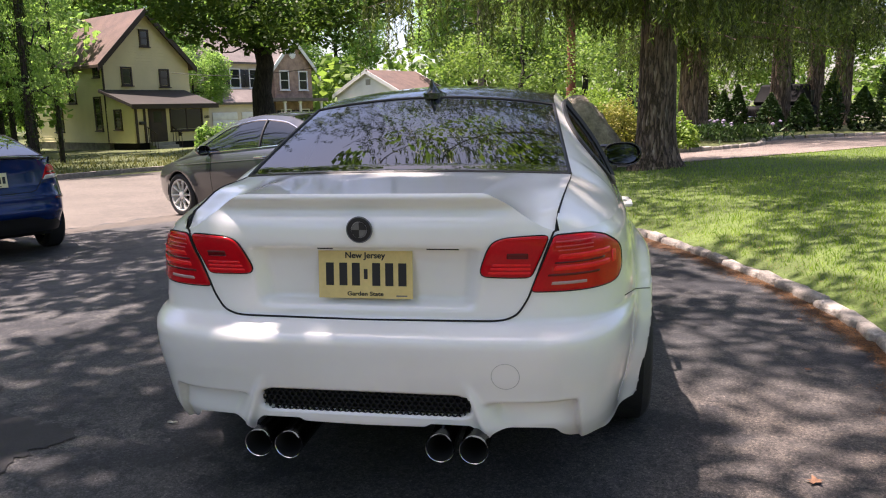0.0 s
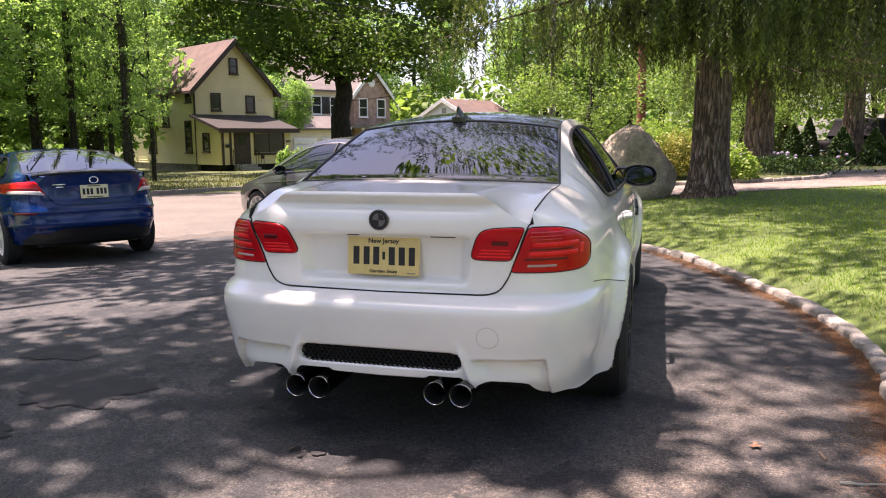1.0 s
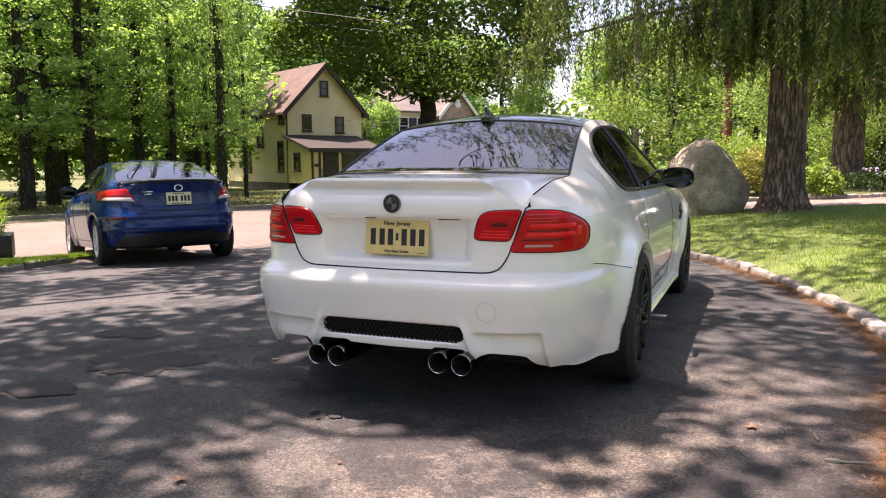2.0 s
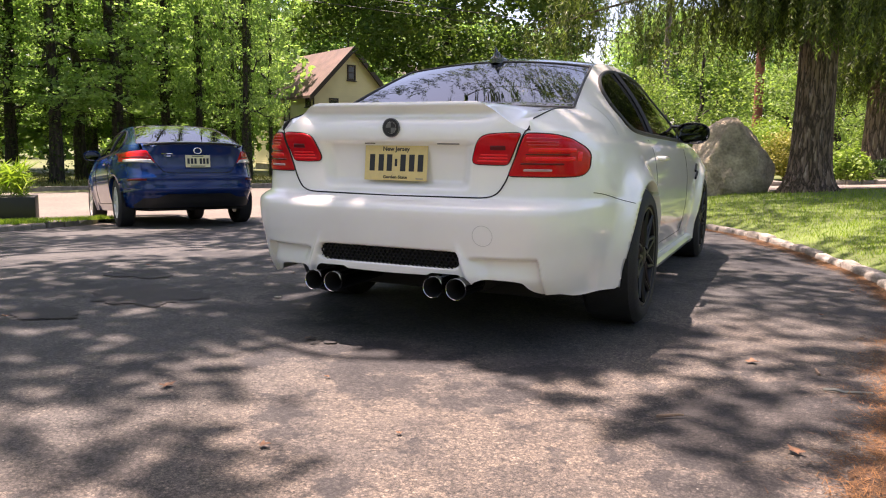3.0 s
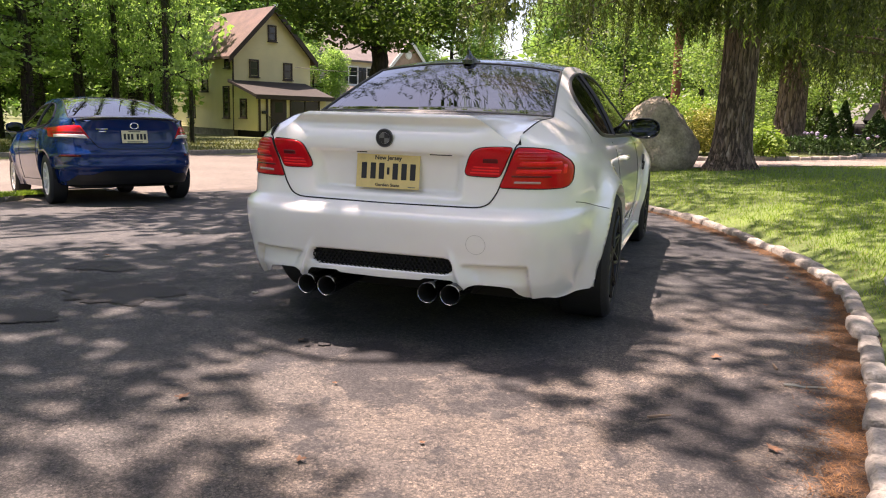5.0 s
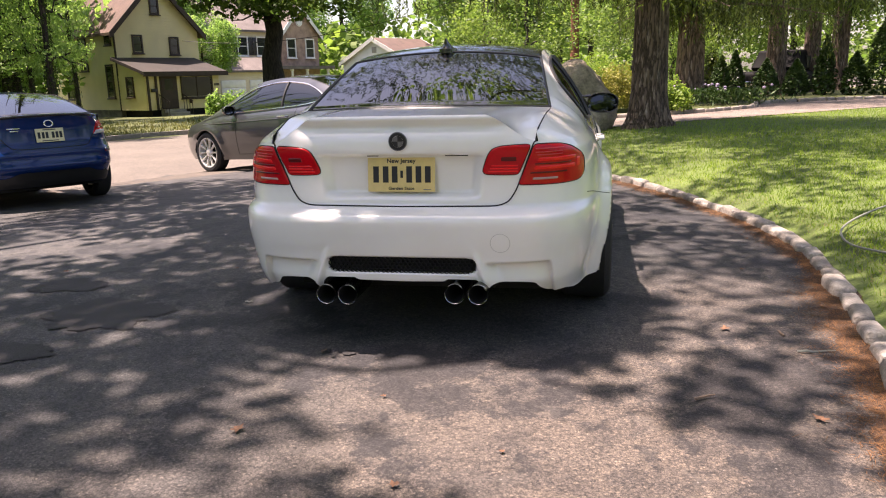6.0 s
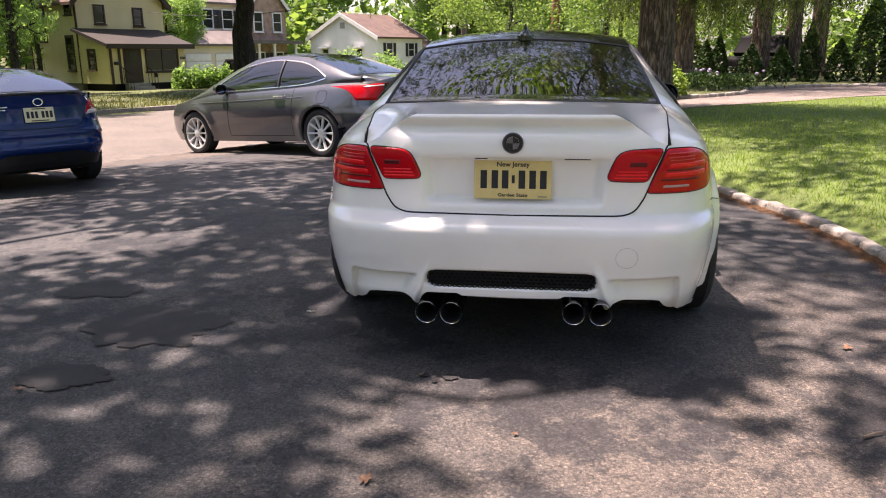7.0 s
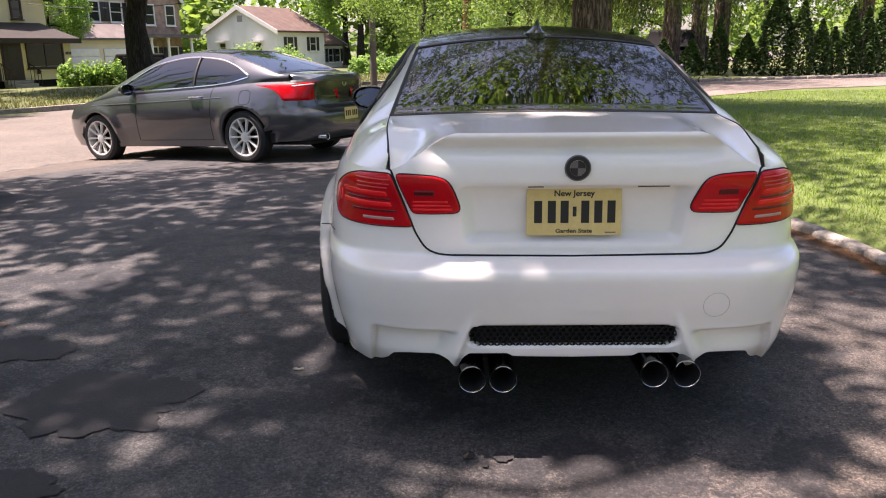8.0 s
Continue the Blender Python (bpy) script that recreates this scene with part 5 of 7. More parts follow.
grey_car = thing("grey_coupe", "dark grey metallic coupe with silver wheels beside the street", "car", "cars on the driveway",
                 at=pose(-2.64, 8.21, -0.143, 0, 0, 63.2) @ pose(0, 0, 0, -2.92, 0.08, 0) @ pose(0, -1.08, 0.0))
GREY = Shape(
    W=[(0.2, 0.83), (0.30, 0.86), (0.5, 0.905), (0.68, 0.92), (0.80, 0.905), (0.92, 0.862), (0.97, 0.825), (1.05, 0.74)],
    YR=[(0.22, 0.16), (0.30, 0.07), (0.42, 0.015), (0.55, 0.0), (0.60, 0.01), (0.64, 0.05), (0.68, 0.085), (0.78, 0.10), (0.92, 0.085), (1.0, 0.06), (1.04, 0.05), (1.08, 0.07)],
    YF=[(0.2, 4.78), (0.4, 4.85), (0.6, 4.83), (0.8, 4.68), (1.0, 4.3)], e=4.4, ym=2.4,
    zbot=lambda x, y: 0.26 - 0.05 * step(0.5, 0.9, y), ztop=lambda x, y: (1.015 + 0.045 * (1 - step(0.45, 0.76, abs(x))) if y < 0.5 else 1.015 - 0.08 * step(0.5, 3.0, y) - 0.14 * step(3.2, 4.7, y)),
    axles=(1.08, 3.82), tyre=0.335, flare=(0.03, 0.03), arch=0.04)
coupe(dict(
    shape=GREY, paint="grey", roof="grey", na=44, nz=36, x_deck=0.66, tuck=0.035,
    A=[(0.0, 0.66, 1.035), (0.3, 0.68, 1.075), (0.62, 0.68, 1.11), (1.1, 0.615, 1.28), (1.55, 0.555, 1.40), (2.1, 0.555, 1.445), (2.5, 0.57, 1.425), (2.9, 0.62, 1.31), (3.6, 0.74, 1.02), (3.8, 0.75, 0.945), (4.6, 0.54, 0.76)],
    crown=[(0.0, 0.012), (0.6, 0.015), (1.5, 0.04), (2.1, 0.045), (3.5, 0.05), (4.6, 0.03)], cuts=(0.62, 1.5, 2.6, 3.7), deck=lambda t: t, glass="glass_clear", side_glass="side_tint",
    glass_low=[(1.02, 1.085), (1.3, 1.03), (1.6, 1.005), (3.35, 0.965)], glass_high=[(1.02, 1.10), (1.25, 1.225), (1.6, 1.335), (2.1, 1.38), (2.6, 1.33), (3.35, 1.01)],
    glass_y=(1.03, 3.33), post=1.92, dlo_trim="chrome", trim_r=0.013, seams=(1.62, 3.0), seam_lean=-0.1, handle=(1.84, 0.865), handle_mat="chrome", seat_y=2.15, seat="seat_dark",
    track=(0.915, 0.915), rim=0.248, spokes=10, rim_mat="rim_silver", wheel_style="broad", tyre_w=0.235), grey_car)
for sg in (1, -1):
    lamp = new("tail_lamp")
    lamp.parent = grey_car
    patch(lambda y, z, l: GREY.side(y, z, sg, l), [(0.07, 0.755), (0.25, 0.765), (0.56, 0.965), (0.10, 1.01)], 0.008, lamp, "side_lens", "red_lens", 20, 10, 14)
    patch(lambda x, z, l: GREY.rear(sg * x, z, l), [(0.585, 0.75), (0.80, 0.76), (0.80, 0.995), (0.56, 0.99)], 0.008, lamp, "lens", "red_lens", 16, 10, 14)
    patch(lambda y, z, l: GREY.side(y, z, sg, l), [(0.14, 0.948), (0.36, 0.935), (0.42, 0.955), (0.13, 0.975)], 0.012, lamp, "clear_strip", "clear_lens", 12, 4, 8)
    exterior_mirror(grey_car, pose(sg * 0.84, 3.0, 1.0), sg, "black_gloss", False)
    pts = [GREY.rear(sg * x, z, 0.001) for x, z in ((0.52, 0.80), (0.50, 0.72), (0.46, 0.672), (0.38, 0.66), (0.18, 0.656), (0.0, 0.655))]
    part("boot_seam", tubed(pts, 0.004, 5), "gap", grey_car)
    pts = [GREY.side(y, 0.80 + 0.05 * (3.9 - y) / 2.8, sg, 0.001) for y in np.linspace(1.4, 3.9, 24)]
    part("body_crease", tubed(pts, 0.006, 6), "grey", grey_car)
    part("exhaust_tip", lathe([(0.10, 0.03), (-0.02, 0.036), (-0.022, 0.041), (0.10, 0.04)], 20, "y"), "chrome", grey_car).location = (sg * 0.52, 0.05, 0.30)
ring = [GREY.side(1.02 + 0.085 * math.copysign(abs(math.cos(a)) ** 0.5, math.cos(a)) - 0.0, 0.835 + 0.085 * math.copysign(abs(math.sin(a)) ** 0.5, math.sin(a)), -1, 0.0) for a in (k * math.pi / 16 for k in range(33))]
part("filler_flap_seam", tubed(ring, 0.003, 5), "gap", grey_car)
bm = sheet([[GREY.rear(x, z, 0.005) for x in np.linspace(-0.55, 0.55, 30)] for z in np.linspace(0.70, 0.985, 8)])
part("boot_panel", bm, "black_gloss", grey_car)
part("badge", lathe([(0.0, 0.046), (0.006, 0.046), (0.008, 0.040), (0.006, 0.034), (0.0, 0.034)], 28, "z"), "chrome", grey_car, "plain chrome badge ring").matrix_basis = pose(0, 0.075, 0.955, 90)
p = number_plate(grey_car, pose(0, -0.004, 0.56, 90))
for x in (-0.115, -0.071, -0.030, 0.036, 0.078, 0.120):
    part("number_bar", boxed(x - 0.014, x + 0.014, -0.034, 0.036, 0.0022, 0.0030), "ink", p)


def utility_car(at, label):
    """A dark sport utility car, far off: body, cabin glass, wheels, lamps."""
    r = thing("utility_car", label, "car", "cars across the street", at=at)
    bm = boxed(-0.92, 0.92, 0, 4.6, 0.32, 1.02, bevel=0.16, seg=4)
    part("body", bm, "dark_paint", r)
    bm = boxed(-0.80, 0.80, 0.15, 3.2, 1.0, 1.68, bevel=0.14, seg=4)
    for v in bm.verts:
        if v.co.z > 1.3:
            v.co.x *= 0.86
            v.co.y = 1.6 + (v.co.y - 1.6) * 0.84
    part("cabin", bm, "dark_paint", r)
    for sg in (1, -1):
        for a, b in ((0.5, 1.5), (1.6, 2.6)):
            part("side_window", boxed(*sorted((sg * 0.755, sg * 0.80)), a, b, 1.10, 1.48, bevel=0.01), "trim", r)
        part("headlamp", boxed(*sorted((sg * 0.55, sg * 0.85)), 4.50, 4.62, 0.72, 0.86, bevel=0.03), "clear_lens", r)
        part("tail_lamp", boxed(*sorted((sg * 0.70, sg * 0.90)), -0.02, 0.08, 0.78, 1.0, bevel=0.03), "red_lens", r)
        for y in (0.9, 3.65):
            wheel_of(r, sg * 0.92, y, 0.36, 0.24, 0.24, 7, "rim_silver", sg, "broad")
    part("windscreen", boxed(-0.62, 0.62, 2.70, 2.90, 1.12, 1.52, bevel=0.02), "trim", r)
    part("grille", boxed(-0.45, 0.45, 4.54, 4.62, 0.55, 0.72, bevel=0.02), "chrome", r)
    return r


utility_car(pose(-16.5, 42.6, -0.62, 0, 0, 114), "black sport utility car parked in a yard")
utility_car(pose(8.35, 26.3, 0.10, 0, 0, 150), "black sport utility car parked behind clipped conifers")


# ---- houses across the street ----
def window_unit(parent, m, w, h, trim_m, shutters="", panes=(1, 2), sill=True, name="window"):
    """A window: trim, glass panes, glazing bars, sill and shutters. Local x along the wall, z up, y into the wall."""
    o = new(name)
    o.parent = parent
    o.matrix_basis = m
    t = 0.09
    bm = bmesh.new()
    for a in ((-w / 2 - t, -w / 2, -h / 2 - t, h / 2 + t), (w / 2, w / 2 + t, -h / 2 - t, h / 2 + t), (-w / 2, w / 2, h / 2, h / 2 + t), (-w / 2, w / 2, -h / 2 - t, -h / 2)):
        box(bm, a[0], a[1], -0.05, 0.06, a[2], a[3])
    part("window_frame", bm, trim_m, o)
    for j in range(panes[1]):
        for i in range(panes[0]):
            x0, x1 = -w / 2 + w * i / panes[0], -w / 2 + w * (i + 1) / panes[0]
            z0, z1 = -h / 2 + h * j / panes[1], -h / 2 + h * (j + 1) / panes[1]
            part("pane", boxed(x0 + 0.02, x1 - 0.02, 0.0 - 0.015 * (j % 2), 0.012 - 0.015 * (j % 2), z0 + 0.02, z1 - 0.02), "house_glass", o)
    bm = bmesh.new()
    for j in range(1, panes[1]):
        z = -h / 2 + h * j / panes[1]
        box(bm, -w / 2, w / 2, -0.03, 0.03, z - 0.025, z + 0.025)
    for i in range(1, panes[0]):
        x = -w / 2 + w * i / panes[0]
        box(bm, x - 0.025, x + 0.025, -0.03, 0.03, -h / 2, h / 2)
    if bm.verts:
        part("glazing_bar", bm, trim_m, o)
    else:
        bm.free()
    if sill:
        part("window_sill", boxed(-w / 2 - 0.14, w / 2 + 0.14, -0.12, 0.02, -h / 2 - 0.15, -h / 2 - 0.09, bevel=0.01), trim_m, o)
    if shutters:
        for sx in (-1, 1):
            c = sx * (w / 2 + t + 0.20)
            part("shutter", boxed(c - 0.19, c + 0.19, -0.07, -0.02, -h / 2, h / 2, bevel=0.01), shutters, o)
    return o


def gable_block(parent, x0, x1, y0, y1, z0, ze, zr, wall_m, roof_m, ridge="y", trim_m="white_trim", over=0.35, thick=0.16):
    """Walls with a pitched roof. ridge: the axis it runs along."""
    bm = bmesh.new()
    if ridge == "y":
        prof = [(x0, z0), (x1, z0), (x1, ze), ((x0 + x1) / 2, zr), (x0, ze)]
        ends = [[bm.verts.new((x, y, z)) for x, z in prof] for y in (y0, y1)]
    else:
        prof = [(y0, z0), (y1, z0), (y1, ze), ((y0 + y1) / 2, zr), (y0, ze)]
        ends = [[bm.verts.new((x, y, z)) for y, z in prof] for x in (x0, x1)]
    for k in range(5):
        bm.faces.new((ends[0][k], ends[0][(k + 1) % 5], ends[1][(k + 1) % 5], ends[1][k]))
    bm.faces.new(list(reversed(ends[0])))
    bm.faces.new(ends[1])
    bmesh.ops.recalc_face_normals(bm, faces=bm.faces[:])
    part("wall", bm, wall_m, parent, smooth=False)
    lo, hi, a0, a1 = (x0, x1, y0, y1) if ridge == "y" else (y0, y1, x0, x1)
    mid, half = (lo + hi) / 2, (hi - lo) / 2
    slope = (zr - ze) / half
    roof = new("roof")
    roof.parent = parent
    for sg in (-1, 1):
        bm = bmesh.new()
        pts = []
        for t in (0, 1):
            d = half * t + (over if t else 0)
            z = zr - slope * d
            for off in (0.03, 0.03 + thick):
                for a in (a0 - over, a1 + over):
                    pts.append((mid + sg * d, a, z + off) if ridge == "y" else (a, mid + sg * d, z + off))
        v = [bm.verts.new(p) for p in pts]
        for f in ((0, 1, 3, 2), (4, 6, 7, 5), (0, 2, 6, 4), (1, 5, 7, 3), (2, 3, 7, 6), (0, 4, 5, 1)):
            bm.faces.new([v[i] for i in f])
        bmesh.ops.recalc_face_normals(bm, faces=bm.faces[:])
        part("roof_slope", bm, roof_m, roof, smooth=False)
        for a in (a0 - over, a1 + over):                 # barge boards
            bm = bmesh.new()
            d = half + over
            for t0, t1 in ((0.0, 1.0),):
                q = []
                for t in (t0, t1):
                    z = zr - slope * d * t
                    for dz in (-0.17, 0.21):
                        for da in (-0.03, 0.03):
                            q.append((mid + sg * d * t, a + da, z + dz) if ridge == "y" else (a + da, mid + sg * d * t, z + dz))
                v = [bm.verts.new(p) for p in q]
                for f in ((0, 1, 3, 2), (4, 6, 7, 5), (0, 2, 6, 4), (1, 5, 7, 3), (2, 3, 7, 6), (0, 4, 5, 1)):
                    bm.faces.new([v[i] for i in f])
            bmesh.ops.recalc_face_normals(bm, faces=bm.faces[:])
            part("barge_board", bm, trim_m, roof, smooth=False)
    return roof


def lap_boards(parent, a0, a1, z0, z1, material, place, peak=0.0, pitch=0.165, proud=0.03):
    """Clapboards on a wall from a0 to a1 and z0 to z1, then up to a gable's peak. place(a, z, out) gives the point."""
    bm = bmesh.new()
    z = z0
    while z < max(z1, peak) - 0.05:
        t = min(z + pitch, max(z1, peak))
        e = []
        for q in (z, t):
            k = min(1.0, max(0.0, (peak - q) / (peak - z1))) if peak > z1 else 1.0
            m, h = (a0 + a1) / 2, (a1 - a0) / 2
            e.append((m - h * k, m + h * k))
        v = [bm.verts.new(place(*p)) for p in ((e[0][0], z, 0.004), (e[0][1], z, 0.004), (e[0][1], z, proud), (e[0][0], z, proud), (e[1][0], t, 0.005), (e[1][1], t, 0.005))]
        for f in ((0, 1, 2, 3), (3, 2, 5, 4), (0, 3, 4), (1, 5, 2)):
            bm.faces.new([v[i] for i in f])
        z += pitch
    bmesh.ops.recalc_face_normals(bm, faces=bm.faces[:])
    return tagged(part("siding", bm, material, parent, smooth=False), kind="stuff")


YARD_RZ = 61.9
yh = thing("yellow_house", "old yellow clapboard house with red shingle roof and dark trim", "house", "houses across the street", at=pose(-25.9, 37.3, -0.66, 0, 0, YARD_RZ))
part("foundation", boxed(0.05, 5.5, 0.05, 9.0, -0.3, 0.45), "foundation", yh)
gable_block(yh, 0, 5.55, 0, 9.0, 0.45, 5.0, 7.85, "siding_yellow", "shingle_red", "y", "brown_trim", 0.38)
lap_boards(yh, 0, 5.55, 0.45, 5.0, "siding_yellow", lambda a, z, o: (a, -o, z), 7.85)
lap_boards(yh, 0, 9.0, 0.45, 5.0, "siding_yellow", lambda a, z, o: (-o, a, z))
lap_boards(yh, -2.9, 0, 0.45, 2.45, "siding_yellow", lambda a, z, o: (-o, a, z))
lap_boards(yh, 0, 4.8, 0.45, 2.45, "siding_yellow", lambda a, z, o: (a, -2.9 - o, z))
for x, z, w, h in ((1.45, 4.20, 0.48, 0.88), (3.85, 4.13, 0.48, 0.88), (2.75, 6.4, 0.42, 0.80)):
    window_unit(yh, pose(x, -0.03, z), w, h, "brown_trim")
for y, z, w, h in ((0.55, 4.55, 0.5, 0.65), (0.75, 2.1, 0.62, 1.75), (3.6, 3.7, 0.7, 1.75), (5.6, 1.9, 0.9, 1.5)):
    window_unit(yh, pose(-0.03, y, z, 0, 0, -90), w, h, "brown_trim")
part("downpipe", tubed([(0.0, -0.08, 4.9), (0.0, -0.08, 0.4)], 0.06, 8), "brown_trim", yh)
# enclosed porch with a lean-to roof
PD, PW = 2.9, 4.8
bm = bmesh.new()
prof = [(0, 0.45), (-PD, 0.45), (-PD, 2.45), (0, 3.2)]
e0, e1 = [bm.verts.new((0.0, y, z)) for y, z in prof], [bm.verts.new((PW, y, z)) for y, z in prof]
for k in range(4):
    bm.faces.new((e0[k], e0[(k + 1) % 4], e1[(k + 1) % 4], e1[k]))
bm.faces.new(e0)
bm.faces.new(list(reversed(e1)))
bmesh.ops.recalc_face_normals(bm, faces=bm.faces[:])
part("porch_wall", bm, "siding_yellow", yh, smooth=False)
# near-black block stands in for the shade beneath the porch floor
part("under_porch_dark", boxed(0.3, PW - 0.1, -PD + 0.1, 0, -0.3, 0.45), "gap", yh)
bm = bmesh.new()
q = [(-0.3, 0.05, 3.28), (PW + 0.35, 0.05, 3.28), (PW + 0.35, -PD - 0.45, 2.38), (-0.3, -PD - 0.45, 2.38)]
v0, v1 = [bm.verts.new(p) for p in q], [bm.verts.new((p[0], p[1], p[2] + 0.17)) for p in q]
for k in range(4):
    bm.faces.new((v0[k], v0[(k + 1) % 4], v1[(k + 1) % 4], v1[k]))
bm.faces.new(v1)
bm.faces.new(list(reversed(v0)))
bmesh.ops.recalc_face_normals(bm, faces=bm.faces[:])
part("porch_roof", bm, "shingle_dark", yh, smooth=False)
part("porch_fascia", boxed(-0.32, PW + 0.37, -PD - 0.50, -PD - 0.44, 2.30, 2.56), "brown_trim", yh)
d = new("front_door")
d.parent = yh
part("door_leaf", boxed(0.95, 1.85, -PD - 0.075, -PD + 0.02, 0.50, 2.38), "brown_trim", d)
part("door_frame", boxed(0.86, 1.94, -PD - 0.055, -PD + 0.01, 0.48, 2.45), "brown_trim", d)
part("door_light", boxed(1.15, 1.65, -PD - 0.085, -PD - 0.03, 1.55, 2.15), "house_glass", d)
window_unit(yh, pose(3.25, -PD - 0.03, 1.70), 1.95, 1.15, "brown_trim", "", (2, 1))
window_unit(yh, pose(-0.03, -1.35, 1.75, 0, 0, -90), 0.6, 0.95, "brown_trim", "", (1, 2))
for x in (0.12, 0.62):
    part("porch_post", boxed(x - 0.06, x + 0.06, -PD - 0.09, -PD - 0.01, 0.45, 2.4), "brown_trim", yh)
part("letter_box", boxed(0.28, 0.58, -PD - 0.16, -PD, 1.45, 1.62, bevel=0.02), "trim", yh)
for x in (2.7, 3.9):
    part("flower_bracket", boxed(x - 0.04, x + 0.04, -PD - 0.22, -PD - 0.02, 0.75, 1.0, bevel=0.02), "brown_trim", yh)
for k in range(4):
    part("house_number_bar", boxed(4.46 + 0.09 * k, 4.51 + 0.09 * k, -PD - 0.045, -PD, 1.72, 1.86), "trim", yh)
steps = thing("porch_steps", "worn concrete steps with a thin iron rail", "steps", at=pose(-25.9, 37.3, -0.66, 0, 0, YARD_RZ))
for k in range(3):
    part("tread", boxed(0.8, 2.2, -PD - 0.35 * (3 - k), -PD - 0.35 * (2 - k), -0.2, 0.15 * (k + 1), bevel=0.01), "concrete", steps)
for x in (0.75, 2.25):
    for k in range(4):
        part("rail_post", tubed([(x, -PD - 0.28 * k - 0.1, 0.4 - 0.1 * k), (x, -PD - 0.28 * k - 0.1, 1.3 - 0.13 * k)], 0.018, 6), "brown_trim", steps)
    part("hand_rail", tubed([(x, -PD, 1.32), (x, -PD - 1.0, 0.9)], 0.025, 6), "brown_trim", steps)

ch = thing("cream_house", "cream two-storey house with a brick gable and white trim", "house", "houses across the street", at=pose(-26.95, 50.4, -0.62, 0, 0, YARD_RZ))
gable_block(ch, 0.8, 11.0, 1.2, 9.5, -0.3, 5.9, 8.8, "siding_cream", "shingle_grey", "x", "white_trim", 0.35)
gable_block(ch, 7.2, 11.2, 0.2, 5.0, -0.3, 5.6, 7.7, "brick", "shingle_grey", "y", "white_trim", 0.3)
gable_block(ch, -0.2, 5.2, -1.2, 1.4, -0.3, 2.7, 3.5, "siding_cream", "shingle_grey", "x", "white_trim", 0.3)
part("porch_roof", prism([(5.0, -1.4), (11.5, -1.4), (11.5, 0.3), (5.0, 1.3)], 2.75, 3.0), "shingle_grey", ch, smooth=False)
for x in (5.6, 7.0, 8.6, 10.9):
    part("porch_column", lathe([(-0.3, 0.17), (-0.1, 0.17), (-0.05, 0.12), (2.6, 0.11), (2.65, 0.16), (2.76, 0.16)], 16, "z"), "white_trim", ch).location = (x, -1.15, 0)
for x, z, w in ((2.2, 4.6, 0.85), (4.1, 4.6, 0.85), (6.0, 4.6, 0.95)):
    window_unit(ch, pose(x, 1.17, z), w, 1.35, "white_trim", "trim", (1, 2))
for x in (8.2, 10.2):
    window_unit(ch, pose(x, 0.17, 4.45), 0.8, 1.4, "white_trim", "", (1, 2))
    window_unit(ch, pose(x, 0.17, 1.3), 0.9, 1.5, "white_trim", "trim", (1, 2))
for x in (1.2, 3.8):
    g = new("garage_door")
    g.parent = ch
    for k in range(4):
        part("door_panel", boxed(x - 1.1, x + 1.1, -1.26, -1.21, -0.2 + 0.55 * k, 0.33 + 0.55 * k, bevel=0.02), "white_trim", g)
d = new("front_door")
d.parent = ch
part("door_leaf", boxed(6.2, 7.1, 1.10, 1.18, -0.1, 2.1), M["red_sign"], d)
part("door_frame", boxed(6.05, 7.25, 1.12, 1.19, -0.1, 2.3), "white_trim", d)
part("gable_medallion", lathe([(0, 0.0), (0.0, 0.28), (0.06, 0.3), (0.06, 0.36)], 20, "y"), "white_trim", ch).location = (9.2, 0.12, 6.55)

wh = thing("white_house", "white split-level house with a red shingle roof and dark shutters", "house", "houses across the street", at=pose(-15.8, 67.9, -0.55, 0, 0, YARD_RZ))
gable_block(wh, 0, 6.8, 0, 8.65, -0.3, 3.35, 5.45, "siding_white", "shingle_red", "x", "white_trim", 0.35)
lap_boards(wh, 0, 6.8, -0.3, 3.35, "siding_white", lambda a, z, o: (a, -o, z), 0.0, 0.2)
lap_boards(wh, 0, 8.65, -0.3, 3.35, "siding_white", lambda a, z, o: (-o, a, z), 5.45, 0.2)
gable_block(wh, 6.8, 11.6, 1.4, 7.4, -0.3, 2.2, 3.7, "siding_white", "shingle_red", "x", "white_trim", 0.45)
part("base_storey", boxed(0.1, 6.7, 0.25, 8.5, -0.3, 0.9), "brick", wh)
for x in (1.7, 5.0):
    window_unit(wh, pose(x, -0.03, 2.2), 0.85, 1.25, "white_trim", "trim", (1, 2))
for y, z, w, h in ((2.2, 1.9, 0.7, 0.8), (6.6, 1.9, 0.7, 0.8)):
    window_unit(wh, pose(-0.03, y, z, 0, 0, -90), w, h, "white_trim", "", (1, 2))
    part("window_hood", prism([(-0.5, y - 0.55), (0, y - 0.55), (0, y + 0.55), (-0.5, y + 0.55)], z + 0.5, z + 0.62), "white_trim", wh, smooth=False)
part("gable_vent", boxed(-0.05, 0.02, 4.0, 4.6, 4.2, 4.75), "concrete", wh)
for x in (7.8, 9.6, 10.8):
    window_unit(wh, pose(x, 1.37, 1.1), 0.7, 1.3, "white_trim", "trim", (1, 2))
part("chimney", boxed(6.6, 7.4, 5.6, 6.4, 2.0, 5.4, bevel=0.03), "brick", wh)


# ---- trees ----
RNG = np.random.default_rng(7)


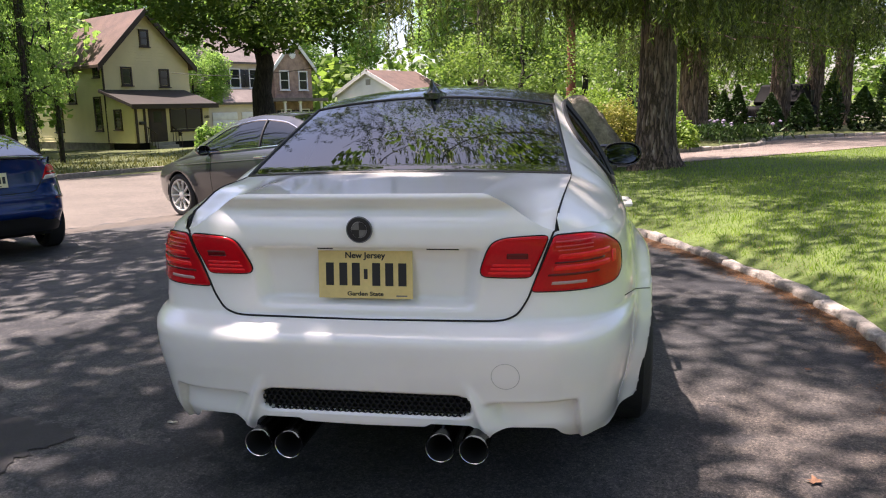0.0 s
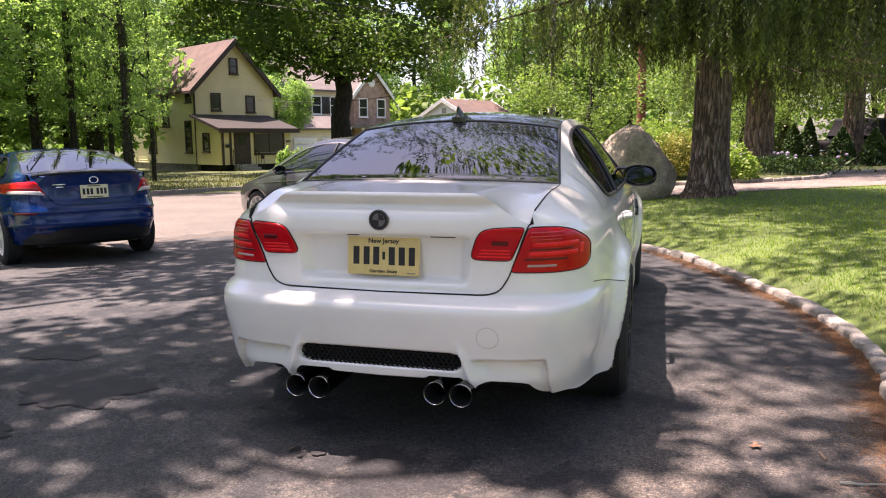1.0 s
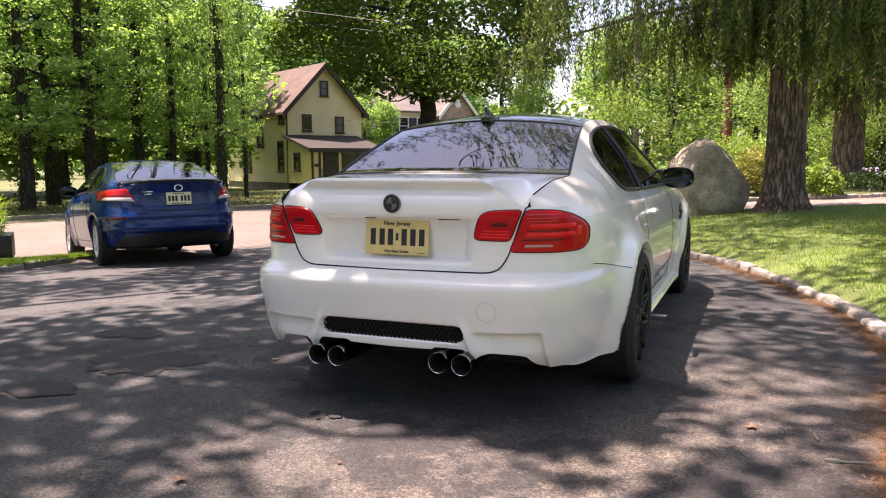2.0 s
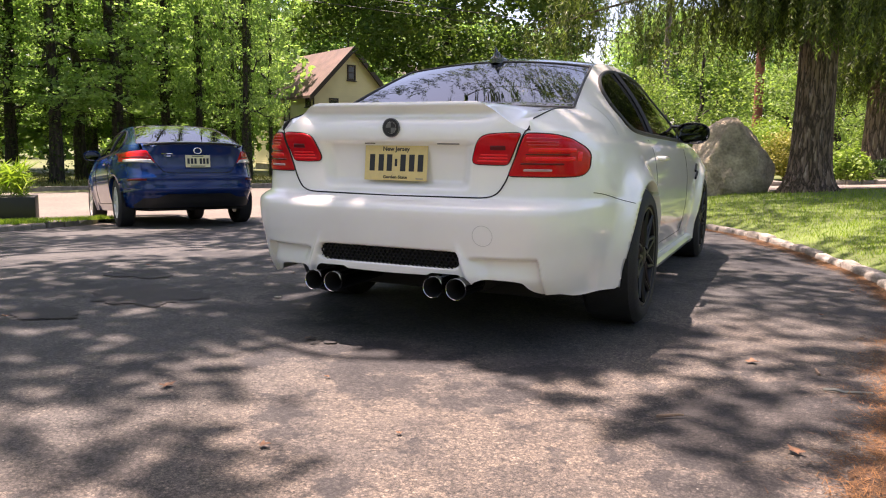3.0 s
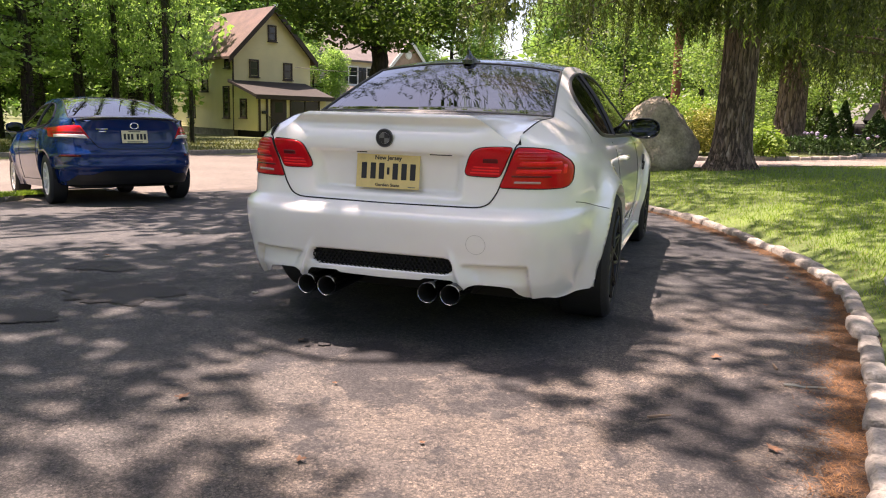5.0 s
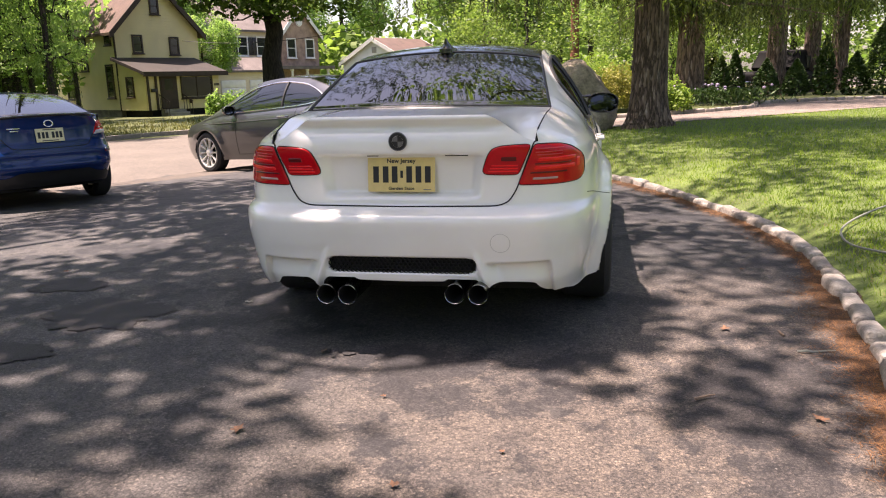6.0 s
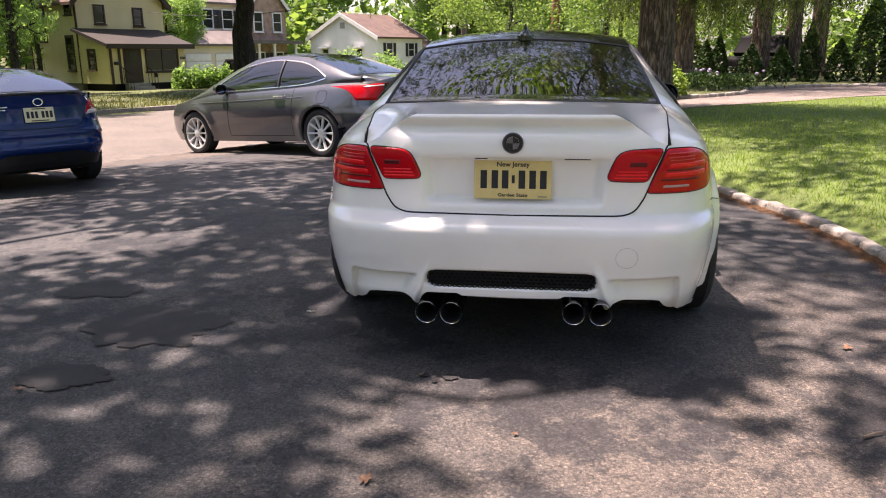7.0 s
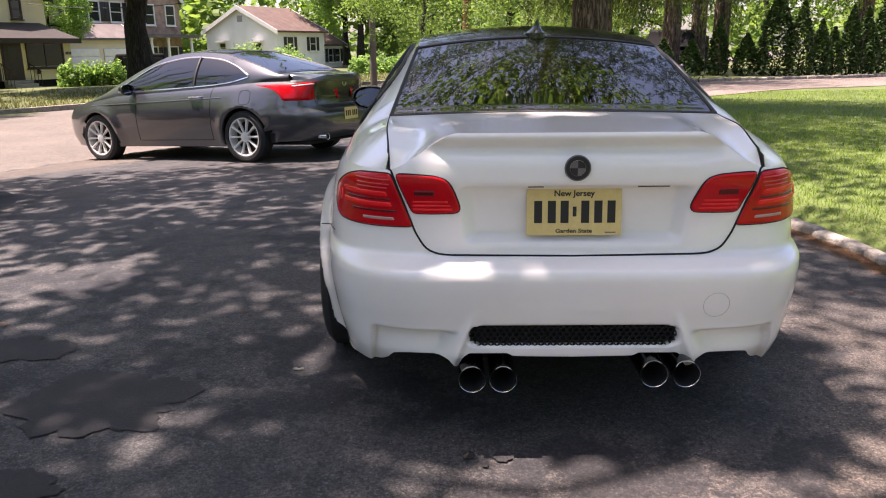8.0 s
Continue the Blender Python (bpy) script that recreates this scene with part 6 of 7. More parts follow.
def leaf_mesh(name, centres, size, material, rng, aspect=0.62, droop=0.0, flat=0.35, rise=0.6):
    """One mesh of many separate leaves, each a small folded blade, about the given centres."""
    n = len(centres)
    c = np.asarray(centres, float)
    a = rng.normal(size=(n, 3))
    a[:, 2] = a[:, 2] * rise - droop
    a /= np.linalg.norm(a, axis=1)[:, None]
    b = rng.normal(size=(n, 3))
    b[:, 2] *= flat
    b -= a * (a * b).sum(1)[:, None]
    b /= np.linalg.norm(b, axis=1)[:, None] + 1e-9
    s = (size * rng.uniform(0.6, 1.35, n))[:, None]
    v = np.empty((n, 4, 3))
    v[:, 0], v[:, 2] = c - a * s * 0.5, c + a * s * 0.5
    v[:, 1], v[:, 3] = c + b * s * aspect * 0.5 + a * s * 0.05, c - b * s * aspect * 0.5 + a * s * 0.05
    me = bpy.data.meshes.new(name)
    me.from_pydata(v.reshape(-1, 3).tolist(), [], np.arange(4 * n).reshape(n, 4).tolist())
    me.materials.append(M[material])
    return me


def clump_points(rng, clumps, per, spread):
    """Leaf places: many in a ball round each clump, denser outwards on top."""
    pts = []
    for (x, y, z), r in clumps:
        k = max(3, int(per * r * r))
        d = rng.normal(size=(k, 3))
        d /= np.linalg.norm(d, axis=1)[:, None]
        rad = r * rng.uniform(0.25, 1.0, k) ** 0.6
        p = d * rad[:, None] * (1, 1, spread)
        pts.append(p + (x, y, z))
    return np.concatenate(pts)


def bent(rng, p, q, n=6, wob=0.05):
    """A slightly crooked line from p to q."""
    p, q = np.array(p, float), np.array(q, float)
    L = np.linalg.norm(q - p)
    out = []
    for k in range(n + 1):
        t = k / n
        w = wob * L * math.sin(math.pi * t)
        out.append(tuple(p + (q - p) * t + rng.normal(size=3) * w * 0.5))
    out[0], out[-1] = tuple(p), tuple(q)
    return out


def broad_tree(name, label, at, height, r0, crown_c, crown_r, clumps, clump_r, per, leaf, material, bark, seed, group="", limbs=7, fork=0.35, crown_low=0.0, lean=(0, 0), sub=2, spread=0.62, ivy=0, rise=0.6, flat=0.35, open_to_sun=False, shade=()):
    """A broadleaf tree: tapered trunk, limbs that reach into the crown, and a crown of single leaves in uneven clumps."""
    rng = np.random.default_rng(seed)
    root = thing(name, label, "tree", group, at=at)
    top = (lean[0], lean[1], height * 0.86)
    tp = bent(rng, (0, 0, -0.15), top, 9, 0.02)
    rad = [r0 * (1.35 if k == 0 else 1.08 if k == 1 else 1 - 0.085 * k) for k in range(10)]
    part("trunk", tubed(tp, rad, 12), bark, root)
    cl = []
    for k in range(clumps):
        d = rng.normal(size=3)
        d /= np.linalg.norm(d)
        s = rng.uniform(0.35, 1.0) ** 0.5
        p = np.array(crown_c) + d * s * np.array(crown_r)
        g = p + np.array(at.translation) - np.array(SUN_TO) * ((p[2] + at.translation.z - 0.9) / SUN_TO.z)
        if open_to_sun and -1.35 < g[0] < 1.6 and -0.75 < g[1] < 1.3 and (g[1] < -0.1 or g[0] > 0.8 or rng.random() < 0.45):
            continue
        if p[2] < crown_low:
            p[2] = crown_low + rng.uniform(0, 0.8)
        cl.append((p, clump_r * rng.uniform(0.6, 1.3)))
    for x0, x1, y0, y1, n, r in shade:                   # unseen leaf sprays added along the sun line to shade chosen patches of car and ground
        for k in range(n):
            h = rng.uniform(8.2, 10.2)
            g = np.array((rng.uniform(x0, x1), rng.uniform(y0, y1), 0.0)) + np.array(SUN_TO) * (h / SUN_TO.z)
            cl.append((g - np.array(at.translation), r * rng.uniform(0.6, 1.35)))
    for k in range(limbs):
        h = height * (fork + (0.80 - fork) * k / max(limbs - 1, 1))
        base = np.array(tp[0]) + (np.array(top) - np.array(tp[0])) * (h / (height * 0.86))
        far = min(cl, key=lambda q: abs(q[0][2] - h - 0.6) + rng.uniform(0, 3.5))[0]
        bm = bmesh.new()
        line = bent(rng, base, far, 6, 0.10)
        r = r0 * (0.34 - 0.20 * k / limbs)
        tube(bm, line, [r * (1 - 0.13 * j) for j in range(7)], 7)
        for j in range(sub):
            q = np.array(line[3 + j]) + rng.normal(size=3) * (1.0, 1.0, 0.5) * clump_r
            tube(bm, bent(rng, line[3 + j], q, 4, 0.1), [r * 0.4, r * 0.33, r * 0.25, r * 0.18, r * 0.1], 5)
        part("limb", bm, bark, root)
    pts = clump_points(rng, cl, per, spread)
    pts = pts[pts[:, 2] > crown_low - 0.4]
    crown = new("crown", leaf_mesh("crown", pts, leaf, material, rng, flat=flat, rise=rise))
    crown.parent = root
    if ivy:
        t = rng.uniform(0, 1, ivy) ** 0.8
        q = rng.uniform(0, 2 * math.pi, ivy)
        rr = r0 * (1.1 - 0.4 * t) + np.abs(rng.normal(size=ivy)) * 0.13
        ob = new("ivy", leaf_mesh("ivy", np.stack((top[0] * t + rr * np.cos(q), top[1] * t + rr * np.sin(q), t * height * 0.7), 1), 0.12, "ivy", rng))
        ob.parent = root
    return root


def spruce_tree(at, label, height, r0, low, reach, seed, dense=1.0, buttress=1.0, fine=2, west=0.12, north=0.40, skirt=0, pitch=0.055, twig=0.095):
    """A tall spruce: flared trunk and boughs that sweep out and hang curtains of twigs."""
    rng = np.random.default_rng(seed)
    root = thing("spruce_tree", label, "tree", "old spruces", at=at)
    rows = []
    for z, k in ((-0.25, 1.62), (0.0, 1.48), (0.12, 1.30), (0.3, 1.16), (0.6, 1.05), (1.2, 1.0), (2.2, 0.95), (4, 0.86), (8, 0.65), (13, 0.4), (height, 0.05)):
        ring = []
        for j in range(28):
            a = 2 * math.pi * j / 28
            root_k = 1 + buttress * 0.22 * max(0, k - 1.0) * 2.2 * max(0, math.cos(a * 2.5 + seed)) + 0.035 * math.sin(a * 9 + z)
            ring.append((r0 * k * root_k * math.cos(a), r0 * k * root_k * math.sin(a), z))
        rows.append(ring)
    part("trunk", sheet(rows, closed=True), "bark", root, "furrowed grey-brown trunk with flared roots", smooth="all")
    strips, tips = [], []
    n_limb = int(105 * dense)
    n_main = n_limb
    n_limb += skirt                                      # short boughs that hang close about the trunk
    wood = bmesh.new()
    for i in range(n_limb):
        f = i / n_main if i < n_main else 0.22 * (i - n_main) / max(skirt, 1)
        z0 = low + (height - low - 1.0) * f ** 1.35
        a = i * 2.399 + rng.uniform(-0.3, 0.3)
        ca, sa = math.cos(a), math.sin(a)
        L = reach * (1 - 0.62 * f) * rng.uniform(0.75, 1.1) * (1 + (west if f < 0.3 else 0.95) * max(0.0, -ca)) * (1 - north * max(0.0, sa)) * (1 + (-0.40 if f < 0.3 else 0.30) * max(0.0, -sa))
        if i >= n_main:
            z0, L = low + 0.10 + 2.0 * rng.random(), rng.uniform(0.5, 1.7)
        line = []
        for k in range(9):
            t = k / 8
            line.append((ca * L * t, sa * L * t, z0 + L * (0.16 * t - 0.42 * t * t + 0.14 * t ** 3)))
        tube(wood, line, [max(0.008, 0.05 * (1 - 0.8 * f) * (1 - 0.11 * k)) for k in range(9)], 5)
        hangs = int((150 if f < 0.22 else 175 if f < 0.75 else 50) * (L / reach) * dense) + (6 if i < n_main else 16)
        for _ in range(hangs):
            t = rng.uniform(0.07, 1.0) ** 0.85
            k = min(int(t * 8), 7)
            p = np.array(line[k]) + (np.array(line[k + 1]) - np.array(line[k])) * (t * 8 - k)
            side = rng.normal() * (0.26 if f < 0.3 else 0.48) * (0.4 + t)
            p = p + np.array((-sa, ca, 0)) * side + (0, 0, rng.uniform(-0.05, 0.08))
            drop = rng.uniform(0.25, 1.0) * (1.15 if f < 0.25 else 0.8 if f < 0.5 else 0.55)
            sway, new_tip = rng.normal(size=2) * 0.08, rng.random() < 0.6
            nseg = max(4, int(drop / pitch))
            for s_ in range(nseg):
                q = p + (sway[0] * s_ / nseg, sway[1] * s_ / nseg, -drop * s_ / nseg)
                (tips if (s_ >= nseg - 3 and new_tip) else strips).append(q)
    wood_ob = part("bough_wood", wood, "bark", root)
    tagged(wood_ob, kind="stuff")
    for nm, pts, m_, sz in (("twig_curtain", strips, "spruce", twig), ("new_growth", tips, "spruce_tip", twig)):
        pts = np.repeat(np.array(pts), max(2, round(fine * 0.34)), axis=0)
        pts = pts + rng.normal(size=pts.shape) * (0.019, 0.019, 0.03)
        ob = new(nm, leaf_mesh(nm, pts, sz, m_, rng, 0.18, droop=1.5, flat=1.0))
        ob.parent = root
        tagged(ob, kind="stuff")
    return root


spruce_tree(pose(1.80, 9.98, 0.32), "huge old spruce with furrowed trunk and drooping boughs", 19.0, 0.275, 2.95, 4.9, 3, fine=10, north=0.55, skirt=64)
spruce_tree(pose(3.35, 17.4, 0.38), "old spruce behind a flower bed", 17.0, 0.33, 2.35, 4.0, 11, 0.7, skirt=26, west=-0.45, north=0.0, fine=6, pitch=0.075, twig=0.12)
sp2 = spruce_tree(pose(6.25, 21.2, 0.30), "tall spruce beside clipped conifers", 18.0, 0.27, 3.3, 4.0, 17, 0.6, 0.4, fine=5, pitch=0.10, twig=0.15)
for x, y, k, rz in ((8.0, 24.2, 0.95, 70), (9.35, 25.9, 1.05, 160), (14.2, 25.5, 1.0, 220)):
    copy_thing(sp2, pose(x, y, 0.2, 0, 0, rz) @ Matrix.Scale(k, 4))

# maple over the street
maple = broad_tree("maple_tree", "large street maple with dark bark and a spreading crown", pose(-14.2, 32.3, -0.55), 15.0, 0.55,
                   (0, -0.6, 9.6), (8.2, 8.2, 5.0), 175, 1.40, 140, 0.29, "leaf_deep", "bark_dark", 5, limbs=10, fork=0.30, crown_low=4.9)
mp2 = broad_tree("broadleaf_tree", "leafy tree across the street", pose(-34.0, 46.0, -0.5), 13.0, 0.3, (0, 0, 8.0), (5.0, 5.0, 4.5), 70, 1.4, 170, 0.26, "leaf_light", "bark_dark", 6, "street trees", 6, 0.3, 2.6)
for x, y, k, rz in ((-30.5, 49, 1.0, 40), (-24.8, 45.6, 0.50, 150), (-12, 86, 1.3, 80), (-2, 77, 1.2, 150), (4.5, 62, 1.1, 200), (-9.5, 78, 1.3, 10), (-31, 72, 1.3, 20),
                    (-36, 56, 1.25, 300), (1.0, 72, 1.2, 50), (10, 60, 1.2, 20), (-29, 90, 1.4, 120)):
    copy_thing(mp2, pose(x, y, -0.5, 0, 0, rz) @ Matrix.Scale(k, 4))

# understory behind the boulder and the lane
und = broad_tree("broadleaf_tree", "young leafy tree behind the boulder", pose(-1.2, 22.6, 0.0), 5.2, 0.11, (0, 0, 3.0), (2.3, 2.3, 2.2), 46, 0.72, 480, 0.10, "leaf", "bark_dark", 21, "understory", 5, 0.25, 0.6)
for x, y, k, rz in ((3.0, 31.0, 1.3, 60), (3.6, 24.3, 0.75, 140), (6.5, 36.5, 1.6, 200), (10.5, 37.0, 1.6, 250), (15.0, 36.0, 1.7, 310), (19.0, 33.0, 1.6, 20), (23.0, 30.0, 1.6, 100), (22, 22, 1.6, 50), (26, 18, 1.6, 130)):
    copy_thing(und, pose(x, y, 0.1, 0, 0, rz) @ Matrix.Scale(k, 4))

# woods beyond the street: tall thin trunks, leaves all the way down
woods = []
for sd in (31, 32, 33):
    rng = np.random.default_rng(sd)
    w = broad_tree("woodland_tree", "slender woodland tree with vines and leafy sprays", pose(0, 0, -50), 14.0, 0.16 + 0.03 * (sd - 31), (0, 0, 4.8), (2.9, 2.9, 4.2), 105, 0.66, 170, 0.145, "leaf_light", "bark_dark", sd, "woods", 9, 0.14, 1.5, spread=0.20, ivy=2600, rise=0.3, flat=0.22)
    woods.append(w)
SPOTS = [(-21.2, 13.5), (-18.9, 13.3), (-21.6, 16.5), (-18.5, 15.4), (-19.6, 18.6), (-18.1, 18.7), (-15.4, 17.9), (-16.6, 19.6), (-19.6, 22.3), (-23.5, 20.5), (-22.5, 25.0), (-26.0, 22.5), (-25.5, 12.0), (-24.0, 8.0),
         (-27.5, 17.0), (-28.5, 23.0), (-25.0, 27.5), (-31.5, 12.5), (-27.0, 5.0), (-33.0, 19.5), (-34.0, 27.5), (-30.0, 31.5), (-23.0, 4.5), (-21.6, 10.2), (-35, 7), (-31, 0.5), (-26.5, -1.0), (-38, 14), (-39, 24), (-18.25, 23.0)]
for k, (x, y) in enumerate(SPOTS):
    s_ = RNG.uniform(0.85, 1.2)
    if x > -17.2 or (x, y) in ((-18.1, 18.7), (-19.6, 22.3)):
        s_ *= 0.55
    elif (x, y) == (-18.25, 23.0):
        s_ = 0.40
    m = pose(x, y, ground_z(x, y) - 0.05, 0, 0, RNG.uniform(0, 360)) @ Matrix.Diagonal((s_, s_, RNG.uniform(0.95, 1.3), 1))
    if k < 3:
        woods[k].matrix_basis = m
    else:
        copy_thing(woods[k % 3], m)

# overhanging shade trees out of view beside and behind the driveway, with sprays added where shade is wanted
oak = broad_tree("oak_tree", "tall oak shading the driveway", pose(-9.6, -1.6, -0.1), 15.0, 0.38, (2.7, 4.3, 10.6), (4.7, 5.4, 2.8), 108, 0.85, 225, 0.21, "leaf", "bark_dark", 41, "shade trees", 9, 0.42, 7.4, (1.4, 1.2), open_to_sun=True,
                 shade=((-0.75, 1.2, 0.05, 1.25, 30, 0.42), (-0.8, 1.2, 0.0, 0.15, 30, 0.19), (-0.05, 0.7, -0.04, 0.13, 26, 0.17), (0.55, 1.45, -0.6, -0.05, 5, 0.22), (-3.2, -1.4, 2.5, 6.5, 14, 0.5), (-0.8, 0.75, -0.03, 0.11, 34, 0.16)))
copy_thing(oak, pose(-11.5, -10.5, 0.0, 0, 0, 40))
copy_thing(oak, pose(7.0, -9.0, 0.2, 0, 0, 120))
copy_thing(oak, pose(-1.0, -15.0, 0.0, 0, 0, 250))
copy_thing(oak, pose(15.0, 2.0, 0.4, 0, 0, 75))
# unseen oak sited by its shadow; extra sprays shade kerb, lawn and car front
broad_tree("oak_tree", "thinly leaved oak out of view, placed to shade the lawn", pose(6.4, 0.2, 0.25), 14.5, 0.26, (-5.0, 4.0, 10.6), (6.0, 5.6, 2.2), 64, 0.72, 330, 0.145, "leaf", "bark_dark", 43, "shade trees", 6, 0.45, 7.6, (-1.0, 1.0), open_to_sun=True,
           shade=((1.45, 2.3, -1.3, 0.9, 11, 0.36), (1.0, 2.2, 1.6, 4.5, 10, 0.4), (-0.6, 1.0, -2.0, -1.2, 4, 0.3), (2.6, 6.5, 0.5, 7.5, 26, 0.5), (-2.2, 0.2, 5.2, 6.6, 10, 0.34)))

# far woods that close the view
rng = np.random.default_rng(55)
cl = []
for k in range(330):
    a = rng.uniform(0, 2 * math.pi)
    front = -0.9 < ((a - math.pi / 2 + math.pi) % (2 * math.pi) - math.pi) < 1.25
    d = rng.uniform(75, 130) if front else rng.uniform(48, 75)
    hgt = rng.uniform(6, 10.5) if front else rng.uniform(9, 17)
    for j in range(5):
        z = hgt * (0.15 + 0.2 * j)
        cl.append(((d * math.cos(a) + rng.normal() * 2.2, d * math.sin(a) + 5 + rng.normal() * 2.2, z), rng.uniform(2.2, 3.8) * (1.1 - 0.12 * j)))
far = new("far_woods", leaf_mesh("far_woods", clump_points(rng, cl, 6.5, 0.85), 1.1, "leaf", rng, 0.8))
tagged(far, "dense green woods in the distance", "woods", kind="stuff")

cl = []
for k in range(120):
    a, d = radians(90 + rng.uniform(36, 88)), rng.uniform(40, 54)
    hgt = rng.uniform(9, 15)
    for j in range(6):
        cl.append(((d * math.cos(a) + rng.normal() * 1.2, d * math.sin(a) - 3 + rng.normal() * 1.2, hgt * (0.20 + 0.15 * j)), rng.uniform(1.3, 2.2)))
thicket = new("thicket", leaf_mesh("thicket", clump_points(rng, cl, 42, 0.8), 0.50, "leaf_light", rng, 0.7))
tagged(thicket, "dense leafy thicket behind the slender woodland trees", "woods", kind="stuff")


# ---- shrubs, bed, boulder ----
def shrub(name, label, at, r, material, n, leaf, seed, category="shrub", group="", shape=None):
    rng = np.random.default_rng(seed)
    root = thing(name, label, category, group, at=at)
    for k in range(4):
        bm = bmesh.new()
        a = rng.uniform(0, 6.28)
        tube(bm, bent(rng, (0, 0, -0.05), (0.6 * r[0] * math.cos(a), 0.6 * r[1] * math.sin(a), 0.6 * r[2]), 4, 0.1), [0.02, 0.016, 0.012, 0.009, 0.005], 5)
        part("stem", bm, "bark_dark", root)
    d = rng.normal(size=(n, 3))
    d /= np.linalg.norm(d, axis=1)[:, None]
    d[:, 2] = np.abs(d[:, 2])
    lump = 1 + 0.16 * np.sin(d[:, 0] * 7 + seed) * np.cos(d[:, 1] * 6 - seed)
    p = d * (rng.uniform(0.55, 1.03, n) * lump)[:, None] * r
    if shape:
        p = shape(d, rng, n)
    ob = new("foliage", leaf_mesh("foliage", p, leaf, material, rng))
    ob.parent = root
    return root


def cone(h, w):
    def f(d, rng, n):
        t = rng.uniform(0, 1, n) ** 0.75
        a = rng.uniform(0, 2 * math.pi, n)
        r = w / 2 * np.where(t < 0.18, 0.72 + 1.55 * t, (1.0 - (np.maximum(t - 0.18, 0) / 0.82) ** 1.7)) * rng.uniform(0.72, 1.06, n) * (1 + 0.09 * np.sin(5 * a + 9 * t))
        return np.stack((r * np.cos(a), r * np.sin(a), 0.03 + t * h), 1)
    return f


shrub("mounded_shrub", "clipped bright green mounded shrub", pose(0.97, 15.6, 0.42), (1.05, 0.9, 1.20), "shrub", 15000, 0.055, 61)
shrub("azalea_bush", "yellowish azalea bush behind the spruce", pose(1.40, 14.55, 0.42), (0.62, 0.55, 0.92), "azalea", 7000, 0.055, 62)
shrub("low_shrub", "low bright green shrub beside the trunk", pose(2.55, 13.75, 0.40), (0.45, 0.42, 0.62), "shrub", 1800, 0.085, 63)
shrub("low_shrub", "low bright green shrub beside the boulder", pose(-0.15, 14.3, 0.35), (0.7, 0.6, 0.55), "shrub", 1800, 0.10, 64)
ARBS = [(5.85, 20.5, 0.72, 1.05), (6.61, 20.29, 0.72, 1.0), (7.31, 20.08, 0.63, 1.6), (8.02, 19.83, 0.73, 1.15), (8.75, 19.62, 1.04, 2.35), (9.31, 19.33, 0.8, 2.0), (9.94, 19.2, 0.61, 1.5), (10.36, 19.1, 0.57, 1.3),
        (10.92, 18.9, 0.63, 1.9), (11.45, 18.75, 0.74, 1.85), (12.1, 18.7, 0.8, 2.1), (4.75, 21.4, 0.6, 1.2), (5.25, 22.0, 0.6, 1.35)]
for k, (x, y, w, h) in enumerate(ARBS):
    y = max(y, far_lane(x) + 0.55)
    shrub("arborvitae", "dark green conical arborvitae, " + ("tall" if h > 1.7 else "low") + ", beside the lane", pose(x, y, lawn_z(x, far_lane(x)) + 0.05), (w, w, h), "cypress", int(1500 * h * w + 700), 0.10, 70 + k, "conifer", "conifer row", cone(h, w))
shrub("small_conifer", "bluish small conifer behind the bed", pose(4.9, 26.0, 0.1), (1, 1, 2), "spruce", 2200, 0.16, 90, "conifer", "", cone(2.2, 1.7))
for k, (x, y) in enumerate(((-19.6, 36.6), (-18.95, 36.95), (-18.3, 37.3), (-17.6, 37.65))):
    shrub("hedge_bush", "clipped light green hedge bush", pose(x, y, -0.62), (0.62, 0.62, 1.35), "leaf_light", 1300, 0.16, 100 + k, "hedge", "hedge bushes")
for k, (x, y, r) in enumerate(((-15.6, 56.5, 2.0), (-12.9, 58.0, 1.7), (-6.0, 47.5, 1.0), (-5.0, 49.5, 1.0), (-4.0, 51.5, 1.0), (-3.1, 53.5, 1.0))):
    shrub("garden_bush", "light green garden bush across the street", pose(x, y, -0.6), (r, r, r * (1.15 if r > 1.2 else 1.3)), "leaf_light", 1600, 0.24, 120 + k, "shrub", "garden bushes")

bed = thing("flower_bed", "flower bed of dark leaves with pale blossoms", "flower bed", at=pose(3.75, 15.55, 0.44))
rng = np.random.default_rng(77)
p = np.stack((rng.normal(size=1800) * 0.62, rng.normal(size=1800) * 0.30, rng.uniform(0, 1, 1800) ** 0.7 * 0.34), 1)
ob = new("foliage", leaf_mesh("foliage", p, 0.13, "cypress", rng, 0.3, -1.0))
ob.parent = bed
for k in range(16):
    bm = bmesh.new()
    ellipsoid(bm, (rng.normal() * 0.6, rng.normal() * 0.3, rng.uniform(0.3, 0.44)), (0.045, 0.045, 0.035), 0.3, 1, k)
    part("blossom", bm, "flower", bed)

bm = bmesh.new()
ellipsoid(bm, (0, 0, 0), (1, 1, 1), 0.0, 5)
FACETS = [(Vector(n).normalized(), d) for n, d in (((-0.75, -0.45, 0.5), 0.80), ((0.15, -0.9, 0.25), 0.78), ((0.8, -0.45, 0.28), 0.80), ((0.72, -0.15, 0.66), 0.70), ((-0.45, -0.2, 0.86), 0.92), ((0.9, 0.4, 0.1), 0.82), ((-0.95, 0.2, 0.1), 0.85), ((-0.1, 0.9, 0.4), 0.80), ((-0.55, -0.8, -0.2), 0.86))]
for v in bm.verts:
    n = v.co.normalized()
    k = 1.0
    for fn, fd in FACETS:                                # broad split faces with softened edges
        c = n.dot(fn)
        if c > 0.05:
            k = min(k, fd / c)
    k = k * 0.86 + 0.14 * 0.9 + 0.05 * noise.noise(n * 2.6 + Vector((3, 1, 0))) + 0.026 * noise.noise(n * 7) + 0.012 * noise.noise(n * 19)
    q = n * k
    v.co = Vector((q.x * 0.74 + 0.05 * q.z, q.y * 0.62, q.z * 0.80 + 0.30))
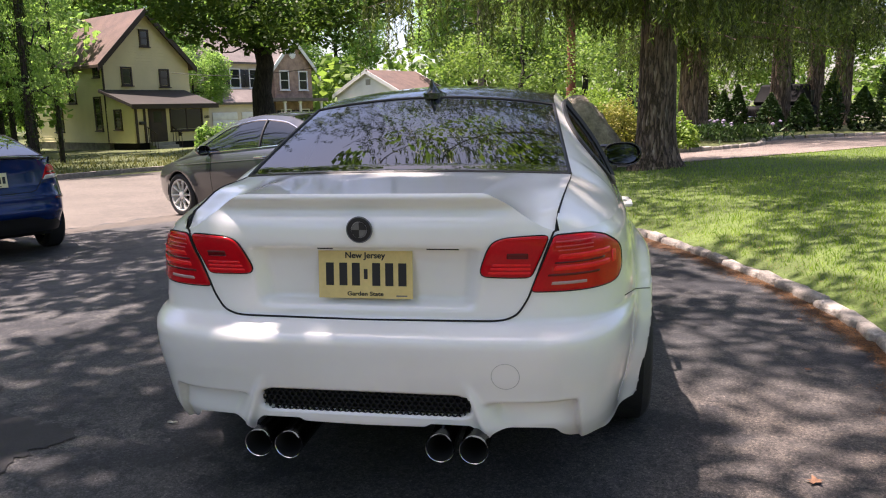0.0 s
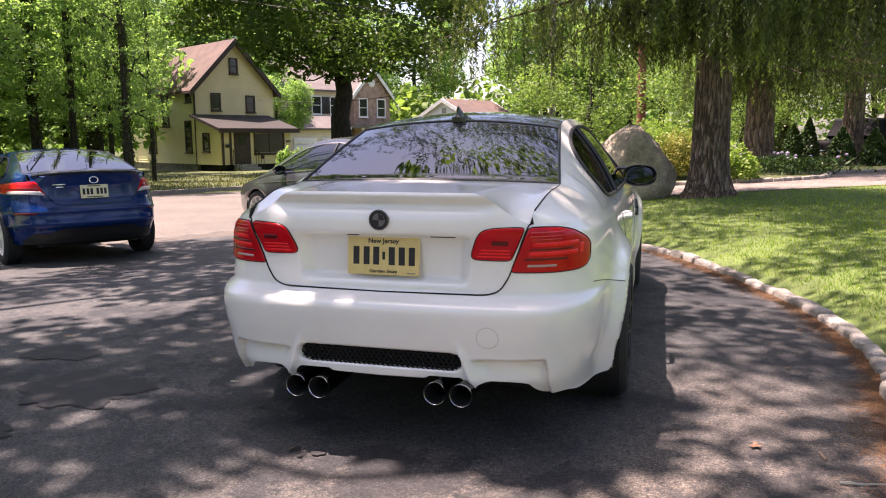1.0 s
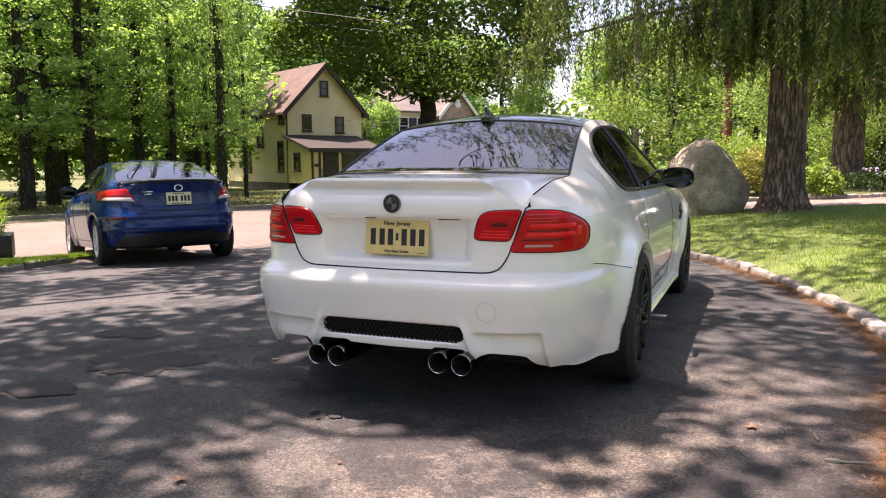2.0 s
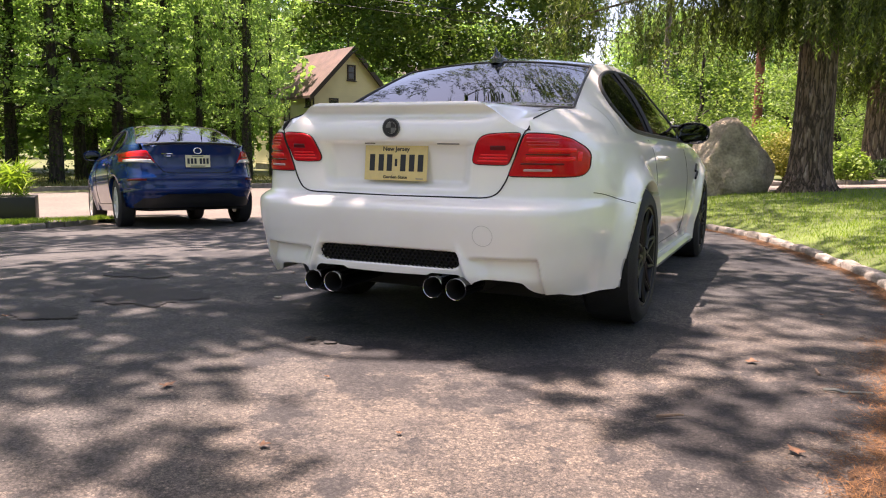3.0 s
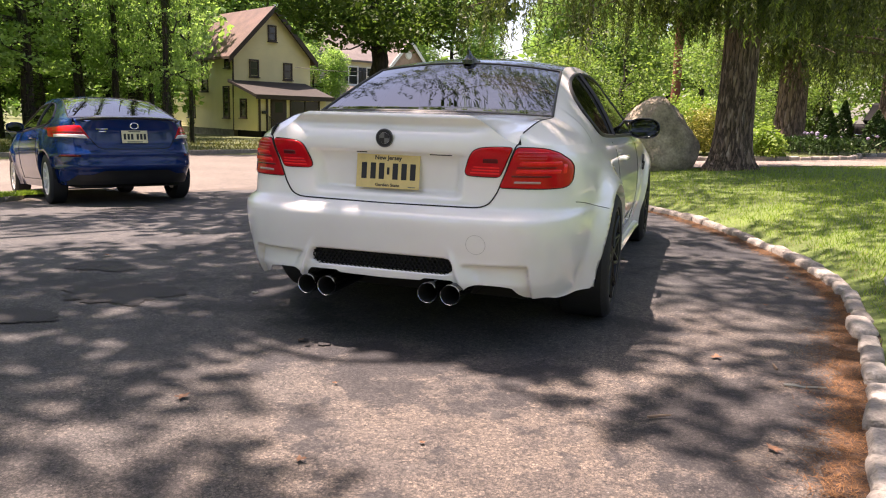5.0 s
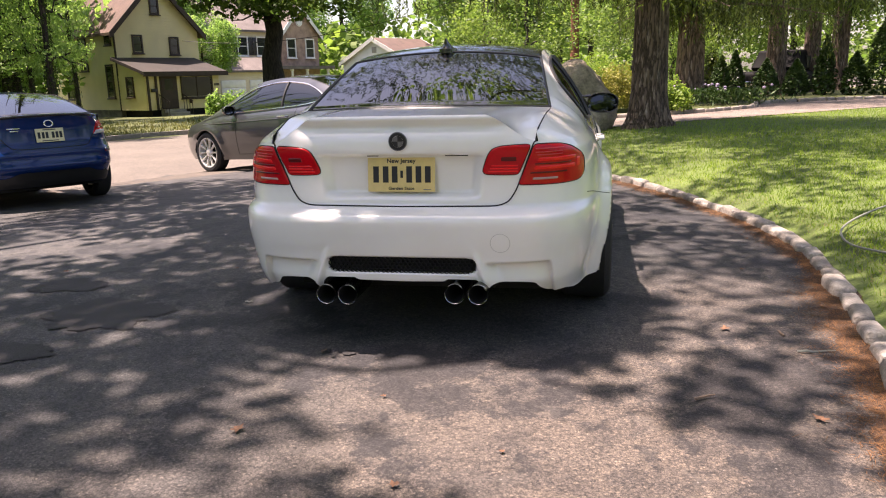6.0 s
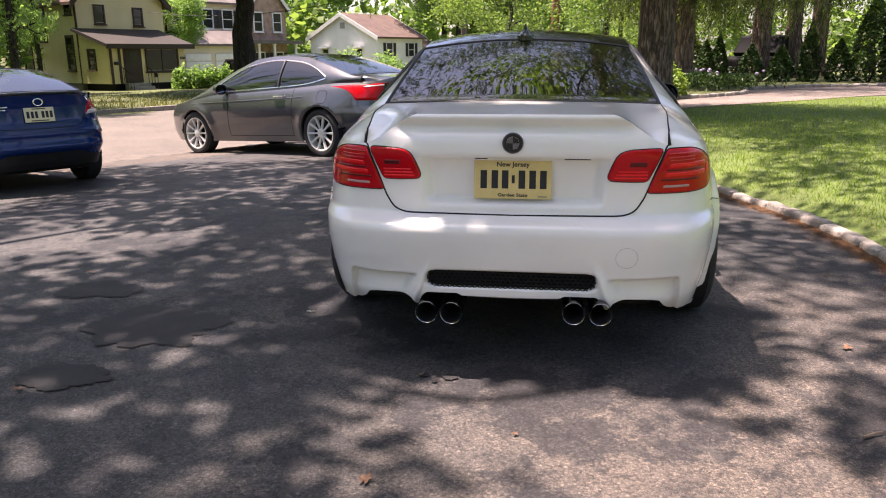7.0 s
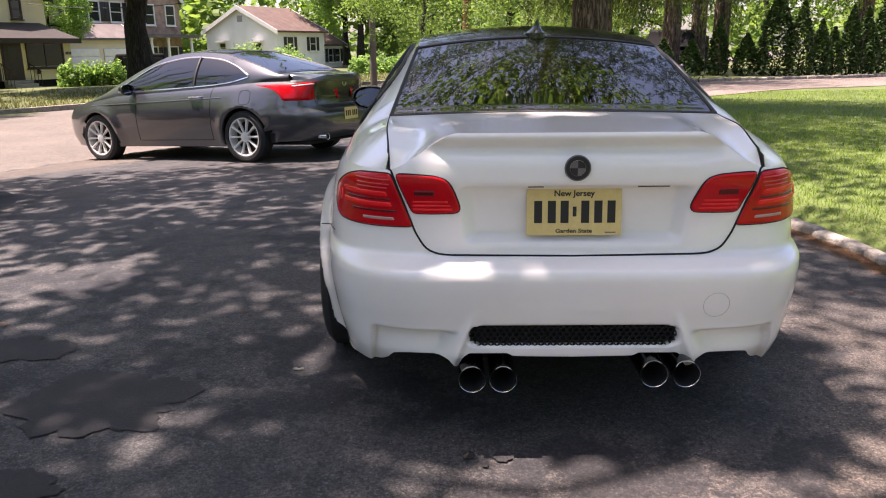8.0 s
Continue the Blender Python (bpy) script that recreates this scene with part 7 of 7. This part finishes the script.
whole("boulder", bm, "rock", "large angular grey-brown boulder standing on the lawn", "boulder", at=pose(0.62, 10.32, 0.345, 0, 0, 8), smooth="all")

trough = thing("planter", "dark wooden planter with arching ornamental grass", "planter", at=pose(-9.31, 4.26, -0.27, 0, 0, 48.6))
part("trough", boxed(-1.0, 0.85, -0.3, 0.3, 0.0, 0.36, bevel=0.02), "trim", trough)
rng = np.random.default_rng(78)
p = np.stack((rng.uniform(-0.9, 0.75, 900), rng.normal(size=900) * 0.14, 0.38 + rng.uniform(0, 1, 900) ** 0.8 * 0.42), 1)
ob = new("ornamental_grass", leaf_mesh("ornamental_grass", p, 0.42, "grass", rng, 0.06, -0.8, 1.0))
ob.parent = trough


# ---- poles and wires ----
pole = thing("utility_pole", "weathered wooden utility pole", "pole", at=pose(-3.77, 32.14, -0.1))
part("shaft", tubed([(0, 0, -0.3), (0, 0, 5), (0, 0, 9.5)], [0.15, 0.13, 0.11], 12), "pole", pole)
part("cross_arm", boxed(-1.2, 1.2, -0.06, 0.06, 8.7, 8.85, bevel=0.01), "pole", pole)
for x in (-1.0, 0.0, 1.0):
    part("insulator", lathe([(0, 0.05), (0.05, 0.06), (0.1, 0.03), (0.14, 0.05), (0.16, 0.0)], 10, "z"), "concrete", pole).location = (x, 0, 8.86)
red = thing("red_pine", "slender pine with a bare reddish trunk", "tree", at=pose(0.25, 27.44, -0.1))
part("trunk", tubed([(0, 0, -0.2), (0.02, 0, 3), (-0.03, 0.02, 7), (0, 0, 12)], [0.19, 0.165, 0.14, 0.06], 14), "bark_red", red)
rng = np.random.default_rng(79)
ob = new("crown", leaf_mesh("crown", clump_points(rng, [((rng.normal() * 1.3, rng.normal() * 1.3, rng.uniform(7.5, 12)), rng.uniform(0.6, 1.1)) for _ in range(26)], 120, 0.7), 0.26, "spruce", rng, 0.3))
ob.parent = red


def sag(p, q, dip, n=20):
    p, q = Vector(p), Vector(q)
    return [p.lerp(q, k / n) - Vector((0, 0, dip * 4 * (k / n) * (1 - k / n))) for k in range(n + 1)]


for k, (p, q, dip, r) in enumerate((((-30.5, 19.0, 9.3), (-3.7, 27.2, 5.25), 0.0, 0.016), ((-30.5, 19.3, 8.75), (-3.7, 27.5, 4.95), 0.0, 0.012), ((-22.0, 38.0, 3.6), (-3.77, 32.14, 5.0), 0.9, 0.014))):
    whole("overhead_wire", tubed(sag(p, q, dip), r, 6), "wire", "thin black overhead wire", "wire", "overhead wires")
sign = thing("red_sign", "small red sign panel on a post", "sign", at=pose(7.6, 25.65, 0.1))
part("post", tubed([(0, 0, 0), (0, 0, 1.2)], 0.03, 8), "steel", sign)
part("panel", lathe([(0.0, 0.0), (0.0, 0.32), (0.02, 0.32), (0.02, 0.0)], 8, "y"), "red_sign", sign).location = (0, 0, 1.35)


# ---- small things on the ground ----
for k, (x, y, s_, rz) in enumerate(((1.458, 0.338, 0.052, 20), (-0.39, -0.966, 0.05, 75), (1.62, -0.62, 0.05, 130), (1.79, -1.05, 0.03, 10), (0.25, -1.25, 0.035, 200), (0.05, -0.62, 0.022, 40), (0.95, -1.30, 0.03, 300),
                                    (-1.9, -0.5, 0.04, 15), (-1.45, 1.25, 0.03, 88), (2.0, 0.75, 0.045, 160), (1.75, 1.5, 0.03, 210), (-2.6, 1.1, 0.04, 30), (0.55, -1.0, 0.02, 320), (1.95, 2.4, 0.04, 280))):
    bm = bmesh.new()
    ring = []
    for j in range(14):
        a = 2 * math.pi * j / 14
        r = 0.85 * s_ * (1 + 0.45 * math.cos(5 * a)) * 0.46
        ring.append(bm.verts.new((r * math.cos(a) * 1.25, r * math.sin(a), 0.006 + 0.35 * r * abs(math.sin(a * 1.5 + k)))))
    c = bm.verts.new((0, 0, 0.004))
    for j in range(14):
        bm.faces.new((c, ring[j], ring[(j + 1) % 14]))
    whole("dry_leaf", bm, "dry_leaf", "curled brown dry leaf on the asphalt", "leaf", "fallen leaves", at=pose(x, y, ground_z(x, y) + 0.003, 0, 0, rz))
for x, y, L, rz, m_ in ((1.793, 0.078, 0.16, 8, "hose"), (1.255, -0.475, 0.09, 30, "twig"), (-1.035, 0.53, 0.045, 0, "hose"), (-0.35, -0.167, 0.03, 60, "twig"), (1.7, 0.3, 0.07, 100, "twig")):
    rng = np.random.default_rng(int(abs(x) * 1000))
    whole("twig", tubed(bent(rng, (-L / 2, 0, 0.008), (L / 2, 0, 0.010), 4, 0.08), [0.005, 0.006, 0.005, 0.004, 0.003], 5), m_, "short dry twig lying on the asphalt", "twig", "fallen twigs", at=pose(x, y, ground_z(x, y), 0, 0, rz))
hp = resample([(3.4, 2.75), (3.0, 2.66), (2.70, 2.42), (2.50, 2.15), (2.43, 1.85), (2.46, 1.55), (2.60, 1.30), (2.95, 1.12), (3.4, 1.02)], 0.06)
whole("garden_hose", tubed([(p.x, p.y, lawn_z(p.x, p.y) + 0.040) for p in hp], 0.0075, 8), "hose", "thin pale garden hose lying in the grass", "hose")

# old sealer left in ragged dark islands, and drips of oil
def sealer_patch(name, x, y, rx, ry, seed, label, n=72):
    """One thin torn-edged film of dark sealer lying on the driveway."""
    rows = []
    for f in (0.0, 0.35, 0.7, 1.0):
        ring_ = []
        for k in range(n):
            a_ = math.tau * k / n
            q = Vector((math.cos(a_) * 1.6, math.sin(a_) * 1.6, seed))
            r_ = f * (1 + 0.34 * noise.noise(q) + 0.22 * noise.noise(q * 3.1) + 0.16 * noise.noise(q * 8.3))
            px, py = x + rx * r_ * math.cos(a_), y + ry * r_ * math.sin(a_)
            ring_.append((px, py, ground_z(px, py) + (0.0055 if f == 1.0 else 0.0075)))
        rows.append(ring_ + ring_[:1])
    bm_ = sheet(rows)
    bmesh.ops.remove_doubles(bm_, verts=bm_.verts, dist=0.0004)
    return whole(name, bm_, "sealer", label, "driveway", kind="structure")


for x, y, rx, ry, seed in ((-1.74, 0.24, 0.33, 0.26, 1.7), (-1.80, -0.36, 0.20, 0.12, 5.2), (-2.35, 0.75, 0.22, 0.15, 8.8)):
    sealer_patch("sealer_patch", x, y, rx, ry, seed, "ragged island of old dark sealer on the driveway")
for x, y, r in ((-0.34, -0.16, 0.022), (-0.23, -0.17, 0.030), (-0.29, -0.22, 0.012)):
    sealer_patch("oil_drip", x, y, r, r, x * 9, "dark oil drip on the asphalt", 24)

# needles that gather along the kerb, and grass
rng = np.random.default_rng(91)


def blades(name, base, length, width, material, label, category, rng, upright=True, parent=None):
    """Many single blades, one narrow triangle each."""
    n = len(base)
    a = rng.uniform(0, 2 * math.pi, n)
    L = length * rng.uniform(0.5, 1.3, n)
    side = np.stack((np.cos(a), np.sin(a), np.zeros(n)), 1) * (width / 2)
    if upright:
        lean = rng.normal(size=(n, 2)) * 0.45
        tip = base + np.stack((lean[:, 0] * L, lean[:, 1] * L, L), 1)
    else:
        tip = base + np.stack((-np.sin(a) * L, np.cos(a) * L, rng.uniform(-0.002, 0.012, n)), 1)
    v = np.stack((base - side, base + side, tip), 1)
    me = bpy.data.meshes.new(name)
    me.from_pydata(v.reshape(-1, 3).tolist(), [], np.arange(3 * n).reshape(n, 3).tolist())
    me.materials.append(M[material])
    return tagged(new(name, me), label, category, kind="stuff")


pts = []
KN = len(KERB_FINE)


def kerb_strip(name, near, far_of, zf, material, label, category):
    """A ragged strip that follows the kerb, between two distances from its line."""
    rows = []
    for i in range(2, KN - 2):
        p, t = KERB_FINE[i], (KERB_FINE[i + 1] - KERB_FINE[i - 1]).normalized()
        for h in (0.0, 0.5):
            q = p.lerp(KERB_FINE[i + 1], h)
            far_d = far_of(q)
            rows.append([(q.x + t.y * d, q.y - t.x * d, zf(q.x + t.y * d, q.y - t.x * d) + lift) for d, lift in ((near, 0.010), (near + (far_d - near) * 0.5, 0.008), (far_d, 0.004))])
    return whole(name, sheet(rows), material, label, category, kind="stuff")


kerb_strip("needle_drift", -0.03, lambda q: -0.08 - 0.13 * max(0.0, noise.noise(q * 1.1) + 0.30) - 0.09 * noise.noise(q * 5.0) - 0.05 * noise.noise(q * 13.0), ground_z,
           "litter", "drift of brown pine needles and soil on the asphalt beside the kerb", "needles")
kerb_strip("lawn_edge", 0.03, lambda q: 0.42, lambda x, y: lawn_z(x, y) - 0.004, "soil", "grassy edge of the lawn behind the kerb", "lawn")
kerb_strip("bare_edge", 0.04, lambda q: 0.075 + 0.09 * max(0.0, noise.noise(q * 1.4 + Vector((5, 0, 0))) + 0.15) + 0.03 * noise.noise(q * 9.0), lawn_z,
           "litter", "bare soil with needles between kerb and grass", "soil")
for _ in range(52000):
    i = int(rng.integers(2, KN - 2))
    p, t = KERB_FINE[i], (KERB_FINE[i + 1] - KERB_FINE[i - 1]).normalized()
    wide = 0.07 + 0.16 * max(0.0, noise.noise(Vector((p.x, p.y, 0)) * 1.1) + 0.35) + 0.06 * noise.noise(Vector((p.x, p.y, 4)) * 6)
    d = -0.04 - abs(rng.normal()) * wide * 0.55
    x, y = p.x + t.y * d + rng.normal() * 0.03, p.y - t.x * d + rng.normal() * 0.03
    pts.append((x, y, ground_z(x, y) + rng.uniform(0.003, 0.014)))
for _ in range(3500):
    i = int(rng.integers(2, KN - 2))
    p, t = KERB_FINE[i], (KERB_FINE[i + 1] - KERB_FINE[i - 1]).normalized()
    d = 0.12 + abs(rng.normal()) * 0.16
    x, y = p.x + t.y * d, p.y - t.x * d
    pts.append((x, y, lawn_z(x, y) + rng.uniform(0.01, 0.03)))
blades("pine_needles", np.array(pts), 0.042, 0.0024, "needle_litter", "orange-brown pine needles gathered along the kerb", "needles", rng, upright=False)
pts = []
while len(pts) < 150000:
    x, y = rng.uniform(0.2, 11.0), rng.uniform(-3.0, 13.5)
    if y > near_lane(x) - 0.05:
        continue
    d = kerb_side(x, y)
    if d < 0.055 + 0.05 * rng.random() + 0.10 * max(0.0, noise.noise(Vector((x, y, 0)) * 1.4 + Vector((5, 0, 0))) + 0.25) * rng.random() or rng.random() < min(0.75, max(0, (math.hypot(x - 1.2, y + 3) - 5) * 0.10)):
        continue
    pts.append((x, y, lawn_z(x, y) - 0.004))
blades("lawn_grass", np.array(pts), 0.045, 0.0075, "grass", "short green mown grass blades", "grass", rng)
pts = []
while len(pts) < 14000:
    x, y = rng.uniform(-11, -7.1), rng.uniform(1.0, 5.0)
    if street_q(x, y) > -0.6:
        continue
    pts.append((x, y, ground_z(x, y) + 0.075))
blades("island_grass", np.array(pts), 0.055, 0.013, "grass", "long green grass on the verge", "grass", rng)
pts = []
for _ in range(26000):
    s_, q = rng.uniform(-25, 60), 9.9 + abs(rng.normal()) * 5
    p = street_point(s_, q)
    pts.append((p.x, p.y, ground_z(p.x, p.y) - 0.04))
blades("verge_grass", np.array(pts), 0.13, 0.035, "dry_shaded_grass", "uneven grass and weeds along the far verge", "grass", rng)


# ---- kerb stones ----
def stone_mesh(seed, L, w, h):
    rng = np.random.default_rng(seed)
    bm = boxed(-L / 2, L / 2, -w / 2, w / 2, -h, 0, bevel=0.028, seg=3)
    off = Vector(rng.uniform(0, 50, 3))
    for v in bm.verts:
        v.co += Vector((noise.noise(v.co * 9 + off), noise.noise(v.co * 9 - off), noise.noise(v.co * 9 + off * 2))) * 0.011 + Vector(rng.normal(size=3) * 0.0016)
    return mesh_of(bm, "kerb_stone", "stone")


def stone_row(parent, line, pitch, zf, seed, meshes, limit=200):
    rng = np.random.default_rng(seed)
    pts = resample(line, pitch)
    for a, b in list(zip(pts, pts[1:]))[:limit]:
        c, d = (a + b) / 2, b - a
        ob = new("kerb_stone", meshes[int(rng.integers(len(meshes)))])
        ob.parent = parent
        ob.matrix_basis = pose(c.x + rng.normal() * 0.008, c.y + rng.normal() * 0.008, zf(c.x, c.y) + rng.normal() * 0.008, rng.normal() * 2.5, rng.normal() * 2.0, math.degrees(math.atan2(d.y, d.x)) + rng.normal() * 3)


near_stones = [stone_mesh(200 + k, 0.220 + 0.013 * k, 0.096 + 0.006 * k, 0.2) for k in range(5)]
kerb = thing("kerb", "uneven kerb of pale grey granite blocks edging the lawn", "kerb", kind="structure")
stone_row(kerb, KERB, 0.262, lambda x, y: ground_z(x, y) + 0.058, 300, near_stones)
kerb2 = thing("lane_kerb", "low kerb of rough stone blocks along the lane", "kerb", kind="structure")
stone_row(kerb2, [(x, y + 0.06) for x, y in FAR_LANE[1:10]], 0.27, lambda x, y: lawn_z(x, y) + 0.095, 301, near_stones)
kerb3 = thing("island_kerb", "low stone kerb of the grass verge", "kerb", kind="structure")
stone_row(kerb3, [(-8.2, 5.05), (-7.55, 4.85), (-7.30, 4.55), (-7.18, 3.9), (-7.10, 3.2), (-7.0, 1.5), (-7.2, -1.0)], 0.262, lambda x, y: ground_z(x, y) + 0.085, 302, near_stones)
